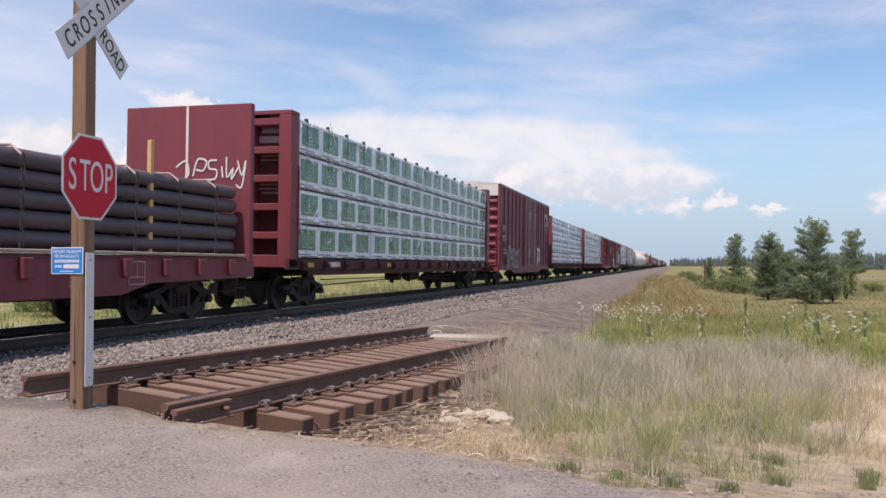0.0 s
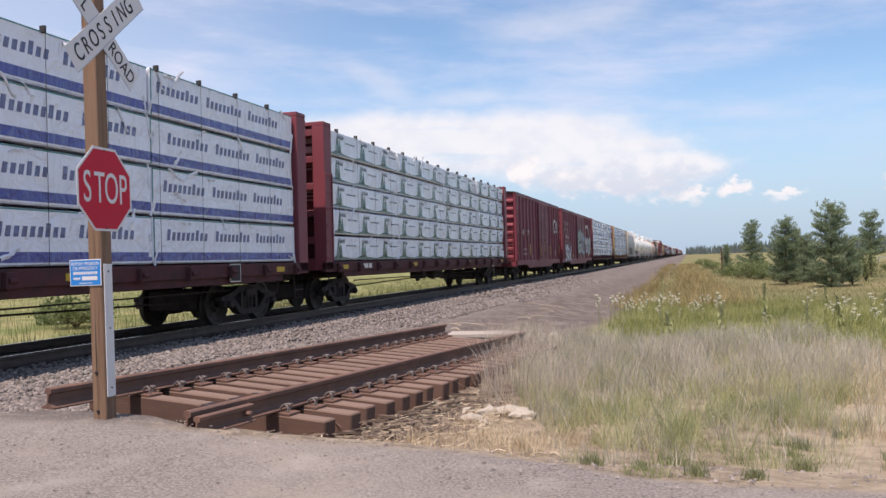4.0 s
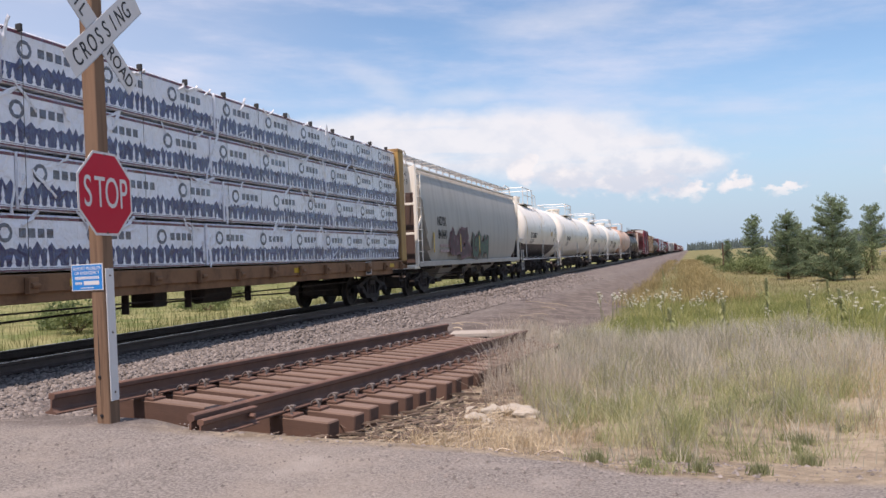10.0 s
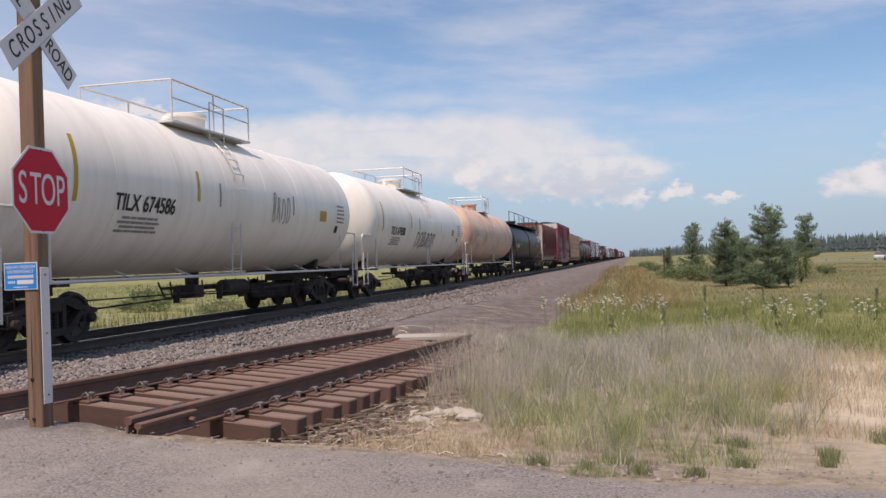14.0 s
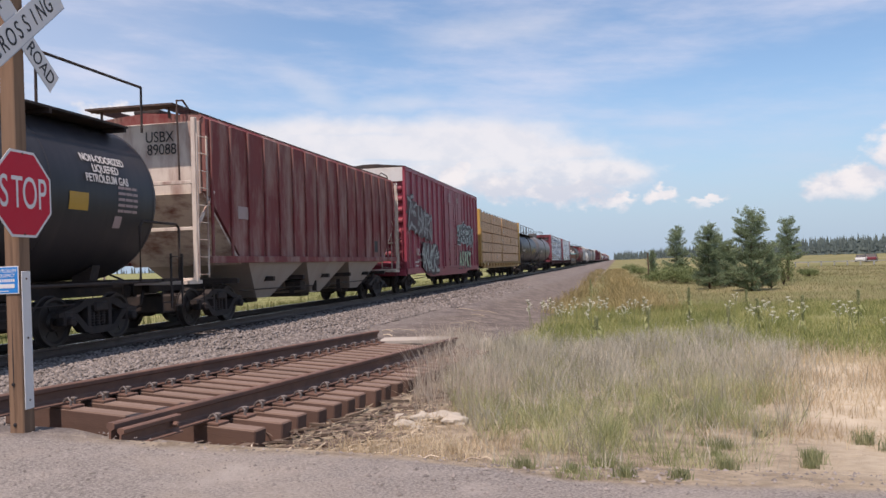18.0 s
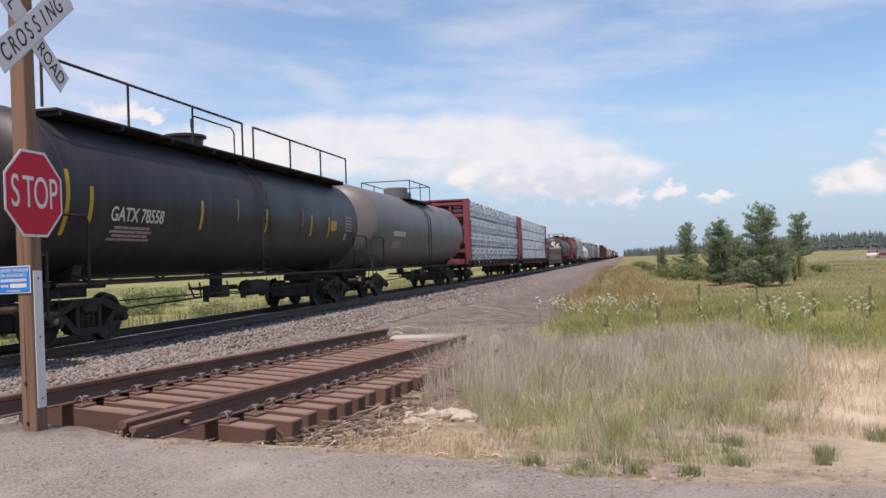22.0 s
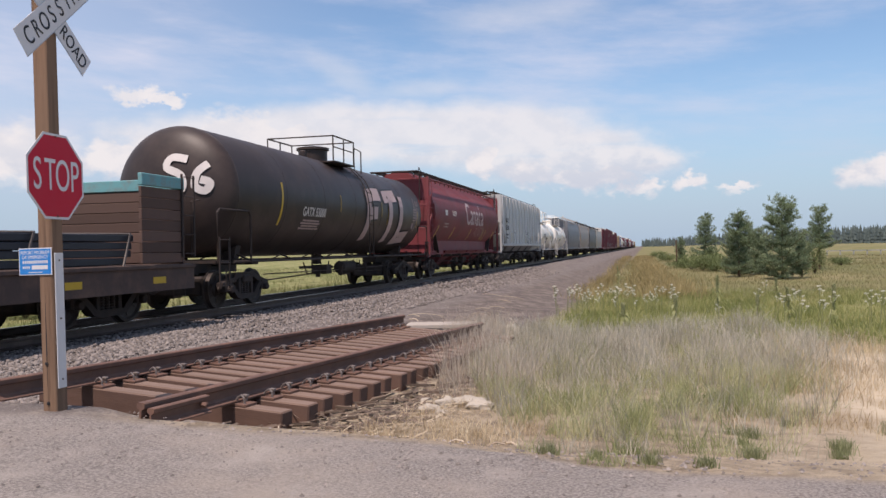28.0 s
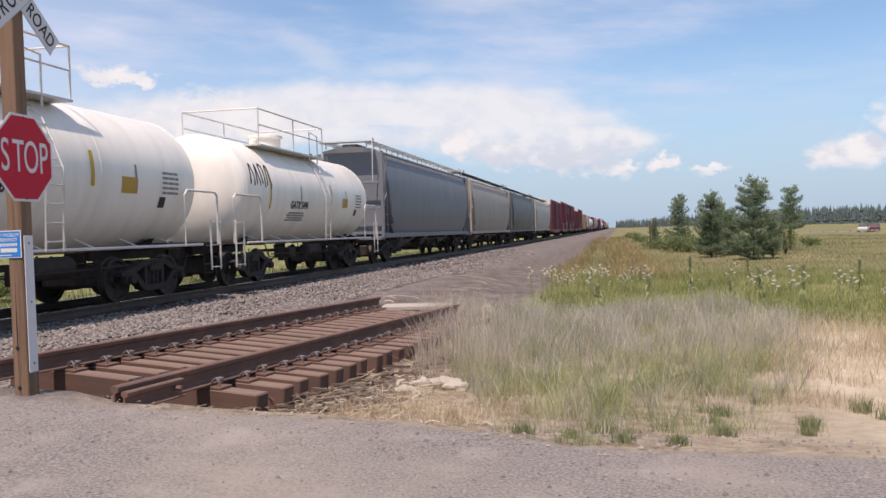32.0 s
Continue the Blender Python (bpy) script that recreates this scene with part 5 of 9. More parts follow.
def strokes(car, name, y0, z0, w, h, letters, mat, thick, seed, x=W + 0.008, label="", edge=None, shell=None):
    """Sprayed lettering that cannot be read: one fat bent stroke, with or without a rim, for each letter."""
    rs = random.Random(seed)
    for k in range(letters):
        a, b = y0 + w * k / letters, y0 + w * (k + 1) / letters
        m = (a + b) / 2
        q = (b - a) * 0.42
        path = [(m - q * rs.uniform(0.6, 1.1), z0 + h * rs.uniform(0, 0.15)), (m - q * rs.uniform(0.2, 0.9), z0 + h * rs.uniform(0.75, 1.0)), (m + q * rs.uniform(0.1, 0.8), z0 + h * rs.uniform(0.8, 1.0)),
                (m + q * rs.uniform(-0.3, 0.9), z0 + h * rs.uniform(0.4, 0.6)), (m + q * rs.uniform(0.4, 1.1), z0 + h * rs.uniform(0.1, 0.3)), (m + q * rs.uniform(-0.4, 0.5), z0 + h * rs.uniform(-0.05, 0.12))]
        if edge:
            rim = part("graffiti_rim", ribbon(Geo(), path, thick * 1.45, 0, shell), edge, car, at=(x, 0, 0))
        part(name, ribbon(Geo(), path, thick, 0, shell), mat, car, label, at=(x + (0.005 if edge else 0), 0, 0))


# bar layouts that are mixed and bent until nothing can be read
SPRAY = {
    "A": (((0.0, 0.0), (0.42, 1.0)), ((0.58, 1.0), (1.0, 0.0)), ((0.2, 0.36), (0.82, 0.32))),
    "E": (((0.1, 0.0), (0.16, 1.0)), ((0.1, 0.95), (0.95, 1.0)), ((0.12, 0.5), (0.75, 0.56)), ((0.05, 0.05), (1.0, 0.0))),
    "S": (((0.95, 0.95), (0.1, 0.85)), ((0.12, 0.9), (0.2, 0.5)), ((0.1, 0.52), (0.9, 0.42)), ((0.86, 0.48), (0.8, 0.05)), ((0.9, 0.08), (0.0, 0.0))),
    "K": (((0.1, 0.0), (0.14, 1.0)), ((0.15, 0.42), (0.95, 1.0)), ((0.3, 0.52), (1.0, 0.0))),
    "R": (((0.1, 0.0), (0.16, 1.0)), ((0.1, 0.96), (0.9, 0.8)), ((0.88, 0.85), (0.2, 0.45)), ((0.3, 0.48), (1.0, 0.0))),
    "N": (((0.08, 0.0), (0.14, 1.0)), ((0.12, 0.95), (0.86, 0.05)), ((0.84, 0.0), (0.94, 1.0))),
    "Z": (((0.05, 0.95), (0.95, 1.0)), ((0.9, 0.95), (0.1, 0.05)), ((0.05, 0.02), (1.0, 0.06))),
}


def wild(car, y0, z0, w, h, letters, fill, rim, seed, x=W + 0.012, label="", haze=None, drop=0.0, heavy=0.3, shell=None):
    """Angular sprayed letters: a cloud of overspray, then for each letter a dark rim and a fill of straight bars."""
    rs = random.Random(seed)
    if haze:
        pts = []
        for k in range(30):
            t = 2 * math.pi * k / 30
            c, q = math.cos(t), math.sin(t)
            r = rs.uniform(0.88, 1.16) / max(abs(c), abs(q)) ** 0.85
            pts.append((y0 + w / 2 + c * r * w * 0.5, z0 + h / 2 + q * r * h * 0.52 - drop * c * 0.5))
        part("graffiti_haze", Geo().prism(pts, 0.0, 0.002, "x"), haze, car, "cloud of overspray", at=(x, 0, 0))
    cell = w / letters
    for k in range(letters):
        a, hh = y0 + k * cell - 0.06 * cell, h * rs.uniform(0.86, 1.06)
        base = z0 + rs.uniform(0, 0.1) * h - drop * (k / max(1, letters - 1) - 0.5)
        bars = rs.sample(SPRAY[rs.choice("AESKRNZ")] + SPRAY[rs.choice("AESKRNZ")], 4)
        lean = rs.uniform(-0.12, 0.16)
        segs = []
        for u, v in bars:
            q = [(a + cell * 1.1 * (c + lean * d + rs.uniform(-0.26, 0.26)), max(0.93, base + hh * (d + rs.uniform(-0.16, 0.16)))) for c, d in (u, v)]
            segs.append((q[0], ((q[0][0] + q[1][0]) / 2 + rs.uniform(-0.22, 0.22) * cell, (q[0][1] + q[1][1]) / 2), q[1]))
        for mt, th, up, name in ((rim, heavy * 1.75, 0.004, "graffiti_rim"), (fill, heavy, 0.010, "graffiti_letter")):
            g = Geo()
            for n, q in enumerate(segs):
                ribbon(g, q, th * cell, up + 0.0013 * n, shell)
            part(name, g, mt, car, label if name == "graffiti_letter" else "", at=(x, 0, 0))


def lettering(car, words, size, mat, y, z, x, label="", squeeze=0.85, tilt=0.0, fat=0.0, name="lettering"):
    """Stencilled writing on the near side, centred on y, z."""
    return text_part(name, words, size, mat, car, pose(x, y, z, 90 - tilt, 0, 90), label, 0.0015, squeeze, fat)


def end_lettering(car, words, size, mat, x, y, z, label=""):
    return text_part("end_stencil", words, size, mat, car, pose(x, y, z, 90, 0, 0), label, 0.0015, 0.85)


def sprayed_word(car, word, size, mat, edge, y, z, x, label, squeeze=1.0):
    """Fat sprayed capitals, a letter at a time, each with a darker or lighter rim."""
    step = size * 0.74 * squeeze
    for k, ch in enumerate(word):
        at = pose(x, y + k * step, z + (0.04 * size if k % 2 else 0), 90, 0, 90)
        rim = text_part("graffiti_letter", ch, size, edge, car, at, "", 0.002, squeeze, 0.10 * size)
        at2 = pose(x + 0.004, y + k * step, z + (0.04 * size if k % 2 else 0), 90, 0, 90)
        text_part("graffiti_letter", ch, size, mat, car, at2, label, 0.002, squeeze, 0.035 * size)


# ---- centre-beam flat car with wrapped lumber ----
def bulkhead(car, mat, at, z0=1.05, z1=4.79):
    """End bulkhead: posts, cross ribs, gussets and top beam over a plate."""
    bh = part("bulkhead", shared("bulkhead_top", lambda: Geo().box(-W, W, -0.16, 0.30, z1 - 0.1, z1, 0.01), mat), None, car, "ribbed steel end bulkhead", at=at)
    for s in (-1, 1):
        part("bulkhead_post", shared("bulkhead_post", lambda: Geo().box(-0.16, 0.16, -0.16, 0.30, z0, z1 - 0.1, 0.015), mat), None, bh, at=(s * (W - 0.16), 0, 0))
        part("inner_post", shared("bulkhead_inner_post", lambda: Geo().box(-0.07, 0.07, -0.08, 0.16, z0, z1 - 0.1, 0.01), mat), None, bh, at=(s * 0.45, 0, 0))
        part("gusset", Geo().prism([(s * (W - 0.32), z1 - 0.1), (s * (W - 0.32), z1 - 0.45), (s * (W - 0.64), z1 - 0.1)], -0.05, 0.16, "y"), mat, bh)
    for i in range(6):
        h = 0.30 if i == 0 else 0.17
        part("cross_rib", shared("bulkhead_rib_%.2f" % h, lambda: Geo().box(-W + 0.32, W - 0.32, -0.13, 0.16, 0, h, 0.015), mat), None, bh, at=(0, 0, z0 + (z1 - z0 - 0.35) * i / 5))
    # on maroon cars the plate's dark colour stands for shade between the ribs
    part("back_plate", shared("bulkhead_plate", lambda: Geo().box(-W + 0.32, W - 0.32, 0.162, 0.24, z0, z1 - 0.1), "recess" if mat == "maroon" else "yellow_old"), None, bh, "grimy plate behind the ribs, on maroon cars darkened for shade")


def flap_geo(kind):
    """A crumpled bit of plastic sheet, added off the wrapping to catch the sun as a glint."""
    rs = random.Random(90 + kind)
    v, f, n = [], [], 6
    ln, w = rs.uniform(0.2, 0.62), rs.uniform(0.025, 0.075)
    for i in range(n):
        y = ln * (i / (n - 1) - 0.5)
        z = rs.uniform(-0.02, 0.02)
        v += [(0.001, y, z), (0.012 + 0.02 * rs.random(), y + rs.uniform(-0.02, 0.02), z - w * rs.uniform(0.3, 0.7)), (0.004 + 0.02 * rs.random(), y, z - w * rs.uniform(0.9, 1.5))]
        if i:
            a = 3 * i
            f += [(a - 3, a - 2, a + 1, a), (a - 2, a - 1, a + 2, a + 1)]
    return Geo().add(v, f)


def winch_geo():
    return Geo().box(0, 0.09, -0.09, 0.09, -0.14, 0.10, 0.012).lathe([(-0.07, 0.04), (0.07, 0.04)], "y", 8, pose(0.10, 0, -0.02))


def wrap_print(style, g, y0, y1, z0, z1, rs):
    """Printed marks on the outer face of one bundle, gathered by material in g."""
    h = z1 - z0

    spot = [0]

    def add(mat):
        return g.setdefault((mat, spot[0]), Geo())

    def plate(mat, a, b, c, d, lift=0.004):
        add(mat).box(0, lift, a, b, c, d)

    def poly(mat, pts, lift=0.005):
        add(mat).prism(pts, 0, lift, "x")
    ln = y1 - y0
    if style == "green_square":
        k = max(1, round(ln / 1.28))
        for i in range(k):
            spot[0] = i + 1
            c = y0 + (i + 0.5) * ln / k + rs.uniform(-0.05, 0.05)
            plate("wrap_green", c - 0.49, c + 0.49, z0 + 0.19, z1 - 0.09)
            ribbon(add("wrap_mint"), [(c + 0.17 * math.cos(t), z0 + 0.48 + 0.15 * math.sin(t)) for t in (2.2, 2.9, 3.6, 4.3, 5.0, 5.7, 6.4, 7.0)], 0.026, 0.0065)
            for j in range(3):
                poly("wrap_mint", [(c - 0.075 + j * 0.02, z0 + 0.42 + j * 0.07), (c + 0.0, z0 + 0.52 + j * 0.07), (c + 0.075 - j * 0.02, z0 + 0.42 + j * 0.07)], 0.0068)
            for j in range(7):
                plate("wrap_mint", c - 0.28 + j * 0.083, c - 0.23 + j * 0.083, z0 + 0.235, z0 + 0.295, 0.0065)
            plate("wrap_ink", c - 0.30, c + 0.62, z0 + 0.015, z0 + 0.05)
            plate("wrap_ink", c - 0.62, c + 0.25, z0 + 0.07, z0 + 0.10)
    elif style == "blue_band":
        plate("wrap_blue", y0, y1, z0 + 0.05, z0 + 0.20)
        a = y0 + rs.uniform(0.05, 0.5)
        while a < y1 - 1.35:
            spot[0] += 1
            for j in range(9):
                b, top = a + j * 0.145, z0 + 0.56 + (0.05 if j in (0, 6) else 0)
                poly("wrap_steel", [(b, z0 + 0.41), (b + 0.085, z0 + 0.41), (b + 0.115, top), (b + 0.03, top)])
            a += 1.55
        spot[0] = 0
        plate("wrap_teal", y0, y0 + 0.03, z0, z1)
        plate("wrap_teal", y0, y1, z1 - 0.03, z1 - 0.008)
    elif style == "green_tree":
        plate("wrap_darkgreen", y0, y1, z0 + 0.03, z0 + 0.055)
        k = max(1, round(ln / 1.7))
        for i in range(k):
            spot[0] = i + 1
            c = y0 + (i + 0.5) * ln / k
            poly("wrap_darkgreen", [(c - 0.85, z0 + 0.055), (c - 0.5, z0 + 0.11), (c - 0.1, z0 + 0.095), (c + 0.5, z0 + 0.055)])
            for e, f in ((c - 0.36, 1.0), (c - 0.20, 0.72)):
                for t in range(4):
                    q = z0 + 0.09 + t * 0.10 * f
                    poly("wrap_darkgreen", [(e - (0.17 - 0.035 * t) * f, q), (e + (0.17 - 0.035 * t) * f, q), (e, q + 0.19 * f)], 0.005 + 0.0006 * t)
            for j in range(3):
                ribbon(add("wrap_night"), [(c - 0.32 + j * 0.12, z1 - 0.06), (c - 0.29 + j * 0.12, z1 - 0.18), (c - 0.26 + j * 0.12, z1 - 0.10), (c - 0.23 + j * 0.12, z1 - 0.18), (c - 0.20 + j * 0.12, z1 - 0.06)], 0.02, 0.006)
            for j in range(8):
                plate("wrap_ink", c + 0.16 + j * 0.085, c + 0.225 + j * 0.085, z0 + 0.37, z0 + 0.41)
    elif style == "blue_emblem":
        k = max(1, round(ln / 1.75))
        for i in range(k):
            spot[0] = i + 1
            c = y0 + (i + 0.5) * ln / k
            e = c - 0.40
            for s in (-1, 1):
                poly("wrap_blue", [(e, z0 + 0.344), (e + s * 0.056, z0 + 0.344), (e + s * 0.216, z0 + 0.456), (e + s * 0.216, z0 + 0.512), (e, z0 + 0.414)])
            poly("wrap_blue", [(e - 0.176, z0 + 0.498), (e, z0 + 0.631), (e + 0.176, z0 + 0.498), (e, z0 + 0.547)], 0.0062)
            plate("wrap_blue", e - 0.048, e + 0.048, z0 + 0.190, z0 + 0.428, 0.0056)
            poly("wrap_blue", [(e - 0.208, z0 + 0.316), (e - 0.032, z0 + 0.260), (e - 0.032, z0 + 0.211), (e - 0.208, z0 + 0.260)])
            plate("wrap_blue", e + 0.080, e + 0.136, z0 + 0.190, z0 + 0.344, 0.005)
            for row, cnt in ((0.55, 6), (0.36, 7)):
                for j in range(cnt):
                    b = c - 0.02 + j * 0.105
                    tall = 0.09 if j == 0 else 0.045
                    poly("wrap_night", [(b, z0 + row - 0.08), (b + 0.072, z0 + row - 0.08), (b + 0.078, z0 + row + tall), (b + 0.006, z0 + row + tall)])
            for j in range(5):
                plate("wrap_ink", c + 0.06 + j * 0.09, c + 0.13 + j * 0.09, z0 + 0.20, z0 + 0.215)
    elif style == "navy_forest":
        plate("wrap_maroon", y0, y1, z0 + 0.012, z0 + 0.035)
        band, a = [(y0, z0 + 0.05), (y1, z0 + 0.05), (y1, z0 + 0.31)], y1
        while a > y0 + 0.25:
            w = rs.uniform(0.08, 0.2)
            band += [(a - w * 0.5, z0 + 0.31 + rs.uniform(0.02, 0.12)), (a - w, z0 + 0.31)]
            a -= w
        poly("wrap_navy", band + [(y0, z0 + 0.31)])
        trees, a = [(y0, z0 + 0.058)], y0 + 0.05
        while a < y1 - 0.15:
            t, w = rs.choice((0.10, 0.14, 0.17, 0.26)), rs.uniform(0.035, 0.055)
            trees += [(a - w, z0 + 0.075), (a - w * 0.35, z0 + 0.075 + t * 0.3), (a - w * 0.7, z0 + 0.075 + t * 0.36), (a, z0 + 0.075 + t), (a + w * 0.7, z0 + 0.075 + t * 0.36), (a + w * 0.35, z0 + 0.075 + t * 0.3), (a + w, z0 + 0.075)]
            a += rs.uniform(0.12, 0.24)
        poly("wrap_white", trees + [(y1, z0 + 0.058)], 0.0075)
        k = max(1, round(ln / 1.5))
        for i in range(k):
            spot[0] = i + 1
            c = y0 + (i + 0.5) * ln / k
            ring = [(c - 0.45 + r * math.cos(t), z1 - 0.27 + r * math.sin(t)) for r, n0 in ((0.135, 1),) for t in [j * math.pi / 6 for j in range(12)]]
            poly("wrap_ink", ring)
            poly("wrap_white", [(c - 0.45 + 0.085 * math.cos(j * 1.05), z1 - 0.27 + 0.085 * math.sin(j * 1.05)) for j in range(6)], 0.0065)
            for j in range(4):
                plate("wrap_ink", c - 0.2 + j * 0.17, c - 0.08 + j * 0.17, z1 - 0.33, z1 - 0.20)
        spot[0] = 0
        plate("wrap_maroon", y0, y1, z1 - 0.075, z1 - 0.03)
    elif style == "plain_grey":
        for j in range(max(1, round(ln / 1.3))):
            spot[0] = j + 1
            c = y0 + (j + 0.5) * 1.3
            if c < y1 - 0.3:
                for i in range(4):
                    plate("wrap_ink", c - 0.3 + i * 0.16, c - 0.2 + i * 0.16, z0 + 0.28, z0 + 0.32)
    elif style == "brown":
        rows = 6
        for r in range(1, rows):
            spot[0] = r
            plate("board_gap", y0, y1, z0 + h * r / rows - 0.006, z0 + h * r / rows + 0.006, 0.0035)
        for j in range(max(1, round(ln / 1.8))):
            spot[0] = 20 + j
            c = y0 + (j + 0.5) * ln / max(1, round(ln / 1.8))
            plate("board_gap", c - 0.005, c + 0.005, z0, z1, 0.0045)
        spot[0] = 99
        if rs.random() < 0.55:
            c = rs.uniform(y0 + 0.3, y1 - 0.3)
            plate("bar_white", c - 0.09, c + 0.09, z1 - 0.40, z1 - 0.22)


def centre_beam(name_label, s0, s1, mat, style, tiers=4, gap=None, wrap="wrap_white", seed=1, ztop=4.71):
    half = (s1 - s0) / 2
    car = thing("lumber_car", name_label, "freight car", group="train")
    rs = random.Random(seed)
    running_gear(car, half, 1.9)
    sill = {"maroon": "maroon_sill", "yellow": "yellow_old"}.get(mat, "tan_sill")
    deck = Geo().box(-W + 0.12, W - 0.12, -half + 0.3, half - 0.3, 1.14, 1.24)
    for s in (-1, 1):
        part("side_sill", Geo().box(-0.06, 0.06, -half, half, 1.00, 1.26, 0.01).box(-0.06, 0.0, -half + 1.2, half - 1.2, 0.86, 1.0), sill, car, at=pose(s * (W - 0.06), 0, 0, 0, 0, 0 if s > 0 else 180))
    part("deck", deck, sill, car, "flat steel deck")
    for s in (-1, 1):
        bulkhead(car, mat, pose(0, s * (half - 0.16), 0, 0, 0, 0 if s < 0 else 180))
    for k, (w, h, z) in enumerate(((0.5, 0.16, 4.38), (0.62, 0.16, 4.14), (0.5, 0.05, 3.74), (0.55, 0.05, 3.64), (0.6, 0.05, 3.05), (0.6, 0.05, 2.95), (0.45, 0.05, 2.85))):
        part("end_stencil", Geo().box(0.86 - w / 2, 0.86 + w / 2, -0.004, 0, z - h / 2, z + h / 2), "bar_faded", car, at=(0, -half + 0.32, 0))
    beam = Geo().box(-0.06, 0.06, -half + 0.4, half - 0.4, 1.2, ztop - 0.1)
    beam.box(-0.2, 0.2, -half + 0.3, half - 0.3, ztop - 0.06, ztop + 0.04)
    part("centre_beam", beam, mat, car, "tall centre beam between the stacks")
    k = int(2 * half / 1.35)
    for i in range(k):
        y = -half + 0.7 + i * (2 * half - 1.4) / (k - 1)
        part("winch", shared("winch", winch_geo, sill), None, car, at=(W, y, 1.12))
    ladder(car, mat, 2.2, pose(W + 0.01, -half + 0.22, 1.3))
    ladder(car, mat, 2.2, pose(-0.95, -half - 0.02, 1.1, 0, 0, -90))
    mark_bars(car, -half + 2.6, 1.13, [(0.9, 0.13, 0.05)], "bar_white", W + 0.004, seed=seed)
    for y in (-half + 1.2, -half * 0.35, half * 0.3, half - 1.4):
        side_mark(car, y, 1.12, 0.36, 0.11, "reflector", W + 0.004, label="yellow reflector")
    part("data_panel", Geo().box(0, 0.003, -0.2, 0.2, -0.17, 0.17), "bar_black", car, at=(W + 0.003, half - 3.3, 1.08))
    part("data_frame", Geo().box(0, 0.004, -0.2, 0.2, 0.16, 0.18).box(0, 0.004, -0.2, 0.2, -0.18, -0.16).box(0, 0.004, -0.2, -0.185, -0.18, 0.18).box(0, 0.004, 0.185, 0.2, -0.18, 0.18).box(0, 0.004, -0.01, 0.01, -0.1, 0.15), "bar_white", car, at=(W + 0.006, half - 3.3, 1.08))
    # bundles
    h = (ztop - 1.28) / tiers
    cuts = [-half + 0.50]
    n = 4
    full = 2 * half - 1.0
    for i in range(n):
        cuts.append(-half + 0.5 + full * (i + 1) / n)
    for side in (1, -1):
        for t in range(tiers):
            z0, z1 = 1.29 + t * h, 1.29 + (t + 1) * h - 0.05
            slip = rs.uniform(-0.55, 0.55) if style in ("navy_forest", "blue_band") and gap is None else 0.0
            for i in range(n):
                a, b = cuts[i] + 0.015 + (slip if i else 0), cuts[i + 1] - 0.015 + (slip if i < n - 1 else 0)
                if gap is not None and i == gap - 1:
                    b -= 0.38
                out = W - 0.09 + rs.uniform(-0.035, 0.035)
                inner = 0.10
                g = Geo().box(min(side * inner, side * out), max(side * inner, side * out), a, b, z0, z1, 0.025)
                bundle = part("lumber_pack", g, wrap, car)
                if side < 0:
                    continue
                got = {}
                wrap_print(style, got, a + 0.02, b - 0.02, z0, z1, rs)
                for (mt, _), gg in got.items():
                    part("wrap_print", gg, mt, bundle, at=(out, 0, 0))
                # tilted bits of sheet added to give the wrapping bright glints
                if style != "brown":
                    for q in range(9 if style == "navy_forest" else 6):
                        y = a + 0.06 if q == 0 else (b - 0.1 if q == 1 else rs.uniform(a + 0.2, b - 0.2))
                        z = rs.uniform(z0 + 0.05, z1 - 0.1) if q < 3 else z1 - 0.04
                        kind = rs.randrange(5)
                        part("loose_wrap", shared("loose_wrap_%d" % kind, lambda: flap_geo(kind), "wrap_flap"), None, bundle, at=pose(out, y, z, rs.uniform(-60, 60) if q > 1 else rs.uniform(60, 110), 0, 0))
                if style == "brown" and gap is not None and i == gap:
                    ends = Geo()
                    for r in range(6):
                        for c in range(5):
                            ends.box(inner + 0.05 + c * 0.265, inner + 0.30 + c * 0.265, -0.012, 0.002, z0 + 0.02 + r * (z1 - z0 - 0.04) / 6, z0 + 0.02 + (r + 0.9) * (z1 - z0 - 0.04) / 6)
                    part("board_end", ends, "board_end", bundle, "pale sawn board ends", at=(0, a, 0))
                    part("tag", Geo().box(-0.004, 0.0, out - 0.32, out - 0.12, z0 + 0.2, z0 + 0.36, m=Matrix(((0, 1, 0, 0), (1, 0, 0, 0), (0, 0, 1, 0), (0, 0, 0, 1)))), "bar_white", bundle, at=(0, a - 0.012, 0))
    # straps and hooks over the load
    for i in range(int(2 * half / 1.3)):
        y = -half + 1.0 + i * 1.3
        if y > half - 0.6:
            break
        st = Geo().box(W - 0.052, W - 0.047, y - 0.0035, y + 0.0035, 1.2, ztop + 0.01)
        st.box(W - 0.14, W - 0.04, y - 0.022, y + 0.022, ztop - 0.08, ztop + 0.03, 0.008)
        part("strap", st, "bar_black", car, "thin dark tie-down cable with a hook")
    return car, half


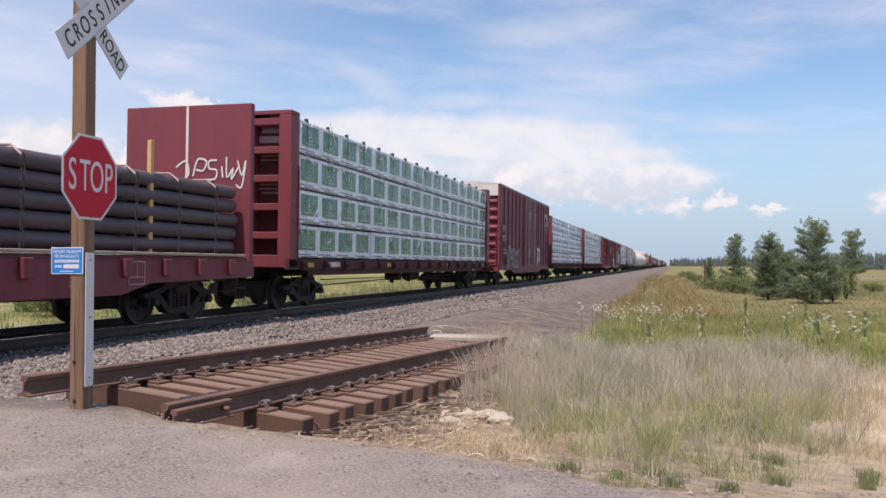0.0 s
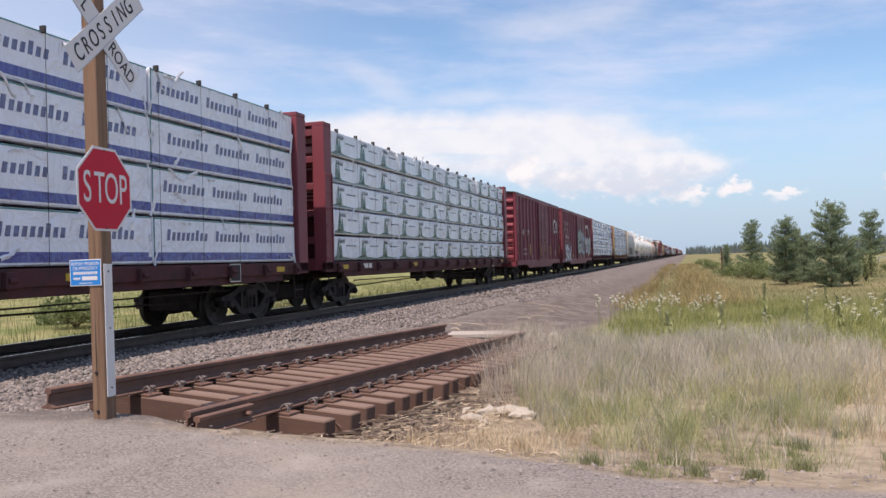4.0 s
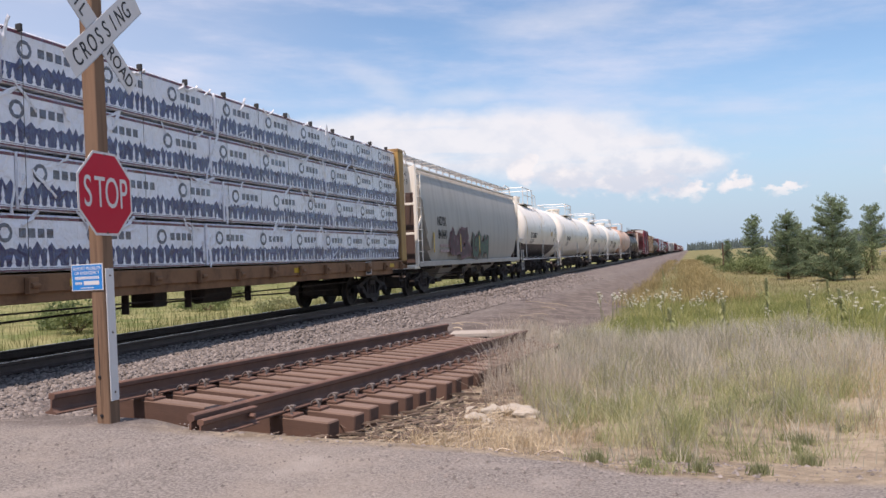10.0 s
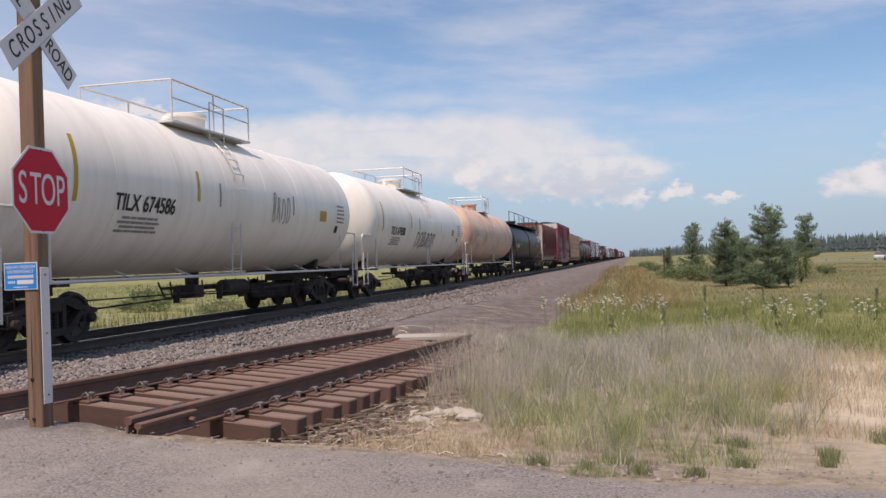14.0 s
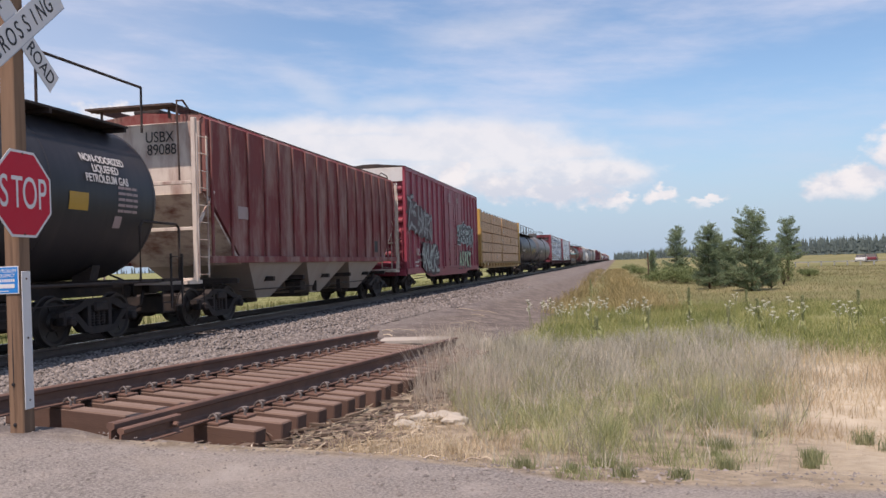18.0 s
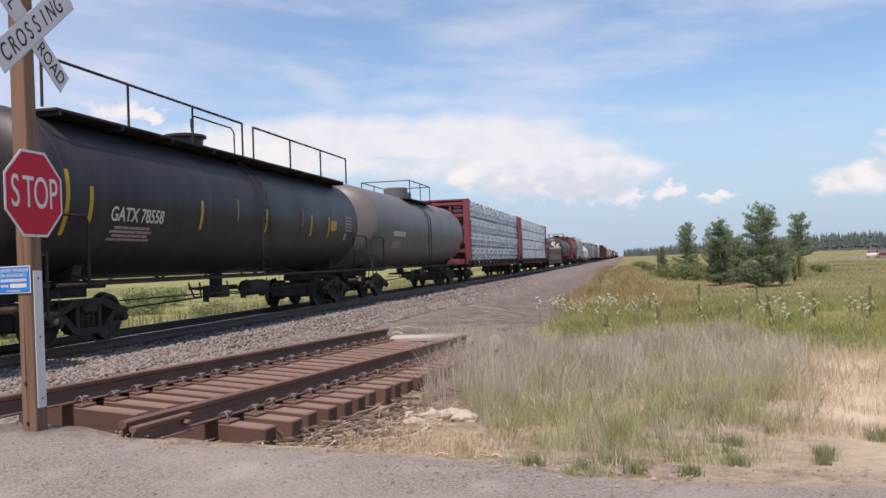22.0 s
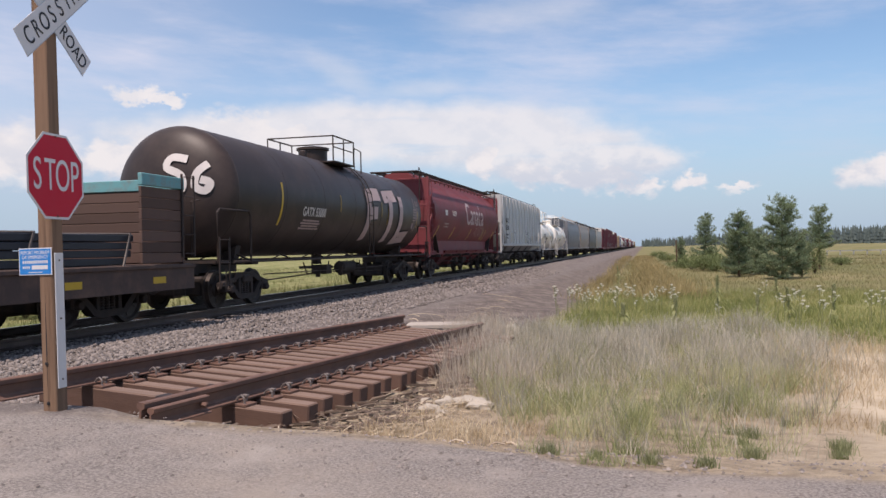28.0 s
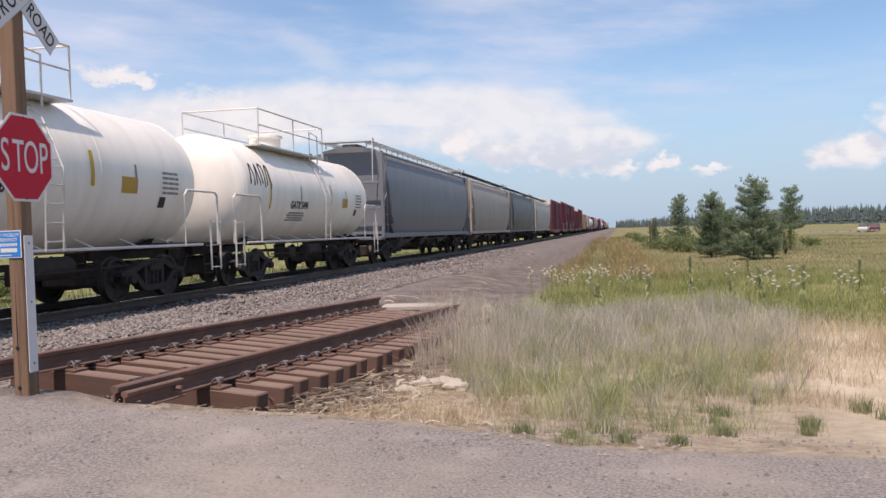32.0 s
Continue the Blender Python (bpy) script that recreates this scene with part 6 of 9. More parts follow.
# ---- boxcar ----
def boxcar(name_label, s0, s1, mat, H=4.72, door=(0.0, 3.2), ribs=14, light_top=False, end_mat=None, seed=1, roof="under", deco=None, door_kind="plug"):
    half = (s1 - s0) / 2
    end_mat = end_mat or mat
    car = thing("boxcar", name_label, "freight car", group="train")
    running_gear(car, half, 1.95)
    ze = H - 0.16
    z0 = 0.98
    body = Geo().box(-W + 0.05, W - 0.05, -half + 0.12, half - 0.12, z0, ze, 0.01)
    part("body", body, mat, car, "riveted steel body shell")
    for s in (-1, 1):
        part("side_sill", Geo().box(s * (W - 0.03) - 0.03, s * (W - 0.03) + 0.03, -half, half, z0 - 0.14, z0 + 0.14, 0.008).prism([(-half * 0.62, z0 - 0.14), (-half * 0.5, z0 - 0.32), (half * 0.5, z0 - 0.32), (half * 0.62, z0 - 0.14)], s * (W - 0.05), s * (W - 0.03), "x"), mat, car)
        part("top_chord", Geo().box(s * (W - 0.03) - 0.035, s * (W - 0.03) + 0.035, -half, half, ze - 0.16, ze, 0.008), mat, car)
    # roof with cross ribs
    rf = Geo().prism([(-W, ze), (W, ze), (W, ze + 0.03), (0.25, H), (-0.25, H), (-W, ze + 0.03)], -half, half, "y")
    for i in range(13):
        y = -half + 0.4 + i * (2 * half - 0.8) / 12
        rf.prism([(-W + 0.02, ze + 0.03), (W - 0.02, ze + 0.03), (0.25, H + 0.045), (-0.25, H + 0.045)], y - 0.04, y + 0.04, "y")
    part("roof", rf, roof, car, "ribbed steel roof")
    # side posts except over the doorway
    d0, d1 = door[0] - door[1] / 2, door[0] + door[1] / 2
    post = shared("side_post_%.2f" % H, lambda: Geo().prism([(-0.075, 0), (-0.045, 0.075), (0.045, 0.075), (0.075, 0)], z0 + 0.1, ze - 0.1, "z", Matrix(((0, 1, 0, 0), (1, 0, 0, 0), (0, 0, 1, 0), (0, 0, 0, 1)))), mat)
    for side in (1, -1):
        for i in range(ribs + 1):
            y = -half + 0.16 + i * (2 * half - 0.32) / ribs
            if d0 - 0.05 < y < d1 + 0.05:
                continue
            part("side_post", post, None, car, at=pose(side * (W - 0.05), y, 0, 0, 0, 0 if side > 0 else 180))
    # door
    dw = door[1] / 2
    dg = Geo().box(0, 0.05, -dw, dw, z0 + 0.14, ze - 0.22, 0.012)
    dr = part("door", dg, mat, car, "sliding steel side door", at=(W - 0.03, door[0], 0))
    fr = Geo()
    for s in (-1, 1):
        fr.box(0.0, 0.085, s * dw - 0.06, s * dw + 0.06, z0 + 0.1, ze - 0.18, 0.01)
    fr.box(0.0, 0.09, -dw - 0.5, dw + 0.5, z0 + 0.04, z0 + 0.13, 0.01).box(0, 0.09, -dw - 0.1, dw + 0.1, ze - 0.24, ze - 0.17, 0.01)
    part("door_frame", fr, mat, dr)
    rb = Geo()
    for i in range(1, 5):
        z = z0 + 0.15 + (ze - z0 - 0.37) * i / 5
        rb.box(0.05, 0.075, -dw + 0.08, dw - 0.08, z - 0.035, z + 0.035, 0.008)
    for i in range(-1, 2):
        rb.box(0.05, 0.07, i * dw * 0.5 - 0.04, i * dw * 0.5 + 0.04, z0 + 0.2, ze - 0.28, 0.006)
    part("door_rib", rb, mat, dr)
    rod = Geo()
    for y in (-dw * 0.62, dw * 0.12):
        rod.tube([(0.10, y, z0 + 0.16), (0.10, y, ze - 0.26)], 0.018, 7)
        for z in (z0 + 0.5, z0 + 1.3, z0 + 2.3):
            rod.box(0.05, 0.12, y - 0.05, y + 0.05, z - 0.04, z + 0.04, 0.008)
    rod.box(0.1, 0.13, -dw * 0.62, dw * 0.12, z0 + 1.18, z0 + 1.24, 0.005)
    part("lock_rod", rod, mat, dr)
    # ends with pressed ribs
    rib = shared("end_rib", lambda: Geo().prism([(0.0, -0.13), (-0.05, -0.115), (-0.10, -0.06), (-0.11, 0), (-0.10, 0.06), (-0.05, 0.115), (0, 0.13)], -W + 0.16, W - 0.16, "x"), end_mat, True)
    nrib = 9 if H > 5 else 8
    for s in (-1, 1):
        for i in range(nrib):
            z = z0 + 0.28 + i * (ze - z0 - 0.75) / (nrib - 1)
            part("end_rib", rib, None, car, at=pose(0, s * (half - 0.12), z, 0, 0, 0 if s < 0 else 180))
        for x in (-1, 1):
            part("corner_post", Geo().box(x * (W - 0.06) - 0.06, x * (W - 0.06) + 0.06, s * (half - 0.06) - 0.06, s * (half - 0.06) + 0.06, z0 - 0.1, ze, 0.012), mat, car)
        part("end_sill", Geo().box(-W + 0.05, W - 0.05, s * (half - 0.05) - 0.1, s * (half - 0.05) + 0.1, z0 - 0.2, z0 + 0.05, 0.01), mat, car)
        part("end_platform", Geo().box(-W + 0.3, W - 0.3, s * (half + 0.16) - 0.14, s * (half + 0.16) + 0.14, z0 + 0.02, z0 + 0.06), "under", car)
        ladder(car, end_mat, 1.75, pose(s * 0.0 + 1.15, s * (half + 0.03), z0 + 0.1, 0, 0, -90 if s < 0 else 90))
    if light_top:
        part("white_end_panel", Geo().box(-W + 0.1, W - 0.1, -half - 0.005, -half + 0.15, ze - 0.62, ze - 0.02, 0.01), "galv", car, "bare pale steel at the top of the end")
    part("brake_wheel", Geo().lathe([(-0.015, 0.26), (0.015, 0.26)], "y", 20, pose(-0.6, -half - 0.16, 2.1)).box(-0.8, -0.4, -half - 0.13, -half, 1.7, 2.2, 0.02), end_mat, car)
    ladder(car, mat, 1.5, pose(W + 0.035, -half + 0.45, z0 + 0.1))
    ladder(car, mat, 1.5, pose(W + 0.035, half - 0.45, z0 + 0.1))
    mark_bars(car, -half + 2.3, z0 + 0.72, [(0.9, 0.10, 0.16), (0.9, 0.10, 0.1)], "bar_faded", W + 0.012, seed=seed)
    mark_bars(car, -half + 4.4, z0 + 0.35, [(0.7, 0.04, 0.05), (0.6, 0.04, 0.05)], "bar_faded", W + 0.004, seed=seed + 3)
    part("data_frame", Geo().box(0, 0.004, -0.16, 0.16, 0.18, 0.2).box(0, 0.004, -0.16, 0.16, -0.2, -0.18).box(0, 0.004, -0.16, -0.145, -0.2, 0.2).box(0, 0.004, 0.145, 0.16, -0.2, 0.2).box(0, 0.004, -0.08, 0.08, -0.05, 0.12), "bar_faded", car, at=(W - 0.03, -half + 4.15, z0 + 1.25))
    if deco:
        deco(car, half, z0, ze)
    return car, half


# ---- covered hoppers ----
CYL = (1.6, 2.85)   # radius and centre height of the round-bodied hopper


def hopper_outline(curved, zt, cyl=False):
    """Half cross-section (x, z) from the lower side to the roof's middle."""
    if cyl:
        pts = [(CYL[0] * math.cos(radians(a)), CYL[1] + CYL[0] * math.sin(radians(a))) for a in range(-48, 61, 9)]
        pts = [(1.10, 1.12)] + pts
    elif curved:
        pts = [(W - 0.18, 1.12), (W - 0.05, 1.6), (W, 2.2), (W + 0.01, 2.7), (W - 0.03, 3.2), (W - 0.13, zt - 0.75), (W - 0.32, zt - 0.35), (W - 0.5, zt - 0.2)]
    else:
        pts = [(W - 0.1, 1.45), (W - 0.1, zt - 0.24), (W - 0.2, zt - 0.16)]
    return pts + [(0.5, zt - 0.08), (0, zt - 0.04)]


def hopper(name_label, s0, s1, mat, curved=True, zt=4.55, bays=3, ribs=14, rib_mat=None, end_mat=None, board="under", seed=1, bay_mat=None, deco=None, pivot=1.85, flush=False, cyl=False):
    half = (s1 - s0) / 2
    end_mat, rib_mat, bay_mat = end_mat or mat, rib_mat or mat, bay_mat or mat
    car = thing("covered_hopper", name_label, "freight car", group="train")
    running_gear(car, half, pivot, sill=True)
    out = hopper_outline(curved, zt, cyl)
    inset = 1.5 if not curved else 1.15
    ring = out + [(-x, z) for x, z in out[::-1][1:]]
    # body: side shell over the full upper length, end slope sheets drawn in towards the trucks
    g = Geo()
    zlow = ring[0][1]

    def section(y, frac):
        """One cross-section; frac draws its lower part up to follow the end slope."""
        return [(x, y, max(z, zlow + (zt - 0.9 - zlow) * frac)) for x, z in ring]
    secs = [section(-half + 0.55, 0.62), section(-half + inset + 0.75, 0.0), section(half - inset - 0.75, 0.0), section(half - 0.55, 0.62)]
    if curved:
        ease = ((0.5, 0.80), (0.7, 0.56), (1.0, 0.34), (1.4, 0.16), (1.9, 0.0))
        secs = [section(-half + a, b) for a, b in ease] + [section(half - a, b) for a, b in ease[::-1]]
    k = len(ring)
    v = [p for s in secs for p in s]
    f = []
    for j in range(len(secs) - 1):
        for i in range(k):
            a, b = j * k + i, j * k + (i + 1) % k
            f.append((a, b, b + k, a + k))
    f += [tuple(range(k))[::-1], tuple(range((len(secs) - 1) * k, len(secs) * k))]
    g.add(v, f)
    part("body", g, mat, car, "smooth curved steel body" if curved else "flat-sided steel body", smooth=curved)
    for s in (-1, 1):
        if curved:
            sx = W - (0.42 if cyl else 0.1)
            part("side_sill", Geo().box(s * sx - 0.07, s * sx + 0.07, -half + 0.1, half - 0.1, 1.02, 1.2, 0.01), mat, car)
        part("roof_edge", Geo().tube([(s * (W - 0.2), -half + 0.5, zt - (0.36 if curved else 0.2)), (s * (W - 0.2), half - 0.5, zt - (0.36 if curved else 0.2))], 0.05, 8), "galv" if mat == "grey" else mat, car)
    if not curved:
        rib = shared("hopper_rib_%.2f" % zt, lambda: Geo().box(0, 0.055, -0.04, 0.04, 1.5, zt - 0.26, 0.012), rib_mat)
        for side in (1, -1):
            for i in range(ribs + 1):
                y = -half + 0.75 + i * (2 * half - 1.5) / ribs
                part("side_rib", rib, None, car, at=pose(side * (W - 0.1), y, 0, 0, 0, 0 if side > 0 else 180))
            part("lower_chord", Geo().box(side * (W - 0.06) - 0.06, side * (W - 0.06) + 0.06, -half + 0.6, half - 0.6, 1.40, 1.56, 0.01), mat, car)
    # discharge bays
    room = 2 * (half - pivot - (0.7 if flush else 1.6))
    for i in range(bays):
        c = -room / 2 + (i + 0.5) * room / bays
        w = room / bays * (0.5 if flush else 0.48)
        bay = Geo()
        v = [(x * (W - 0.11 if flush else 1.35), c + y * w, 1.5 if not curved else 1.2) for x in (-1, 1) for y in (-1, 1)] + [(x * (0.95 if flush else 0.5), c + y * (0.42 if flush else 0.28), 0.48) for x in (-1, 1) for y in (-1, 1)]
        bay.add(v, [(0, 1, 5, 4), (1, 3, 7, 5), (3, 2, 6, 7), (2, 0, 4, 6), (0, 2, 3, 1), (4, 5, 7, 6)])
        b = part("hopper_bay", bay, bay_mat, car, "tapered discharge bay")
        part("outlet_gate", Geo().box(-0.62, 0.62, c - 0.34, c + 0.34, 0.36, 0.5, 0.015), "under", b)
    # end frames: platform, posts, ladder and cross rails
    for s in (-1, 1):
        y = s * (half - 0.08)
        fr = Geo()
        for x in (-W + 0.12, W - 0.12):
            fr.box(x - 0.05, x + 0.05, y - 0.05, y + 0.05, 1.0, zt - 0.3, 0.008)
            fr.tube([(x, y, 2.1), (x, s * (half - 0.9), 3.0)], 0.04, 6)
        for z in (1.05, 2.15, 3.15):
            fr.box(-W + 0.12, W - 0.12, y - 0.03, y + 0.03, z - 0.04, z + 0.04, 0.008)
        fr.box(-W + 0.1, W - 0.1, y - 0.35, y + 0.2, 0.96, 1.04)
        part("end_frame", fr, end_mat, car, "open end frame with posts and cross rails")
        # on curved cars the dark colour stands for shadow in the open end, and rust
        part("slope_sheet", Geo().prism([(s * (half - 0.44), zt - 1.9), (s * (half - 0.50), zt - 1.9), (s * (half - 2.25), 1.40), (s * (half - 2.19), 1.36)], -W + 0.13, W - 0.13, "x") if not curved else Geo().prism([(s * (half - 0.5), zt - 1.0), (s * (half - 0.56), zt - 1.0), (s * (half - inset - 1.26), 1.12), (s * (half - inset - 1.2), 1.1)], -W + 0.25, W - 0.25, "x"), "under" if curved else end_mat, car)
        if curved:
            part("end_sheet", Geo().box(-W + 0.28, W - 0.28, s * (half - 0.46) - 0.02, s * (half - 0.46) + 0.02, 1.16, zt - 1.2, 0.008), "brown_end" if end_mat == "white_tank" else end_mat, car, "flat sheet closing the end")
        ladder(car, end_mat, 3.1, pose(W - 0.06, s * (half - 0.3), 1.1))
        ladder(car, end_mat, 3.1, pose(0.95 * s, s * (half - 0.0), 1.1, 0, 0, -90 if s < 0 else 90))
        part("end_panel", Geo().box(-W + 0.2, W - 0.2, s * (half - 0.5) - 0.03, s * (half - 0.5) + 0.03, zt - (1.2 if curved else 1.92), zt - 0.3, 0.01), end_mat, car)
    # roof walk and hatches
    for i in range(int(2 * half / 1.6)):
        y = -half + 1.2 + i * 1.6
        if y < half - 1:
            part("roof_hatch", shared("roof_hatch_%.2f" % zt, lambda: Geo().box(-0.32, 0.32, -0.62, 0.62, zt - 0.06, zt + 0.05, 0.03), "under"), None, car, at=(0, y, 0))
    up = zt - (0.16 if cyl else 0.03) if curved else zt - 0.12
    for s in (-1, 1):
        wk = Geo()
        for j in range(5):
            x = s * (0.62 + 0.1 * j)
            wk.box(x - 0.012, x + 0.012, -half + 0.1, half - 0.1, up + 0.10, up + 0.135)
        for i in range(int(2 * half / 0.9) + 1):
            y = -half + 0.15 + i * 0.9
            wk.box(s * 0.82 - 0.26, s * 0.82 + 0.26, y - 0.02, y + 0.02, up + 0.08, up + 0.11)
            wk.box(s * 0.82 - 0.02, s * 0.82 + 0.02, y - 0.02, y + 0.02, up - 0.15, up + 0.1)
        part("running_board", wk, board, car, "steel grating running board")
        part("end_walk", Geo().box(-1.05, 1.05, s * (half - 0.1) - 0.22, s * (half - 0.1) + 0.22, up + 0.09, up + 0.13), board, car)
        part("grab_loop", Geo().tube([(1.05, s * (half - 0.12), 3.2), (1.1, s * (half + 0.02), zt - 0.2), (1.06, s * (half - 0.05), up + 0.2), (0.95, s * (half - 0.5), up + 0.3), (0.93, s * (half - 0.9), up + 0.1)], 0.022, 7), board, car)
    if deco:
        deco(car, half, zt)
    return car, half


# ---- tank cars ----
def tank_car(name_label, s0, s1, mat, R=1.5, zc=2.62, low_mat=None, dome="platform", rail_mat="galv", seed=1, deco=None, walkway=False, seams=7, pivot=1.75, top=(0.0, -1.15, 1.15), climb=0.0, rail_end=0.95, rail_h=0.78):
    half = (s1 - s0) / 2
    car = thing("tank_car", name_label, "freight car", group="train")
    running_gear(car, half + 0.25, pivot + 0.25, sill=False)
    for s in (-1, 1):
        part("stub_sill", Geo().box(-0.28, 0.28, min(s * (half + 0.1), s * (half - pivot - 1.0)), max(s * (half + 0.1), s * (half - pivot - 1.0)), 0.80, 1.04, 0.01), "under", car)
    d = 0.42 * R
    prof = [(-half + 0.02 + d * (1 - math.cos(t)), max(0.03, R * math.sin(t))) for t in [math.pi / 2 * i / 9 for i in range(10)]]
    prof[-1] = (prof[-1][0], R)
    prof = prof + [(-s, r) for s, r in prof[::-1]]
    part("tank", Geo().lathe(prof, "y", 48, pose(0, 0, zc)), mat, car, "long welded cylindrical tank with domed ends", smooth=True)
    if low_mat:
        v, f = [], []
        lp = [(s, r + 0.004) for s, r in prof]
        n = 21
        for s, r in lp:
            for i in range(n):
                a = math.radians(211 + 118 * i / (n - 1))
                v.append((r * math.cos(a), s, zc + r * math.sin(a)))
        for j in range(len(lp) - 1):
            for i in range(n - 1):
                f.append((j * n + i, j * n + i + 1, (j + 1) * n + i + 1, (j + 1) * n + i))
        part("lower_shell_band", Geo().add(v, f), low_mat, car, "black-painted lower shell", smooth=True)
    for i in range(seams):
        y = -half + 0.02 + d + (2 * half - 0.04 - 2 * d) * i / (seams - 1)
        part("weld_seam", shared("weld_seam_%.2f" % R, lambda: Geo().lathe([(-0.02, R - 0.01), (-0.012, R + 0.004), (0.012, R + 0.004), (0.02, R - 0.01)], "y", 48), mat, True), None, car, at=(0, y, zc))
    # saddles, sills, side rails
    for s in (-1, 1):
        y = s * (half - pivot + 0.1)
        sd = Geo().box(-1.35, 1.35, y - 0.16, y + 0.16, 0.98, 1.12, 0.01)
        for x in (-1, 1):
            sd.prism([(x * 0.5, 1.1), (x * 0.85, 1.1), (x * 0.92, zc - R * 0.82), (x * 0.75, zc - R * 0.88), (x * 0.5, zc - R * 0.94)], y - 0.12, y + 0.12, "y")
        part("saddle", sd, "under", car, "saddle plates carrying the tank")
        pl = Geo().box(-W + 0.1, W - 0.1, s * (half + 0.05) - 0.32, s * (half + 0.05) + 0.32, 1.04, 1.1)
        part("end_platform", pl, "under", car)
        for x in (-1, 1):
            a, b = s * (half + 0.3), s * (half - 1.15)
            part("handrail", Geo().tube([(x * (W - 0.08), a, 1.05), (x * (W - 0.08), a, 2.12), (x * (W - 0.08), a - s * 0.1, 2.2), (x * (W - 0.05), b + s * 0.1, 2.2), (x * (W - 0.05), b, 2.1), (x * (W - 0.05), b, 1.05)], 0.026, 7), rail_mat, car)
        ladder(car, rail_mat, 1.1, pose(W - 0.03, s * (half + 0.1), 0.5))
    for x in (-1, 1):
        sr = Geo().tube([(x * (W - 0.08), -half + 0.4, 1.06), (x * (W - 0.08), half - 0.4, 1.06)], 0.03, 7)
        for k in range(7):
            y = -half + 1.4 + k * (2 * half - 2.8) / 6
            sr.tube([(x * (W - 0.1), y, 1.04), (x * 1.0, y, 1.22)], 0.02, 6)
        part("side_rail", sr, rail_mat if mat != "black_tank" else "under", car)
    bottom = Geo().lathe([(-0.32, 0.12), (-0.3, 0.16), (0, 0.16)], "z", 12, pose(0, 0.3, zc - R + 0.02)).box(-0.5, 0.5, 0.1, 0.5, 0.72, 0.8).box(-0.03, 0.03, -1.0, 1.4, 0.76, 0.82)
    for y in (-2.0, -0.7, 0.9, 2.1):
        bottom.tube([(0.55, y, 0.95), (0.6, y + 0.15, 0.62), (0.75, y + 0.2, 0.62), (0.8, y + 0.05, 0.95)], 0.02, 6)
    part("bottom_outlet", bottom, "under", car)
    zt = zc + R
    dy, p0, p1 = top
    if dome == "platform":
        part("manway", Geo().lathe([(zt - 0.12, 0.46), (zt + 0.30, 0.46), (zt + 0.32, 0.52), (zt + 0.39, 0.52), (zt + 0.43, 0.34)], "z", 24, pose(0, dy, 0)), mat, car, "round manway with a bolted cover", smooth=True)
        for s in (-1, 1):
            part("platform", Geo().box(s * 0.85 - 0.28, s * 0.85 + 0.28, p0, p1, zt - 0.18, zt - 0.14), rail_mat, car, "grated platform beside the manway")
            for y in (p0, (p0 + p1) / 2, p1):
                part("rail_post", Geo().tube([(s * 1.08, y, zt - 0.16), (s * 1.08, y, zt + rail_h)], 0.022, 6), rail_mat, car)
            part("safety_rail", Geo().tube([(s * 1.08, p0, zt + rail_h), (s * 1.08, p1, zt + rail_h)], 0.024, 6), rail_mat, car, "tubular safety railing")
            part("safety_rail", Geo().tube([(s * 1.08, p0, zt + rail_h * 0.46), (s * 1.08, p1, zt + rail_h * 0.46)], 0.018, 6), rail_mat, car)
        for y in (p0, p1):
            part("safety_rail", Geo().tube([(-1.08, y, zt + rail_h), (1.08, y, zt + rail_h)], 0.022, 6), rail_mat, car)
        part("grab_loop", Geo().tube([(1.1, climb - 0.3, zt - 0.3), (1.1, climb - 0.3, zt + rail_h * 0.7), (1.1, climb + 0.35, zt + rail_h * 0.62), (1.1, climb + 0.35, zt - 0.35)], 0.022, 6), rail_mat, car)
        for y in (dy - 0.8, dy + 0.75):
            part("valve", Geo().lathe([(zt - 0.1, 0.12), (zt + 0.2, 0.12), (zt + 0.24, 0.08)], "z", 12, pose(0, y, 0)), mat, car)
    if dome == "drum":
        part("protective_housing", Geo().lathe([(zt - 0.15, 0.55), (zt + 0.42, 0.55), (zt + 0.46, 0.5)], "z", 24), mat, car, smooth=True)
        part("protective_housing", Geo().lathe([(zt - 0.15, 0.42), (zt + 0.3, 0.42), (zt + 0.33, 0.38)], "z", 24, pose(0, 1.15, 0)), mat, car, smooth=True)
        pf = Geo().box(-1.1, 1.1, -1.9, 2.6, zt - 0.2, zt - 0.16)
        part("platform", pf, rail_mat, car, "grated platform round the housings")
        rl = Geo()
        for s in (-1, 1):
            for y in (-1.6, 0.25, 2.1):
                rl.tube([(s * 1.1, y, zt - 0.18), (s * 1.1, y, zt + 0.62)], 0.022, 6)
            rl.tube([(s * 1.1, -1.6, zt + 0.62), (s * 1.1, 2.1, zt + 0.62)], 0.022, 6)
        for y in (-1.6, 2.1):
            rl.tube([(-1.1, y, zt + 0.62), (1.1, y, zt + 0.62)], 0.022, 6)
        part("safety_rail", rl, rail_mat, car, "tubular safety railing")
    if walkway:
        wk = Geo()
        for x in (0.55, 0.95):
            wk.box(x - 0.2, x + 0.2, -half + 0.9, half - 0.9, zt - 0.12, zt - 0.08)
        wk.box(-0.95, -0.55, -half + 0.9, half - 0.9, zt - 0.12, zt - 0.08)
        for i in range(9):
            y = -half + 1.0 + i * (2 * half - 2.0) / 8
            wk.box(-0.95, 1.15, y - 0.03, y + 0.03, zt - 0.2, zt - 0.12)
        part("top_walkway", wk, rail_mat, car, "walkway along the top of the tank")
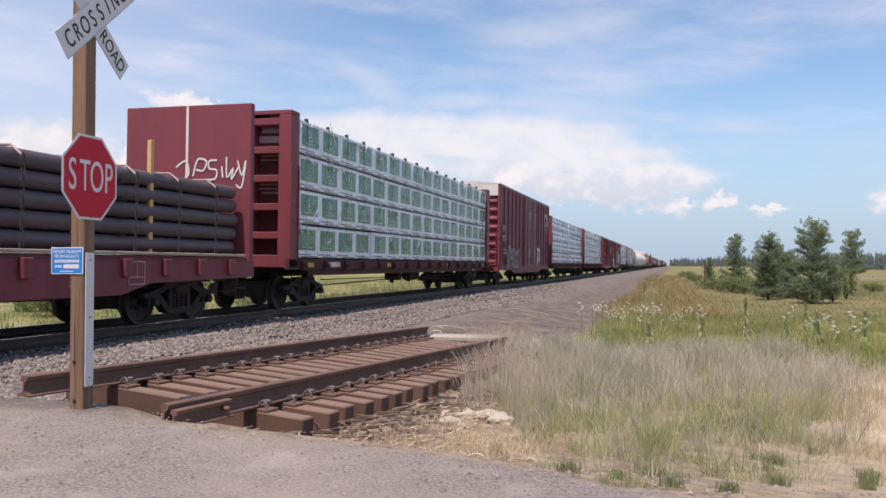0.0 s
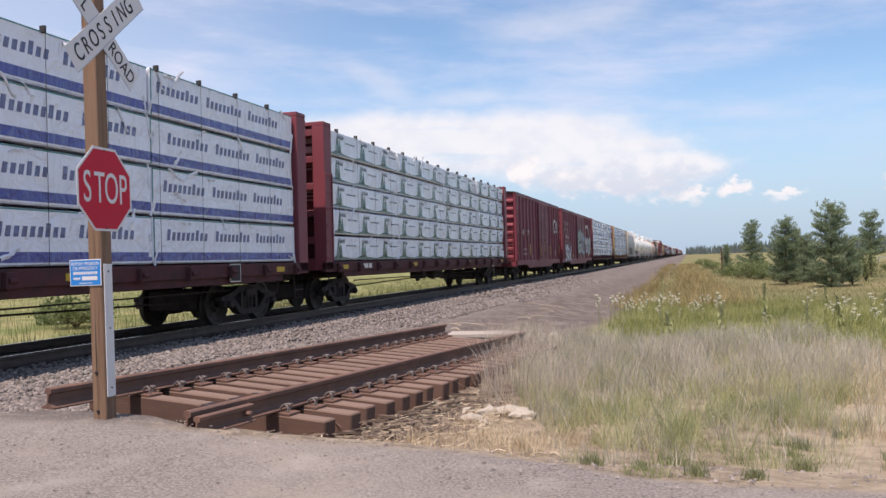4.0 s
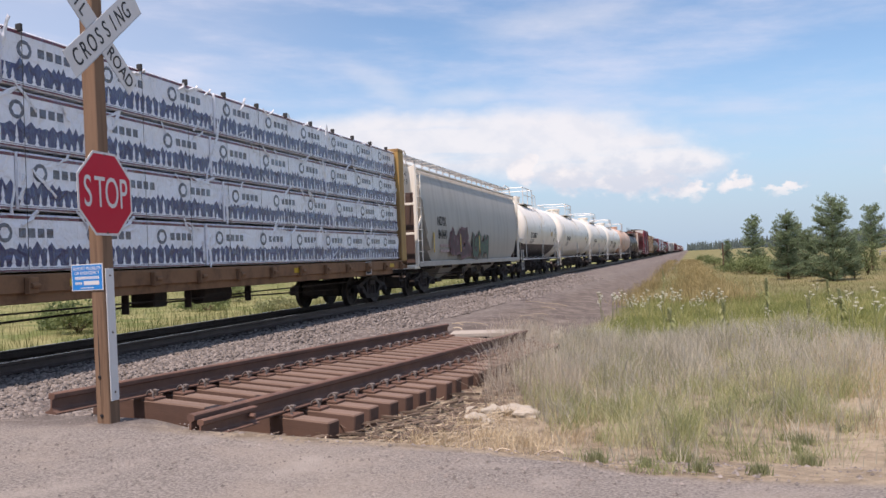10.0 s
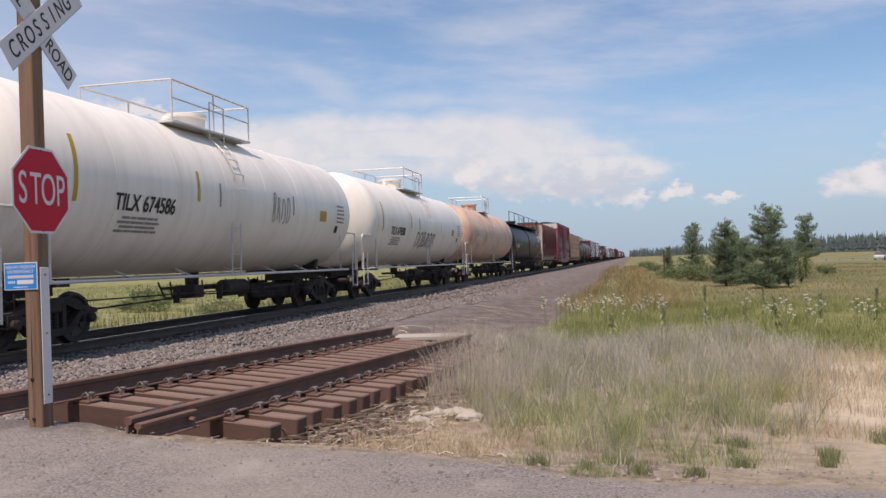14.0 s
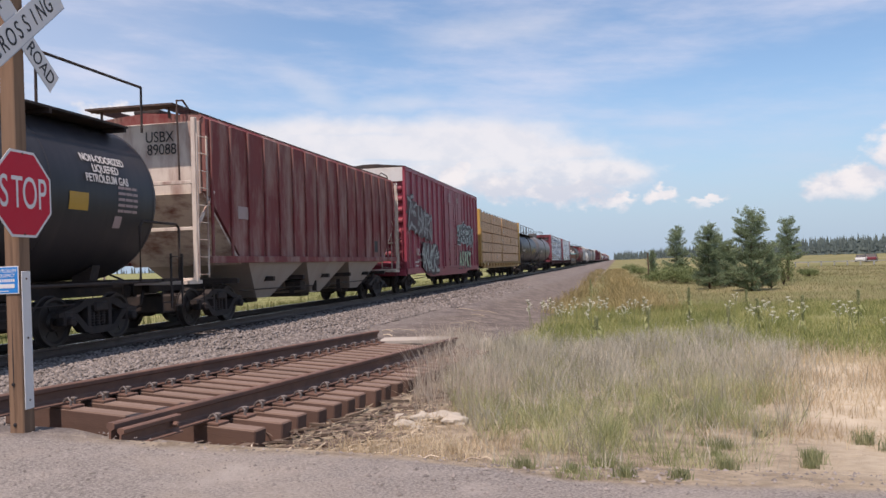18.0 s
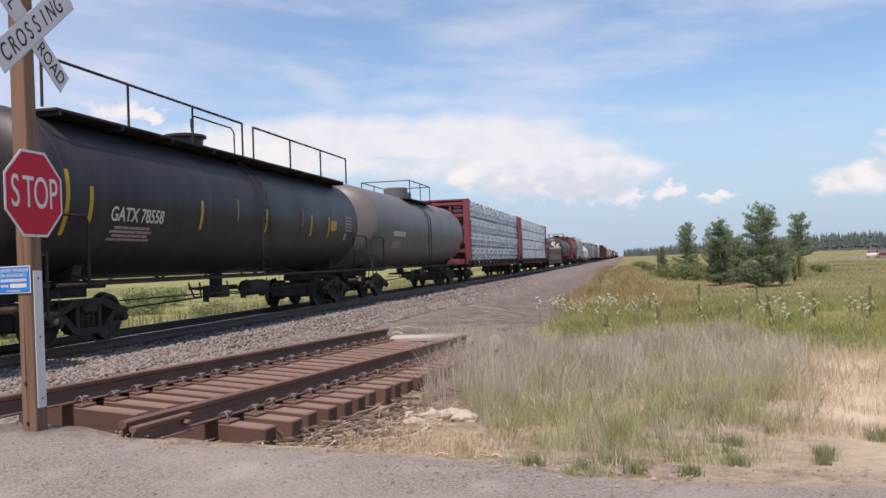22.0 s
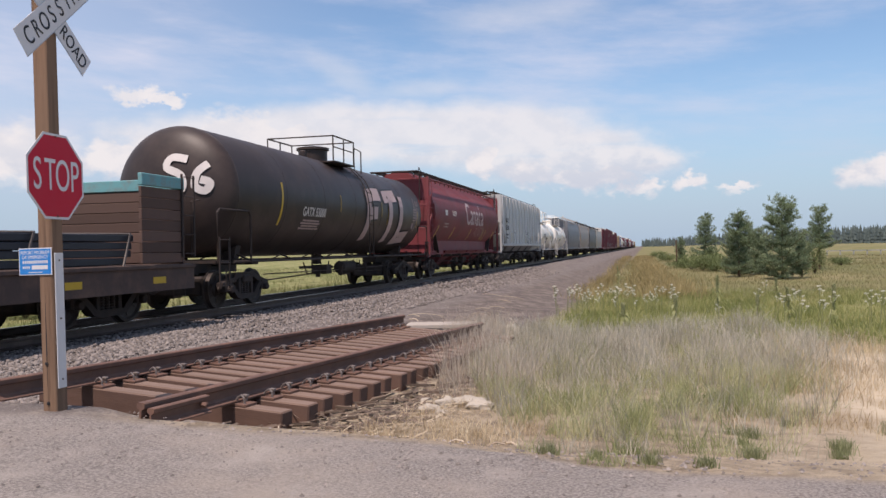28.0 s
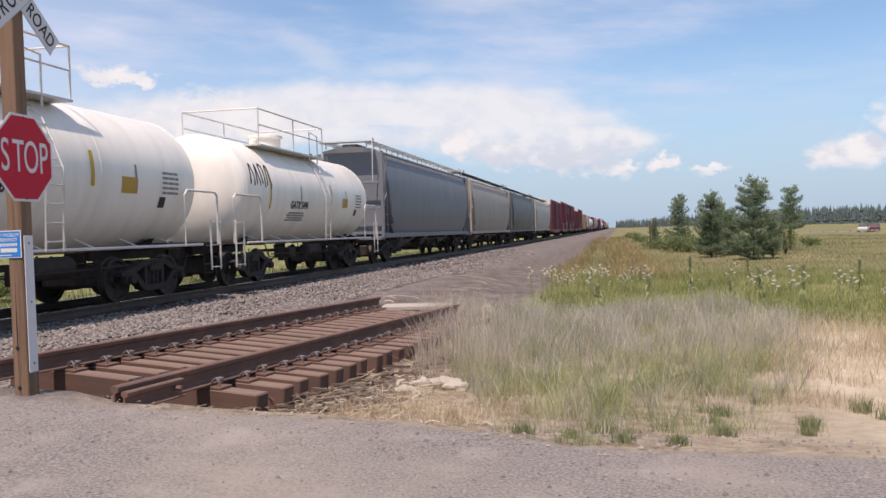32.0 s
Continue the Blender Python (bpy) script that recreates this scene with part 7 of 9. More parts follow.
        for a, b in ((-half + rail_end, climb - 0.3), (climb + 0.3, half - rail_end)):
            for i in range(4):
                y = a + (b - a) * i / 3
                part("rail_post", Geo().tube([(1.12, y, zt - 0.12), (1.12, y, zt + rail_h)], 0.026, 6), rail_mat, car)
            part("safety_rail", Geo().tube([(1.12, a, zt + rail_h), (1.12, b, zt + rail_h)], 0.026, 6), rail_mat, car, "long tubular safety railing")
            part("safety_rail", Geo().tube([(-0.95, a, zt - 0.1), (-0.95, a, zt + 0.2), (-0.95, b, zt + 0.2), (-0.95, b, zt - 0.1)], 0.02, 6), rail_mat, car)
        part("manway", Geo().lathe([(zt - 0.12, 0.42), (zt + 0.30, 0.42), (zt + 0.32, 0.5), (zt + 0.38, 0.5), (zt + 0.42, 0.3)], "z", 20, pose(0, dy, 0)), mat, car, smooth=True)
        part("manway_rail", Geo().tube([(0.9, dy - 1.3, zt - 0.1), (0.9, dy - 1.3, zt + 0.5), (0.9, dy - 1.15, zt + 0.6), (0.9, dy + 0.6, zt + 0.6), (0.9, dy + 0.75, zt + 0.5), (0.9, dy + 0.75, zt - 0.1)], 0.02, 6), rail_mat, car)
    # side ladder bent over the shell
    for x in (1,):
        lg = Geo()
        for s in (climb - 0.21, climb + 0.21):
            path = [(W - 0.02, s, 1.05), (W + 0.02, s, zc)]
            path += [((R + 0.07) * math.cos(math.radians(t)), s, zc + (R + 0.07) * math.sin(math.radians(t))) for t in (18, 36, 54, 66)]
            lg.tube(path, 0.018, 6)
        for k in range(11):
            if k < 5:
                p = (W, 1.2 + k * 0.3)
            else:
                t = math.radians(6 + (k - 5) * 12)
                p = ((R + 0.07) * math.cos(t), zc + (R + 0.07) * math.sin(t))
            lg.tube([(p[0], climb - 0.21, p[1]), (p[0], climb + 0.21, p[1])], 0.013, 6)
        part("ladder", lg, rail_mat, car, "ladder up the side of the tank")
    if deco:
        deco(car, half, R, zc)
    return car, half


def on_tank(car, y, ang, w, h, mat, R, zc, name="reflector", label="", bars=None, seed=1):
    """A mark that follows the round shell: y along, ang degrees up from the side."""
    g = Geo()

    def curved(y0, y1, a0, a1):
        n = max(2, int(abs(a1 - a0) / 4) + 1)
        v = []
        for i in range(n + 1):
            t = math.radians(a0 + (a1 - a0) * i / n)
            v += [((R + 0.006) * math.cos(t), y0, zc + (R + 0.006) * math.sin(t)), ((R + 0.006) * math.cos(t), y1, zc + (R + 0.006) * math.sin(t))]
        g.add(v, [(2 * i, 2 * i + 1, 2 * i + 3, 2 * i + 2) for i in range(n)])
    dh = math.degrees(h / R)
    if bars:
        rs = random.Random(seed)
        a = y - w / 2
        while a < y + w / 2 - 0.01:
            b = min(a + rs.uniform(*bars), y + w / 2)
            g = Geo()
            curved(a, b, ang - dh / 2, ang + dh / 2)
            part(name, g, mat, car, label)
            a = b + 0.07 * (h / 0.2)
        return None
    curved(y - w / 2, y + w / 2, ang - dh / 2, ang + dh / 2)
    return part(name, g, mat, car, label)


# ---- flat cars ----
def chain_tie(car, y, x, z0, z1, mat="chain"):
    g = Geo()
    n = max(3, int((z1 - z0) / 0.14))
    for i in range(n):
        z = z0 + (z1 - z0) * (i + 0.5) / n
        r = (z1 - z0) / n * 0.62
        g.tube([(x + 0.02 * math.cos(t) * (i % 2), y + 0.035 * math.cos(t) * (1 - i % 2 * 0.6), z + r * math.sin(t)) for t in [k * math.pi / 3 for k in range(6)]], 0.012, 5, True)
    return part("chain", g, mat, car)


def pipe_flat(s0, s1):
    half = (s1 - s0) / 2
    car = thing("pipe_car", "maroon bulkhead flat car loaded with dark steel pipes", "freight car", group="train")
    running_gear(car, half)
    dk = Geo().box(-W + 0.05, W - 0.05, -half, half, 1.16, 1.28, 0.01)
    for s in (-1, 1):
        dk.prism([(-half, 1.2), (half, 1.2), (half, 0.86), (half - 3.6, 0.80), (half - 4.4, 0.62), (-half + 4.4, 0.62), (-half + 3.6, 0.80), (-half, 0.86)], s * W - 0.03 * s, s * (W + 0.01), "x")
    part("deck", dk, "maroon_dark", car, "deep maroon side sills and deck")
    part("deck_edge", Geo().box(W - 0.08, W + 0.03, -half, half - 0.4, 1.285, 1.34, 0.01), "stick", car, "pale timber edge strip")
    for s in (-1, 1):
        y = s * (half - 0.12)
        bh = part("bulkhead", Geo().box(-W, W, y - 0.08, y + 0.08, 1.0, 4.58, 0.015), "maroon", car, "tall plain steel bulkhead")
        ribs = Geo()
        for k in range(6):
            z = 1.5 + k * 0.56
            ribs.box(-W + 0.1, W - 0.1, y + s * 0.08 - 0.05, y + s * 0.08 + 0.05, z - 0.06, z + 0.06, 0.01)
        part("bulkhead_rib", ribs, "maroon", bh)
        part("seam_stripe", Geo().box(-0.03, 0.03, -0.004, 0, 1.3, 4.56), "bar_white", bh, "white vertical stripe", at=(0, y - 0.081, 0))
    tag = (((-0.95, 2.95), (-0.6, 3.12), (-0.5, 2.75), (-0.75, 2.6)), ((-0.35, 2.7), (-0.2, 3.15), (0.1, 3.1), (0.0, 2.85), (-0.25, 2.88)), ((0.45, 3.12), (0.2, 3.1), (0.2, 2.9), (0.45, 2.85), (0.4, 2.62), (0.1, 2.6)),
           ((0.62, 2.95), (0.66, 2.65)), ((0.78, 3.2), (0.8, 2.65), (1.0, 2.9), (0.95, 2.6), (1.2, 2.95)), ((1.15, 3.1), (1.3, 2.7), (1.42, 3.1), (1.3, 2.4), (1.1, 2.45)), ((-1.2, 2.62), (-0.6, 2.5)))
    for p in tag:
        g = ribbon(Geo(), p, 0.05)
        g.v = [(b * 0.72 + 0.42, -a, c * 0.8 + 0.45) for a, b, c in g.v]
        part("graffiti", g, "paint_white", car, "white sprayed scrawl", at=(0, half - 0.215, 0.42))
    k = int(2 * half / 1.1)
    for i in range(k):
        y = -half + 0.6 + i * 1.1
        if y < half - 0.3:
            part("stake_pocket", shared("stake_pocket", lambda: Geo().box(0, 0.09, -0.1, 0.1, -0.28, 0.02, 0.012), "maroon_dark"), None, car, at=(W + 0.01, y, 1.2))
    # pipes in five layers
    r = 0.138
    pipe = shared("steel_pipe", lambda: Geo().lathe([(-half + 0.8, r * 0.86), (-half + 0.7, r * 0.86), (-half + 0.7, r), (half - 0.42, r), (half - 0.42, r * 0.86), (half - 0.52, r * 0.86)], "y", 18), "pipe", True)
    for layer in range(5):
        z = 1.48 + layer * (2 * r + 0.014)
        for i in range(9):
            x = -1.22 + i * 0.305
            part("pipe", pipe, None, car, at=pose(x, random.Random(layer * 9 + i).uniform(-0.12, 0.12), z, 0, 11 * i, 0))
        if layer:
            for y in (-6, -2, 2, 6):
                part("spacer", shared("timber_spacer", lambda: Geo().box(-1.4, 1.4, -0.05, 0.05, -0.006, 0.006), "plank"), None, car, at=(0, y, z - r - 0.007))
    ztop = 1.48 + 4 * (2 * r + 0.014) + r
    for i in range(15):
        y = -half + 1.2 + i * (2 * half - 2.6) / 14
        chain_tie(car, y, W - 0.08, 1.3, ztop - 0.1)
        part("strap", Geo().tube([(W - 0.1, y, ztop - 0.12), (1.25, y, ztop + 0.03), (0, y, ztop + 0.06), (-1.25, y, ztop + 0.03)], 0.022, 6), "bar_faded", car)
    for y in (half - 3.3, half - 5.2):
        part("stake", Geo().box(1.25, 1.33, y - 0.05, y + 0.05, 1.3, ztop + 0.55, 0.008), "board_end", car, "rough timber stake")
    mark_bars(car, half - 5.4, 0.98, [(0.4, 0.03, 0.03)] * 4, "bar_faded", W + 0.014, seed=2)
    part("data_frame", Geo().box(0, 0.004, -0.22, 0.22, 0.18, 0.2).box(0, 0.004, -0.22, 0.22, -0.2, -0.18).box(0, 0.004, -0.22, -0.2, -0.2, 0.2).box(0, 0.004, 0.2, 0.22, -0.2, 0.2).box(0, 0.004, -0.01, 0.01, -0.08, 0.16).box(0, 0.004, -0.2, 0.2, -0.08, -0.06), "bar_faded", car, at=(W + 0.014, half - 4.0, 0.98))
    return car, half


def stock_flat(s0, s1):
    half = (s1 - s0) / 2
    car = thing("steel_stock_car", "rusty dark flat car with plank ends carrying low dark steel bars", "freight car", group="train")
    running_gear(car, half)
    dk = Geo().box(-W + 0.05, W - 0.05, -half, half, 0.97, 1.07, 0.01)
    for s in (-1, 1):
        dk.prism([(-half, 1.01), (half, 1.01), (half, 0.58), (-half, 0.58)], s * W - 0.03 * s, s * (W + 0.01), "x")
        dk.box(s * W - 0.05, s * W + 0.05, -half, half, 0.99, 1.06, 0.008)
    part("deck", dk, "rust_deck", car, "rusty deck and side sills")
    for s in (-1, 1):
        wall = part("plank_bulkhead", Geo().box(-W, W, s * (half - 0.35) - 0.03, s * (half - 0.35) + 0.03, 1.07, 2.52), "plank", car, "dark timber end wall with a flaking teal top rail")
        for k in range(7):
            z = 1.09 + k * 0.2
            part("plank", shared("bulkhead_plank", lambda: Geo().box(-W, W, -0.03, 0.03, 0, 0.19, 0.008), "plank"), None, wall, at=(0, s * (half - 0.35) - 0.06, z))
            part("plank", shared("wing_plank", lambda: Geo().box(-0.03, 0.03, -1.3, 0, 0, 0.19, 0.008), "plank"), None, wall, at=pose(W - 0.03, s * (half - 0.4), z, 0, 0, 0 if s > 0 else 180))
        part("top_rail", Geo().box(-W - 0.01, W + 0.01, s * (half - 0.35) - 0.11, s * (half - 0.35) + 0.05, 2.50, 2.72, 0.012), "teal", wall, "flaking teal steel top rail")
        part("top_rail", Geo().box(W - 0.07, W + 0.02, min(s * (half - 0.4), s * (half - 1.7)), max(s * (half - 0.4), s * (half - 1.7)), 2.50, 2.72, 0.012), "teal", wall)
        ladder(car, "under", 1.6, pose(W + 0.02, s * (half - 0.2), 1.2))
        part("handrail", Geo().tube([(W - 0.1, s * (half + 0.1), 1.2), (W - 0.1, s * (half + 0.1), 2.3), (W - 0.1, s * (half + 0.45), 2.35)], 0.02, 6), "under", car)
    bar = shared("steel_bar", lambda: Geo().box(-0.075, 0.075, -half + 1.2, half - 2.0, -0.06, 0.06, 0.012), "billet")
    rs = random.Random(6)
    for layer in range(4):
        for i in range(15 if layer in (0, 3) else 4):
            x = -1.33 + i * 0.19 if layer in (0, 3) else (-1.33, -1.14, 1.14, 1.33)[i]
            part("steel_bar", bar, None, car, at=(x, rs.uniform(-0.3, 0.3), 1.14 + layer * 0.135))
    for i in range(8):
        y = -half + 2.0 + i * (2 * half - 4.0) / 7
        part("strap", Geo().tube([(W - 0.02, y - 0.25, 0.98), (W - 0.1, y + 0.1, 1.62), (0, y + 0.1, 1.66)], 0.024, 6), "chain", car, "steel tie-down chain")
        part("reflector", shared("sill_reflector", lambda: Geo().box(0, 0.005, -0.2, 0.2, -0.06, 0.06), "reflector"), None, car, at=(W + 0.012, y + 0.8, 0.78))
    return car, half


# ---- marks of single cars ----
def logo_blocks(car, y, z, h, mat="bar_white", x=W + 0.03, wide=1.0):
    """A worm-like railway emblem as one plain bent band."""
    path = [(0.78, 0.02), (0.3, 0.02), (0.06, 0.2), (0.02, 0.5), (0.06, 0.82), (0.3, 0.98), (0.8, 0.98), (1.02, 0.86), (1.45, 0.16), (1.62, 0.05), (1.74, 0.2), (1.76, 0.98)]
    return part("painted_emblem", ribbon(Geo(), [(y + a * h * wide, z + b * h) for a, b in path], h * 0.2), mat, car, "pale bent-band emblem", at=(x, 0, 0))


def deco_box_c(car, half, z0, ze):
    logo_blocks(car, 6.5, 3.84, 0.76)
    mark_bars(car, 7.2, 3.6, [(0.95, 0.13, 0.1)], "bar_faded", W + 0.03, seed=14)
    mark_bars(car, -half + 1.1, 3.1, [(1.0, 0.3, 0.25), (1.0, 0.3, 0.2)], "faint_spray", W + 0.03, seed=4)
    mark_bars(car, -half + 1.3, 1.95, [(0.9, 0.09, 0.1), (0.8, 0.09, 0.1)], "bar_faded", W + 0.03, seed=5)
    for y, w in ((0.3, 0.8), (2.4, 0.5)):
        mark_bars(car, y, z0 + 3.4, [(w, 0.06, 0.05)] * 5, "bar_faded", W + 0.05, seed=int(w * 10))
    wild(car, -7.1, z0 - 0.1, 3.9, 1.1, 6, "faint_spray", "overspray", 5, W + 0.02, "faded grey sprayed letter", "overspray")
    wild(car, 2.9, z0, 1.6, 1.1, 2, "bar_white", "paint_black", 6, W + 0.02, "white sprayed letter", None, 0, 0.2)
    mark_bars(car, 0.1, z0 + 1.1, [(0.25, 0.06, 0.05)] * 5, "bar_white", W + 0.085, seed=9)
    mark_bars(car, 1.9, z0 + 1.1, [(0.25, 0.06, 0.05)] * 5, "bar_white", W + 0.085, seed=10)


def deco_box_f(car, half, z0, ze):
    logo_blocks(car, 4.82, 2.9, 0.76)
    lettering(car, "415", 0.42, "bar_white", -half + 1.88, z0 + 1.65, W + 0.012, "white stencilled car number", 0.85, 0, 0.008)
    lettering(car, "919", 0.42, "bar_white", -half + 3.2, z0 + 1.65, W + 0.012, "white stencilled car number", 0.85, 0, 0.008)
    for y in (-half + 0.25, -half + 3.7, -half + 7.2, 1.1, 3.2, half - 0.5):
        side_mark(car, y, z0 + 0.72, 0.12, 0.62, "reflector", W + 0.035, label="yellow reflector strip")
    end_lettering(car, "415919", 0.26, "bar_white", 0.55, -half - 0.01, ze - 0.28, "white stencilled car number")
    text_part("end_stencil", "38 INCH STEEL WHEELS", 0.15, "bar_white", car, pose(0.45, -half - 0.125, z0 + 1.72, 90, 0, 0), "white stencilled words", 0.001, 0.8)
    text_part("end_stencil", "WEIGHED AT", 0.13, "bar_white", car, pose(0.6, -half - 0.125, z0 + 2.12, 90, 0, 0), "white stencilled words", 0.001, 0.8)
    mark_bars(car, half - 2.2, z0 + 0.65, [(0.5, 0.04, 0.05)] * 4, "bar_faded", W + 0.02, seed=8)


def deco_box_g(car, half, z0, ze):
    logo_blocks(car, 4.2, 2.45, 1.4, "paint_pink", wide=1.5)
    for z in (3.68, 3.24):
        for k, y in enumerate((0.0, 0.2, 0.4, 0.85, 1.05, 1.25, 1.7, 1.9)):
            side_mark(car, -half + 1.05 + y * 1.35, z, 0.15, 0.28, "bar_faded", W + 0.012, "owner_mark_bar")
    for z in (2.98, 2.38):
        side_mark(car, -half + 2.4, z, 2.2, 0.05, "bar_faded", W + 0.012, "stencil_line")
    lettering(car, "598", 0.42, "bar_white", -half + 1.95, 2.68, W + 0.012, "white stencilled car number", 0.9)
    lettering(car, "081", 0.42, "bar_white", -half + 2.95, 2.68, W + 0.012, "white stencilled car number", 0.9)
    wild(car, -7.8, z0 - 0.1, 3.1, 1.2, 6, "paint_white", "paint_steel", 21, W + 0.012, "white sprayed letter with blue edges", None, 0, 0.3)
    wild(car, -1.4, 2.45, 3.2, 0.75, 5, "paint_pale", "paint_black", 23, W + 0.095, "grey-green block letter with a black rim", "overspray", 0.0, 0.34)
    wild(car, -1.4, 1.55, 3.2, 0.75, 5, "paint_pale", "paint_black", 22, W + 0.095, "grey-green block letter with a black rim", "overspray", 0.0, 0.34)
    wild(car, 1.9, 1.5, 1.7, 1.3, 3, "paint_sky", "paint_pale", 26, W + 0.012, "pale blue sprayed letter", None, 0, 0.4)
    wild(car, 3.6, 1.55, 4.2, 1.15, 7, "paint_silver", "paint_black", 24, W + 0.02, "silver sprayed letter with a black rim", None, 0, 0.34)
    strokes(car, "graffiti", -half + 1.35, 1.9, 0.5, 0.5, 2, "bar_faded", 0.03, 27, W + 0.012, "thin pale tag")
    for y, v in ((-half + 0.3, 1), (-half + 5.3, 0), (1.5, 0), (3.6, 0), (6.2, 0), (half - 0.4, 1)):
        side_mark(car, y, z0 + (0.62 if v else 0.3), 0.12 if v else 0.5, 0.7 if v else 0.16, "reflector", W + 0.035, label="yellow reflector strip")


def deco_box_r(car, half, z0, ze):
    wild(car, -9.0, 2.55, 4.4, 1.3, 7, "paint_grey", "paint_black", 31, W + 0.052, "grey sprayed letter with a black rim", "overspray", 0.55, 0.2)
    wild(car, -6.4, 0.85, 3.4, 1.3, 6, "paint_pale", "paint_black", 33, W + 0.052, "grey-green sprayed letter with a black rim", "overspray", 0.15, 0.22)
    wild(car, 2.1, 2.35, 4.7, 1.05, 7, "paint_black", "paint_silver", 35, W + 0.052, "black sprayed letter with a pale rim", "paint_teal", 0.1, 0.26)
    strokes(car, "graffiti", 6.5, 2.5, 0.8, 0.5, 3, "paint_silver", 0.04, 37, W + 0.052, "thin white tag")
    sprayed_word(car, "ASPKT", 1.18, "paint_lime", "paint_black", 2.75, 1.4, W + 0.052, "pale green fat sprayed letter", 0.86)
    lettering(car, "193", 0.42, "bar_white", -half + 1.75, 1.78, W + 0.06, "white stencilled car number", 0.85, 0, 0.006)
    lettering(car, "03", 0.42, "bar_white", -half + 2.75, 1.78, W + 0.06, "white stencilled car number", 0.85, 0, 0.006)
    end_lettering(car, "19303", 0.26, "bar_white", 0.95, -half - 0.012, ze - 0.80, "white stencilled car number")
    mark_bars(car, half - 2.3, z0 + 1.5, [(0.6, 0.06, 0.07)] * 6, "bar_faded", W + 0.03, seed=18)
    mark_bars(car, -half + 1.7, 1.35, [(0.7, 0.06, 0.1), (0.6, 0.06, 0.1)], "bar_white", W + 0.03, seed=8)
    mark_bars(car, -half + 9.0, ze - 0.5, [(0.6, 0.05, 0.05)] * 5, "bar_faded", W + 0.08, seed=12)
    mark_bars(car, -half + 11.2, ze - 0.6, [(0.6, 0.05, 0.05)] * 3, "bar_faded", W + 0.08, seed=13)


def deco_hopper_j(car, half, zt):
    lettering(car, "NDYX", 0.46, "bar_black", -half + 2.65, 2.62, W + 0.022, "black stencilled letters", 0.85, 0, 0.008)
    lettering(car, "841441", 0.46, "bar_black", -half + 2.75, 2.14, W + 0.022, "black stencilled car number", 0.85, 0, 0.008)
    wild(car, -half + 3.7, 1.35, 2.8, 0.95, 4, "overspray", "paint_plum", 41, W + 0.016, "dark sprayed letter with a plum rim", None, 0, 0.36)
    wild(car, -half + 7.2, 1.35, 2.4, 0.9, 4, "paint_green", "overspray", 43, W + 0.016, "dark green sprayed letter", None, 0, 0.36)
    for y in (-half + 1.6, -half + 5.1, -half + 8.1):
        side_mark(car, y, 1.85, 0.12, 0.7, "reflector", W + 0.03, label="yellow reflector strip")
    mark_bars(car, -half + 3.2, 1.75, [(1.5, 0.1, 0.1)] * 2, "bar_faded", W - 0.01, seed=5)
    end_lettering(car, "NDYX", 0.24, "bar_black", 0.75, -half + 0.46, zt - 0.55, "black stencilled letters")
    end_lettering(car, "841441", 0.24, "bar_black", 0.78, -half + 0.46, zt - 0.82, "black stencilled car number")


def deco_hopper_q(car, half, zt):
    end_lettering(car, "USBX", 0.34, "bar_black", 0.4, -half + 0.44, zt - 0.62, "dark hand-stencilled letters")
    end_lettering(car, "89088", 0.34, "bar_black", 0.45, -half + 0.44, zt - 0.90, "dark hand-stencilled number")
    side_mark(car, half - 3.2, 1.95, 0.42, 0.42, "bar_black", W - 0.09, "data_panel")
    side_mark(car, -half + 2.4, 2.6, 0.7, 0.3, "bar_faded", W - 0.09, "stencil_bar")


def bent_text(car, words, size, mat, y, z, label, squeeze, fat=0.0):
    """Letters that follow the round side of the cylinder hopper."""
    ob = text_part("lettering", words, size, mat, car, pose(CYL[0] + 0.02, y, z, 90, 0, 90), label, 0.003, squeeze, fat)
    for v in ob.data.vertices:
        v.co.z += math.sqrt(max(0.1, CYL[0] ** 2 - (v.co.y + z - CYL[1]) ** 2)) - CYL[0]


def deco_hopper_z(car, half, zt):
    bent_text(car, "Canada", 1.55, "paint_pink", 0.8, 2.95, "large faded white word", 0.95, 0.012)
    bent_text(car, "110933", 0.34, "bar_white", -half + 4.2, 2.9, "white stencilled car number", 0.9)
    R, zc = CYL
    on_tank(car, -half + 2.7, 2, 0.45, 0.24, "bar_white", R, zc, "owner_mark_bar")
    for y in (-half + 1.6, -half + 4.6, 0.2, 3.6, half - 4.0, half - 1.6):
        on_tank(car, y, -32, 0.1, 0.65, "reflector", R, zc, "reflector", "yellow reflector strip")
    for k in range(2):
        on_tank(car, -half + 2.9, -16 - 5 * k, 0.8, 0.07, "bar_faded", R, zc, "stencil_bar", "", (0.12, 0.3), 3 + k)
    strokes(car, "graffiti", half - 7.0, 1.9, 2.4, 0.5, 5, "bar_faded", 0.03, 44, 0.004, "thin pale tag", None, CYL)
    for k in range(3):
        y = half - 4.7 + k * 1.5
        for q in (-1, 1):
            part("faded_emblem", ribbon(Geo(), [(y, 2.3), (y + q * 0.28, 2.75), (y + q * 0.55, 3.1), (y + q * 0.6, 3.5)], 0.3, 0.002 * (1 + q), CYL), "paint_umber", car, "faded brown wheat-ear shape")


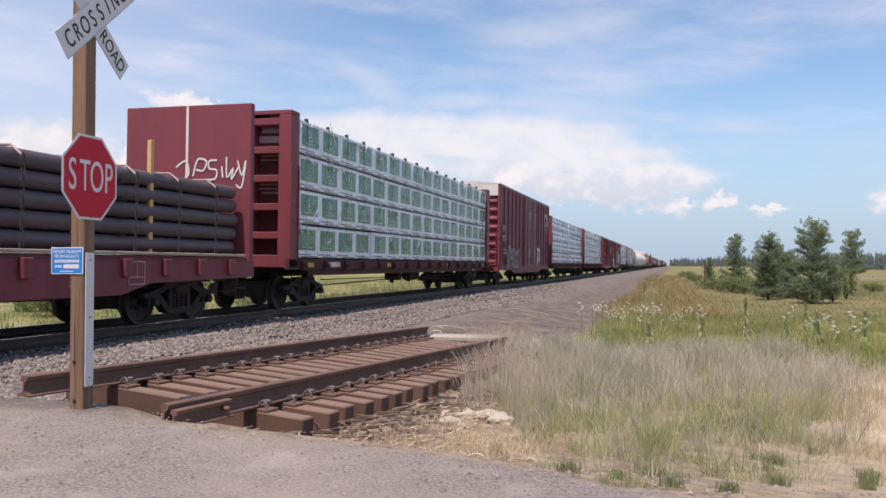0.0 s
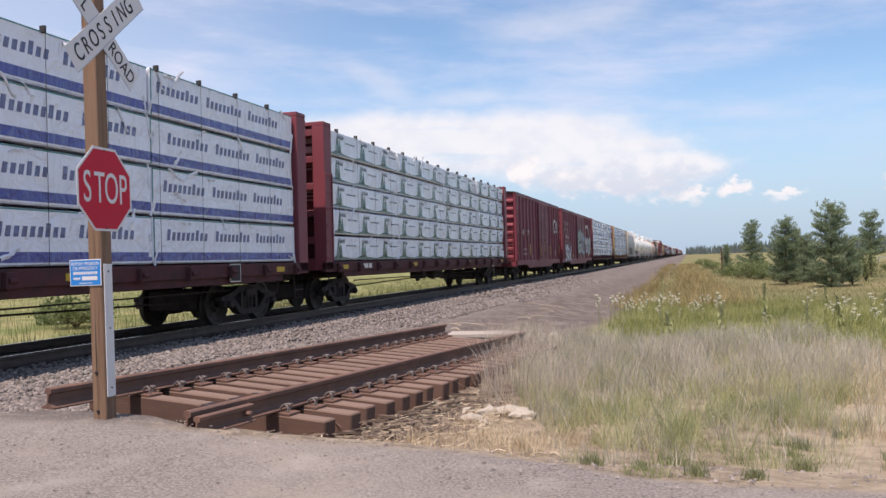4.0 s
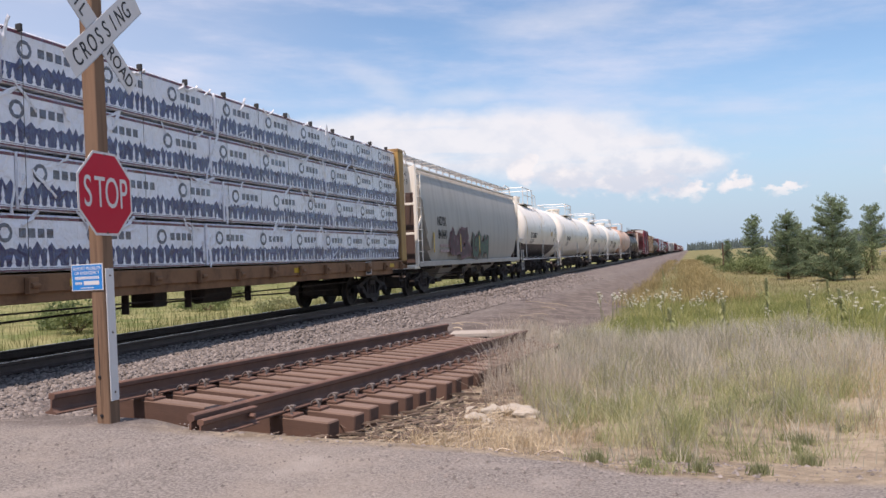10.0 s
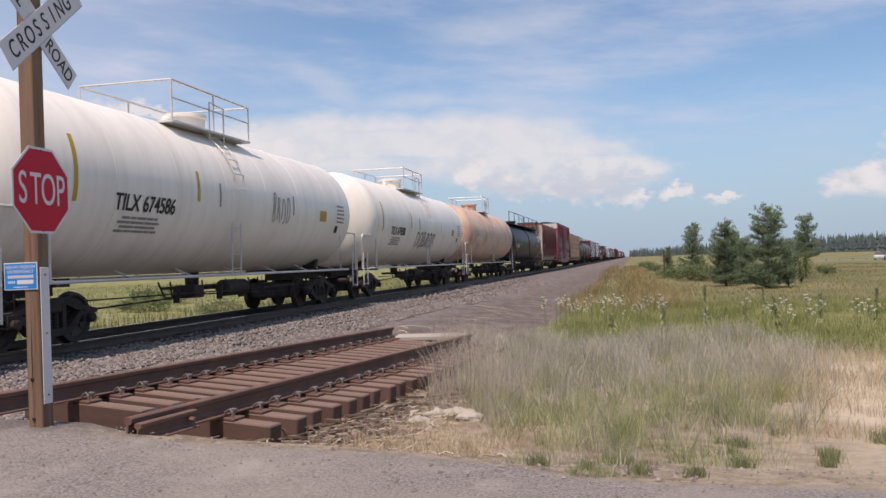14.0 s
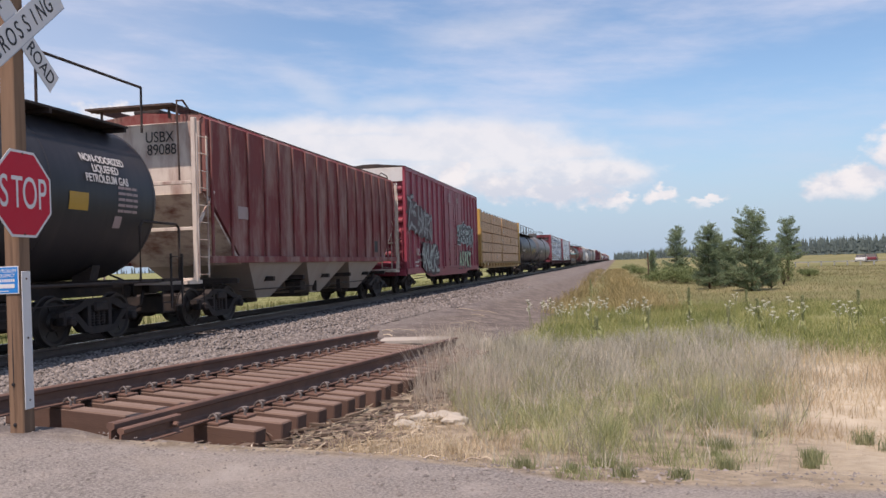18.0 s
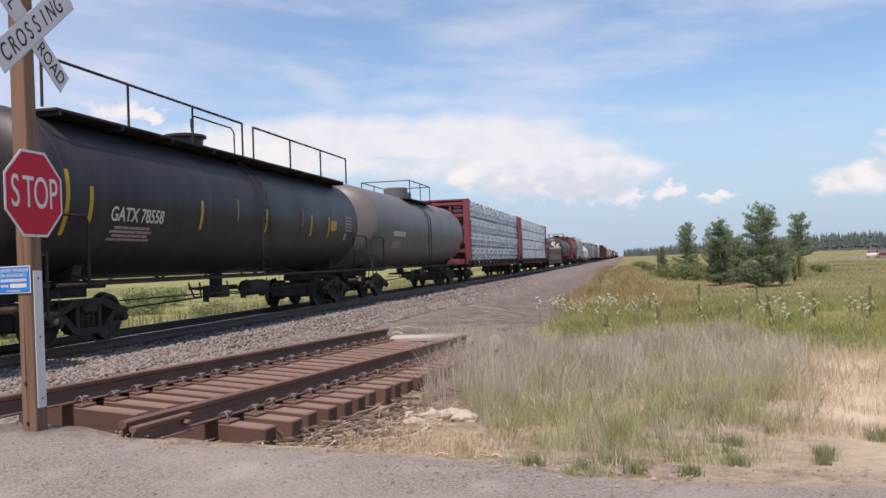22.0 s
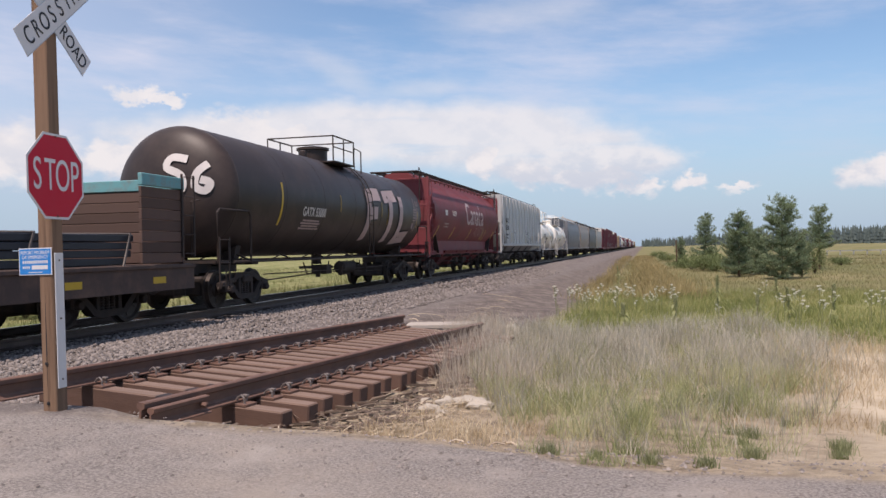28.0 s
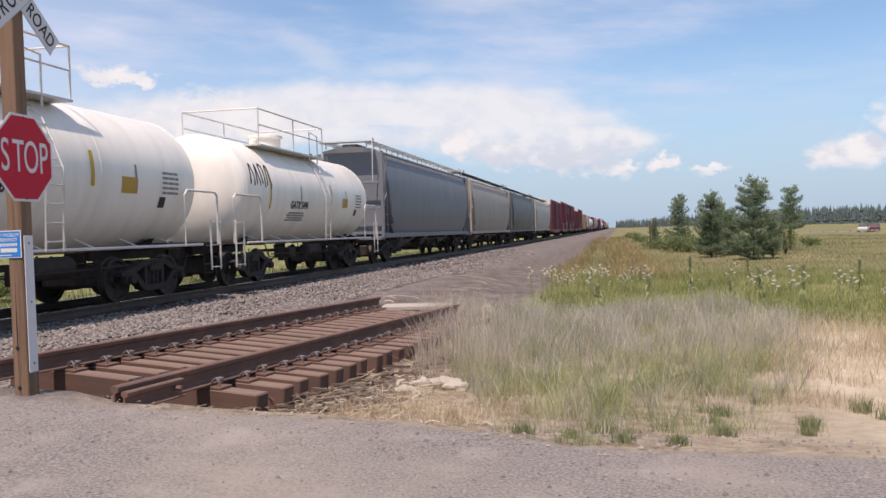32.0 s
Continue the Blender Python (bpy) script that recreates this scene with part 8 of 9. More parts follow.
def deco_hopper_a(car, half, zt):
    lettering(car, "NDYX", 0.42, "bar_black", -half + 2.2, 3.05, W - 0.03, "black stencilled letters", 0.9, 0, 0.008)
    lettering(car, "576340", 0.42, "bar_black", -half + 2.3, 2.58, W - 0.03, "black stencilled car number", 0.9, 0, 0.008)
    mark_bars(car, -half + 2.2, 2.15, [(0.8, 0.12, 0.1), (0.7, 0.08, 0.1)], "bar_black", W - 0.03, seed=5)
    part("graffiti", ribbon(Geo(), [(half - 9.4, 2.5), (half - 9.0, 2.2), (half - 8.7, 1.75), (half - 8.9, 1.55)], 0.06), "wrap_navy", car, "thin dark blue sprayed stroke", at=(W - 0.03, 0, 0))
    part("graffiti", ribbon(Geo(), [(half - 8.5, 2.2), (half - 8.1, 2.45), (half - 7.75, 2.1), (half - 8.0, 1.6), (half - 8.5, 1.65), (half - 8.65, 2.0)], 0.07), "wrap_navy", car, "thin dark blue sprayed loop", at=(W - 0.03, 0, 0))
    strokes(car, "graffiti", half - 7.0, 1.7, 0.9, 0.3, 4, "bar_black", 0.03, 146, W - 0.03, "thin black tag")
    strokes(car, "graffiti", half - 4.2, 1.75, 0.9, 0.5, 3, "paint_plum", 0.03, 47, W - 0.03, "thin plum tag")
    strokes(car, "graffiti", -half + 5.0, 1.8, 1.0, 0.6, 2, "wrap_navy", 0.04, 48, W - 0.03, "thin dark tag")
    side_mark(car, half - 2.6, 2.0, 0.34, 0.34, "bar_black", W - 0.03, "data_panel")
    for y in (-half + 4.0, 0.4, half - 5.4):
        side_mark(car, y, 1.95, 0.1, 0.6, "reflector", W - 0.03, label="yellow reflector strip")
    end_lettering(car, "NDYX", 0.3, "bar_black", 0.55, -half + 0.44, zt - 0.5, "black stencilled letters")
    end_lettering(car, "576340", 0.3, "bar_black", 0.6, -half + 0.44, zt - 0.84, "black stencilled car number")


def on_shell(R, ang):
    return (R + 0.012) * math.cos(radians(ang)), (R + 0.012) * math.sin(radians(ang))


def tank_marks(black_on_white=True, number="", size=0.3, extra=None, strips=(1.6, 5.4), placard=True, at=3.3):
    def deco(car, half, R, zc):
        mat = "bar_black" if black_on_white else "bar_white"
        if number:
            x, z = on_shell(R, -13)
            lettering(car, number, size, mat, -half + at, zc + z, x, "stencilled car number", 0.85, -13, 0.006)
        else:
            on_tank(car, -half + at, -10, 1.7, 0.2, mat, R, zc, "car_number_bar", "bar of the car's number", (0.14, 0.2), 3)
        for k, ang in enumerate((-22, -25, -28, -31)):
            on_tank(car, -half + at - 0.1, ang, 1.1 + 0.2 * (k % 2), 0.05, "bar_faded" if not black_on_white else "stencil_grey", R, zc, "stencil_bar", "", (0.15, 0.5), 4 + k)
        for k, d in enumerate(strips):
            on_tank(car, -half + d, 4 if black_on_white else -8, 0.1, 1.1 if k == 0 else 0.62, "reflector", R, zc, "reflector", "yellow reflector strip")
        for y in (-1.3, 2.6):
            on_tank(car, y, 0, 0.06, 0.5, "stencil_grey" if black_on_white else "dull_yellow", R, zc, "reflector", "dull reflector strip")
        if placard:
            on_tank(car, half - 2.9, -6, 0.5, 0.3, "hazard", R, zc, "placard", "yellow placard")
        on_tank(car, half - 1.75, -18, 0.22, 0.22, "bar_black" if black_on_white else "bar_faded", R, zc, "placard", "small square placard")
        for k in range(5):
            on_tank(car, half - 1.5, 6 - 4 * k, 0.6, 0.05, "stencil_grey" if black_on_white else "bar_faded", R, zc, "stencil_bar", "", (0.12, 0.3), 9 + k)
        if extra:
            extra(car, half, R, zc)
    return deco


def gas_words(car, half, R, zc):
    for k, words in enumerate(("NON-ODORIZED", "LIQUEFIED", "PETROLEUM GAS")):
        x, z = on_shell(R, 24 - 7 * k)
        lettering(car, words, 0.2, "bar_white", half - 2.1, zc + z, x + 0.012, "small white stencilled words", 0.8, 24 - 7 * k, 0.004)


def tag_tank(y, z, w, h, letters, mat, thick, seed, label="sprayed letters on the shell", edge=None):
    def extra(car, half, R, zc):
        strokes(car, "graffiti", y, zc + z, w, h, letters, mat, thick, seed, 0.0, label, edge, (R, zc))
    return extra


def big_pink_letters(car, half, R, zc):
    shapes = (((1.22, 0.5), (1.26, -0.3), (1.36, -1.05)), ((1.1, 0.40), (1.8, 0.47), (2.5, 0.5)), ((1.3, -0.2), (1.8, -0.15), (2.15, -0.14)), ((2.85, 0.44), (3.6, 0.5), (4.35, 0.56)),
              ((3.55, 0.5), (3.6, -0.3), (3.7, -1.1)), ((4.85, 0.56), (4.85, -0.3), (4.9, -1.05)), ((4.75, -0.98), (5.5, -0.93), (6.2, -0.9)))
    for k, p in enumerate(shapes):
        part("graffiti_rim", ribbon(Geo(), [(u, zc + w) for u, w in p], 0.54, 0.001 * k, (R, zc)), "paint_black", car)
        part("graffiti_letter", ribbon(Geo(), [(u, zc + w) for u, w in p], 0.42, 0.012 + 0.0015 * k, (R, zc)), "paint_pink", car, "fat pale pink sprayed letter")
    for p in (((0.55, 0.95), (0.2, 1.0), (0.08, 0.78), (0.42, 0.6), (0.45, 0.3), (0.1, 0.22)), ((1.0, 0.85), (0.78, 0.65), (0.74, 0.35), (0.95, 0.25), (1.05, 0.42), (0.85, 0.5))):
        g = ribbon(Geo(), [(u, w - 0.28) for u, w in p], 0.17)
        g.v = [(b, -half + 0.02 + 0.42 * R * (1 - math.sqrt(max(0.02, 1 - (b * b + c * c) / (R * R)))) - 0.03, zc + c) for a, b, c in g.v]
        part("graffiti_letter", g, "bar_white", car, "fat white letter on the domed end")
    text_part("end_stencil", "GATX 55000", 0.17, "bar_white", car, pose(0.85, -half + 0.30, zc + 0.08, 90, 0, 12), "white stencilled car number", 0.001, 0.85)
    strokes(car, "graffiti", half - 1.7, zc - 0.7, 0.8, 1.3, 3, "bar_faded", 0.04, 66, 0.0, "thin white tag", None, (R, zc))


# ---- the train, from its leading end ----
TRAIN = []


def couple(made, s0, s1):
    TRAIN.append((made[0], (s0 + s1) / 2))


def make_train():
    c = couple
    c(pipe_flat(-4.4, 15.9), -4.4, 15.9)
    c(centre_beam("maroon centre-beam car, white lumber packs printed with green squares", 17.6, 39.3, "maroon", "green_square", 4, seed=1), 17.6, 39.3)
    c(boxcar("tall dull maroon boxcar with faded graffiti and a pale steel end", 41.8, 59.3, "maroon_dark", 5.52, (0.8, 4.4), 15, True, "maroon", 2, "galv", deco_box_c), 41.8, 59.3)
    c(centre_beam("maroon centre-beam car stacked with white bundles banded in blue", 60.6, 82.8, "maroon", "blue_band", 4, 2, seed=3), 60.6, 82.8)
    c(centre_beam("maroon centre-beam car stacked with grey-white bundles printed with green trees", 83.8, 105.2, "maroon", "green_tree", 5, seed=4), 83.8, 105.2)
    c(boxcar("maroon boxcar with white markings and yellow reflectors", 107.5, 122.4, "maroon_dark", 4.87, (0.9, 3.4), 15, False, "red", 5, "under", deco_box_f), 107.5, 122.4)
    c(boxcar("long maroon boxcar with white block graffiti", 123.8, 142.0, "maroon", 4.87, (1.3, 4.6), 17, False, "red", 6, "under", deco_box_g), 123.8, 142.0)
    c(centre_beam("maroon centre-beam car stacked with pale lilac bundles printed in blue", 142.8, 164.5, "maroon", "blue_emblem", 4, 2, "wrap_lilac", seed=7), 142.8, 164.5)
    c(centre_beam("worn tan centre-beam car stacked with bundles printed with navy forests", 165.8, 187.6, "yellow_old", "navy_forest", 4, None, "wrap_white", seed=8), 165.8, 187.6)
    c(hopper("pale grey curved-sided covered hopper with dark graffiti", 188.9, 205.9, "grey", True, 4.76, 3, end_mat="white_tank", board="galv", seed=9, deco=deco_hopper_j), 188.9, 205.9)
    c(tank_car("white tank car with a black lower half", 206.7, 218.8, "white_tank", 1.66, 2.78, "black_tank", seed=10, deco=tank_marks(True, "TILX 200952", 0.42, None, (0.85, 5.4), True, 2.9), top=(-1.15, -3.2, -0.4), climb=0.2), 206.7, 218.8)
    for a, b, sd, num, ex, top, climb in (
            (220.1, 236.8, 11, "TILX 674570", None, (-1.15, -2.3, 0.85), 0.4),
            (238.0, 253.2, 12, "TILX 674586", tag_tank(1.3, -0.5, 1.1, 0.7, 4, "stencil_grey", 0.035, 71, "thin grey tag"), (0.15, -2.2, 1.25), -0.4),
            (254.5, 270.5, 13, "TILX 674588", tag_tank(-1.6, -0.95, 3.2, 0.65, 6, "stencil_grey", 0.10, 72, "dark grey spiky letters"), (0.1, -1.6, 1.4), 0.5)):
        c(tank_car("long glossy white tank car with a railed platform", a, b, "white_tank", 1.66, 2.78, seed=sd, deco=tank_marks(True, num, 0.42, ex, (1.6, 5.4), True, 3.6), seams=8, top=top, climb=climb, rail_h=0.7), a, b)
    c(tank_car("white tank car heavily stained orange with rust", 271.8, 288.7, "orange_tank", 1.66, 2.78, seed=14, deco=tank_marks(False, placard=False), seams=8), 271.8, 288.7)
    c(tank_car("long black tank car with a railed top walkway", 289.9, 308.8, "black_tank", 1.5, 2.62, None, "none", "under", 15, tank_marks(False, "PROX 81508", 0.42, gas_words, (1.1, 4.6, 7.4, 10.0, 12.6, 15.0), True, 2.6), True, climb=-0.3, top=(-0.6, -1, 1), rail_end=0.4), 289.9, 308.8)
    c(hopper("ribbed covered hopper in rusting red and white", 309.8, 326.4, "hopper_red", False, 4.84, 3, 16, None, "rust_streak", "rust_deck", 16, "tan", deco_hopper_q, flush=True), 309.8, 326.4)
    c(boxcar("tall red boxcar with grey and green graffiti and pale end", 327.4, 345.6, "box_red", 5.58, (1.2, 4.8), 17, True, "red", 17, "under", deco_box_r), 327.4, 345.6)
    c(centre_beam("yellow centre-beam car stacked with brown paper-wrapped lumber", 346.7, 368.7, "yellow", "brown", 5, 2, "kraft", seed=18), 346.7, 368.7)
    c(tank_car("black tank car with a railed top walkway and yellow reflectors", 370.4, 386.3, "black_tank", 1.48, 2.6, None, "none", "under", 19, tank_marks(False, "GATX 78558", 0.36, None, (0.7, 1.3, 5.0, 8.2, 11.2, 12.6), True, 2.7), True, climb=0.05, top=(-1.0, -1, 1), rail_end=0.6, rail_h=0.72), 370.4, 386.3)
    c(tank_car("dusty dark grey tank car with two drum-shaped housings on top", 387.4, 404.0, "grey_tank", 1.56, 2.66, None, "drum", "under", 20, tank_marks(False, "", 0.3, None, (), False)), 387.4, 404.0)
    c(centre_beam("maroon centre-beam car stacked with bundles printed with navy forests", 405.3, 427.4, "maroon", "navy_forest", 4, None, "wrap_white", seed=21), 405.3, 427.4)
    c(centre_beam("maroon centre-beam car stacked with plain grey-white bundles", 428.9, 451.1, "maroon", "plain_grey", 4, None, "wrap_white", seed=22), 428.9, 451.1)
    c(stock_flat(452.6, 473.0), 452.6, 473.0)
    c(tank_car("brown-black tank car with pale pink graffiti", 474.4, 490.9, "brown_tank", 1.5, 2.66, None, "platform", "under", 24, tank_marks(False, "GATX 55000", 0.34, big_pink_letters, (2.9, 11.6, 15.3), False, 5.0), top=(0.2, -0.8, 1.0), rail_h=0.62, climb=1.3), 474.4, 490.9)
    c(hopper("red cylindrical covered hopper with a faded white word", 491.6, 508.1, "hopper_maroon", True, 4.62, 4, board="under", seed=25, deco=deco_hopper_z, cyl=True), 491.6, 508.1)
    c(hopper("pale grey ribbed covered hopper with dark scrawls", 509.3, 529.2, "pale_grey", False, 4.84, 4, 13, "rib_white", "pale_grey", "under", 26, "slate", deco_hopper_a), 509.3, 529.2)
    for a, b, sd, num, ex, top, climb in ((530.5, 541.1, 27, "TILX 100761", tag_tank(-3.1, -0.25, 1.0, 0.4, 4, "bar_black", 0.05, 73, "black scrawled tag"), (-0.3, -1.6, 1.2), 0.1),
                                          (542.5, 553.3, 28, "GATX 5494", tag_tank(-4.6, 0.1, 1.3, 0.55, 4, "bar_black", 0.06, 74, "black scrawled tag"), (-0.6, -3.4, 1.3), 0.45)):
        c(tank_car("short white tank car with a railed platform", a, b, "white_tank", 1.40, 2.36, seed=sd, deco=tank_marks(True, num, 0.3, ex, (2.0, 6.6), True, 4.0), seams=4, pivot=1.6, top=top, climb=climb), a, b)
    for a, b, mt, sd in ((554.6, 572.6, "slate", 29), (573.6, 591.4, "tan", 30), (592.8, 611.5, "dark_grey", 31), (612.8, 631.5, "grey", 32)):
        c(hopper("covered hopper with curved %s sides" % {"slate": "slate-grey", "tan": "tan-grey", "dark_grey": "dark grey", "grey": "pale grey"}[mt], a, b, mt, True, 4.65, 3, board="galv" if mt == "slate" else "under", seed=sd), a, b)
    c(boxcar("tall brown boxcar with a pale steel end", 633, 650.6, "maroon_dark", 5.2, (0.8, 4.4), 12, True, None, 33, "galv"), 633, 650.6)
    # farther cars repeat kinds seen before; they stay far off, so their pieces are gathered by material
    kinds = [2, 2, 5, 2, 18, 7, 12, 10, 6, 9, 21, 24, 5, 2, 8, 12, 13, 17, 25, 15, 22, 4, 6, 10, 20, 9, 18, 3, 12, 26]
    lengths = {2: 17.5, 5: 14.9, 18: 22.4, 7: 21.7, 12: 15.4, 10: 11.1, 6: 18.2, 9: 17, 21: 22.2, 24: 15.9, 8: 21.8, 13: 15.4, 17: 18.2, 25: 16.8, 15: 17.6, 22: 22.1, 4: 21.4, 20: 16.6, 3: 22.2, 26: 19.8}
    s = 652.4
    for k in kinds:
        TRAIN.append((far_car(k), s + lengths[k] / 2))
        s += lengths[k] + 1.5


FAR = {}


def far_car(k):
    """A simpler likeness of a car further up the train."""
    source = TRAIN[k][0]
    if k not in FAR:
        groups = {}
        for o in source.children_recursive:
            if o.type != "MESH" or o.name.startswith(("strap", "winch", "stencil", "chain", "sill_step")):
                continue
            m = o.matrix_basis.copy()
            q = o.parent
            while q is not None and q != source:
                m = q.matrix_basis @ m
                q = q.parent
            gear = o.name.startswith(("truck", "sideframe", "wheelset", "coupler", "centre_sill", "brake"))
            key = "running_gear" if gear else o.data.materials[0].name
            g, name, mat = groups.setdefault(key, (Geo(), "running_gear" if gear else o.name.split(".")[0], o.data.materials[0]))
            g.add([v.co for v in o.data.vertices], [tuple(p.vertices) for p in o.data.polygons], m)
        FAR[k] = [(name, raw_far(name, g, mat)) for g, name, mat in groups.values()]
    car = thing(source.name.split(".")[0], source["label"], "freight car", group="train")
    for name, me in FAR[k]:
        part(name, me, None, car)
    return car


def raw_far(name, g, mat):
    me = bpy.data.meshes.new(name)
    me.from_pydata(g.v, [], g.f)
    me.materials.append(mat)
    return me


make_train()


# ---- grass, weeds, shrubs and trees ----
M["dry_grass"] = leaf_material("grey_dry_grass", (0.27, 0.25, 0.195), (0.49, 0.455, 0.365), (0.76, 0.70, 0.58), patch=1.8, through=0.5)
M["front_grass"] = leaf_material("yellow_green_grass", (0.165, 0.205, 0.085), (0.35, 0.37, 0.175), (0.68, 0.64, 0.41), patch=2.2, through=0.5)
M["meadow"] = leaf_material("green_meadow_grass", (0.17, 0.205, 0.07), (0.30, 0.32, 0.12), (0.50, 0.45, 0.23), patch=0.5, through=0.5)
M["field"] = leaf_material("tan_green_field_grass", (0.165, 0.165, 0.075), (0.265, 0.24, 0.122), (0.39, 0.325, 0.185), patch=0.08, through=0.5)
M["far_meadow"] = leaf_material("far_green_meadow_grass", (0.075, 0.098, 0.032), (0.13, 0.148, 0.052), (0.23, 0.205, 0.105), patch=0.3)
M["bleached"] = leaf_material("bleached_dead_stalks", (0.36, 0.30, 0.23), (0.54, 0.46, 0.37), (0.68, 0.60, 0.50), patch=0.9, through=0.45)
M["straw"] = leaf_material("pale_straw", (0.36, 0.275, 0.175), (0.54, 0.43, 0.285), (0.70, 0.60, 0.43), patch=0.9)
M["weed"] = leaf_material("grey_green_weed", (0.15, 0.18, 0.09), (0.25, 0.27, 0.14), (0.38, 0.37, 0.20), patch=1.5)
M["brown_weed"] = leaf_material("rust_brown_weed", (0.20, 0.155, 0.075), (0.33, 0.265, 0.125), (0.46, 0.375, 0.20), patch=0.2)
M["needles"] = leaf_material("pine_needles", (0.13, 0.185, 0.115), (0.21, 0.275, 0.165), (0.32, 0.39, 0.23), patch=0.7, through=0.5)
M["far_needles"] = leaf_material("distant_conifers", (0.05, 0.075, 0.075), (0.065, 0.09, 0.085), (0.08, 0.11, 0.10), patch=0.02, through=0.1)
M["leaves"] = leaf_material("shrub_leaves", (0.10, 0.14, 0.06), (0.16, 0.20, 0.085), (0.24, 0.275, 0.125), patch=0.8)
M["petal"] = leaf_material("white_flower_heads", (0.62, 0.62, 0.52), (0.72, 0.72, 0.64), (0.78, 0.78, 0.72), patch=2)
M["bark"] = material("pine_bark", (0.10, 0.065, 0.045), 0.9, tint=0.3, scale=5, stretch=(1, 1, 0.3), bump=0.6)


def grass(name, label, mat, x, y, h, wide, lean, seed, z=None):
    """Bent tapering blades rooted at x, y: one object."""
    rs = np.random.RandomState(seed)
    k = len(x)
    z = ground_z(x, y) - 0.02 if z is None else z
    a = rs.uniform(0, 2 * np.pi, k)
    lx, ly = rs.normal(0, lean, k) * h, rs.normal(0, lean, k) * h
    wx, wy = np.cos(a) * wide / 2, np.sin(a) * wide / 2
    v = np.zeros((k, 5, 3))
    for i, (t, w, b) in enumerate(((0, 1, 0), (0, -1, 0), (0.55, -0.75, 0.35), (0.55, 0.75, 0.35), (1, 0, 1))):
        v[:, i, 0], v[:, i, 1] = x + wx * w + lx * b, y + wy * w + ly * b
        v[:, i, 2] = z + h * t * (1 - 0.15 * b * np.minimum(1, np.hypot(lx, ly) / np.maximum(h, 0.01)))
    f = np.array([(0, 1, 2), (0, 2, 3), (3, 2, 4)])[None] + (np.arange(k) * 5)[:, None, None]
    ob = new(name, raw_mesh(name, v.reshape(-1, 3), f.reshape(-1, 3), M[mat]))
    return tagged(ob, label, "grass", kind="stuff")


def clumped(rs, k, x0, x1, y0, y1, spread, per=26):
    """Spots that gather into tussocks."""
    c = max(1, k // per)
    cx, cy = rs.uniform(x0, x1, c), rs.uniform(y0, y1, c)
    i = rs.randint(0, c, k)
    return cx[i] + rs.normal(0, spread, k), cy[i] + rs.normal(0, spread, k)


def patch_noise(x, y, s, o=0.0):
    return np.array([noise.noise(Vector((a * s + o, b * s, o))) for a, b in zip(x, y)])


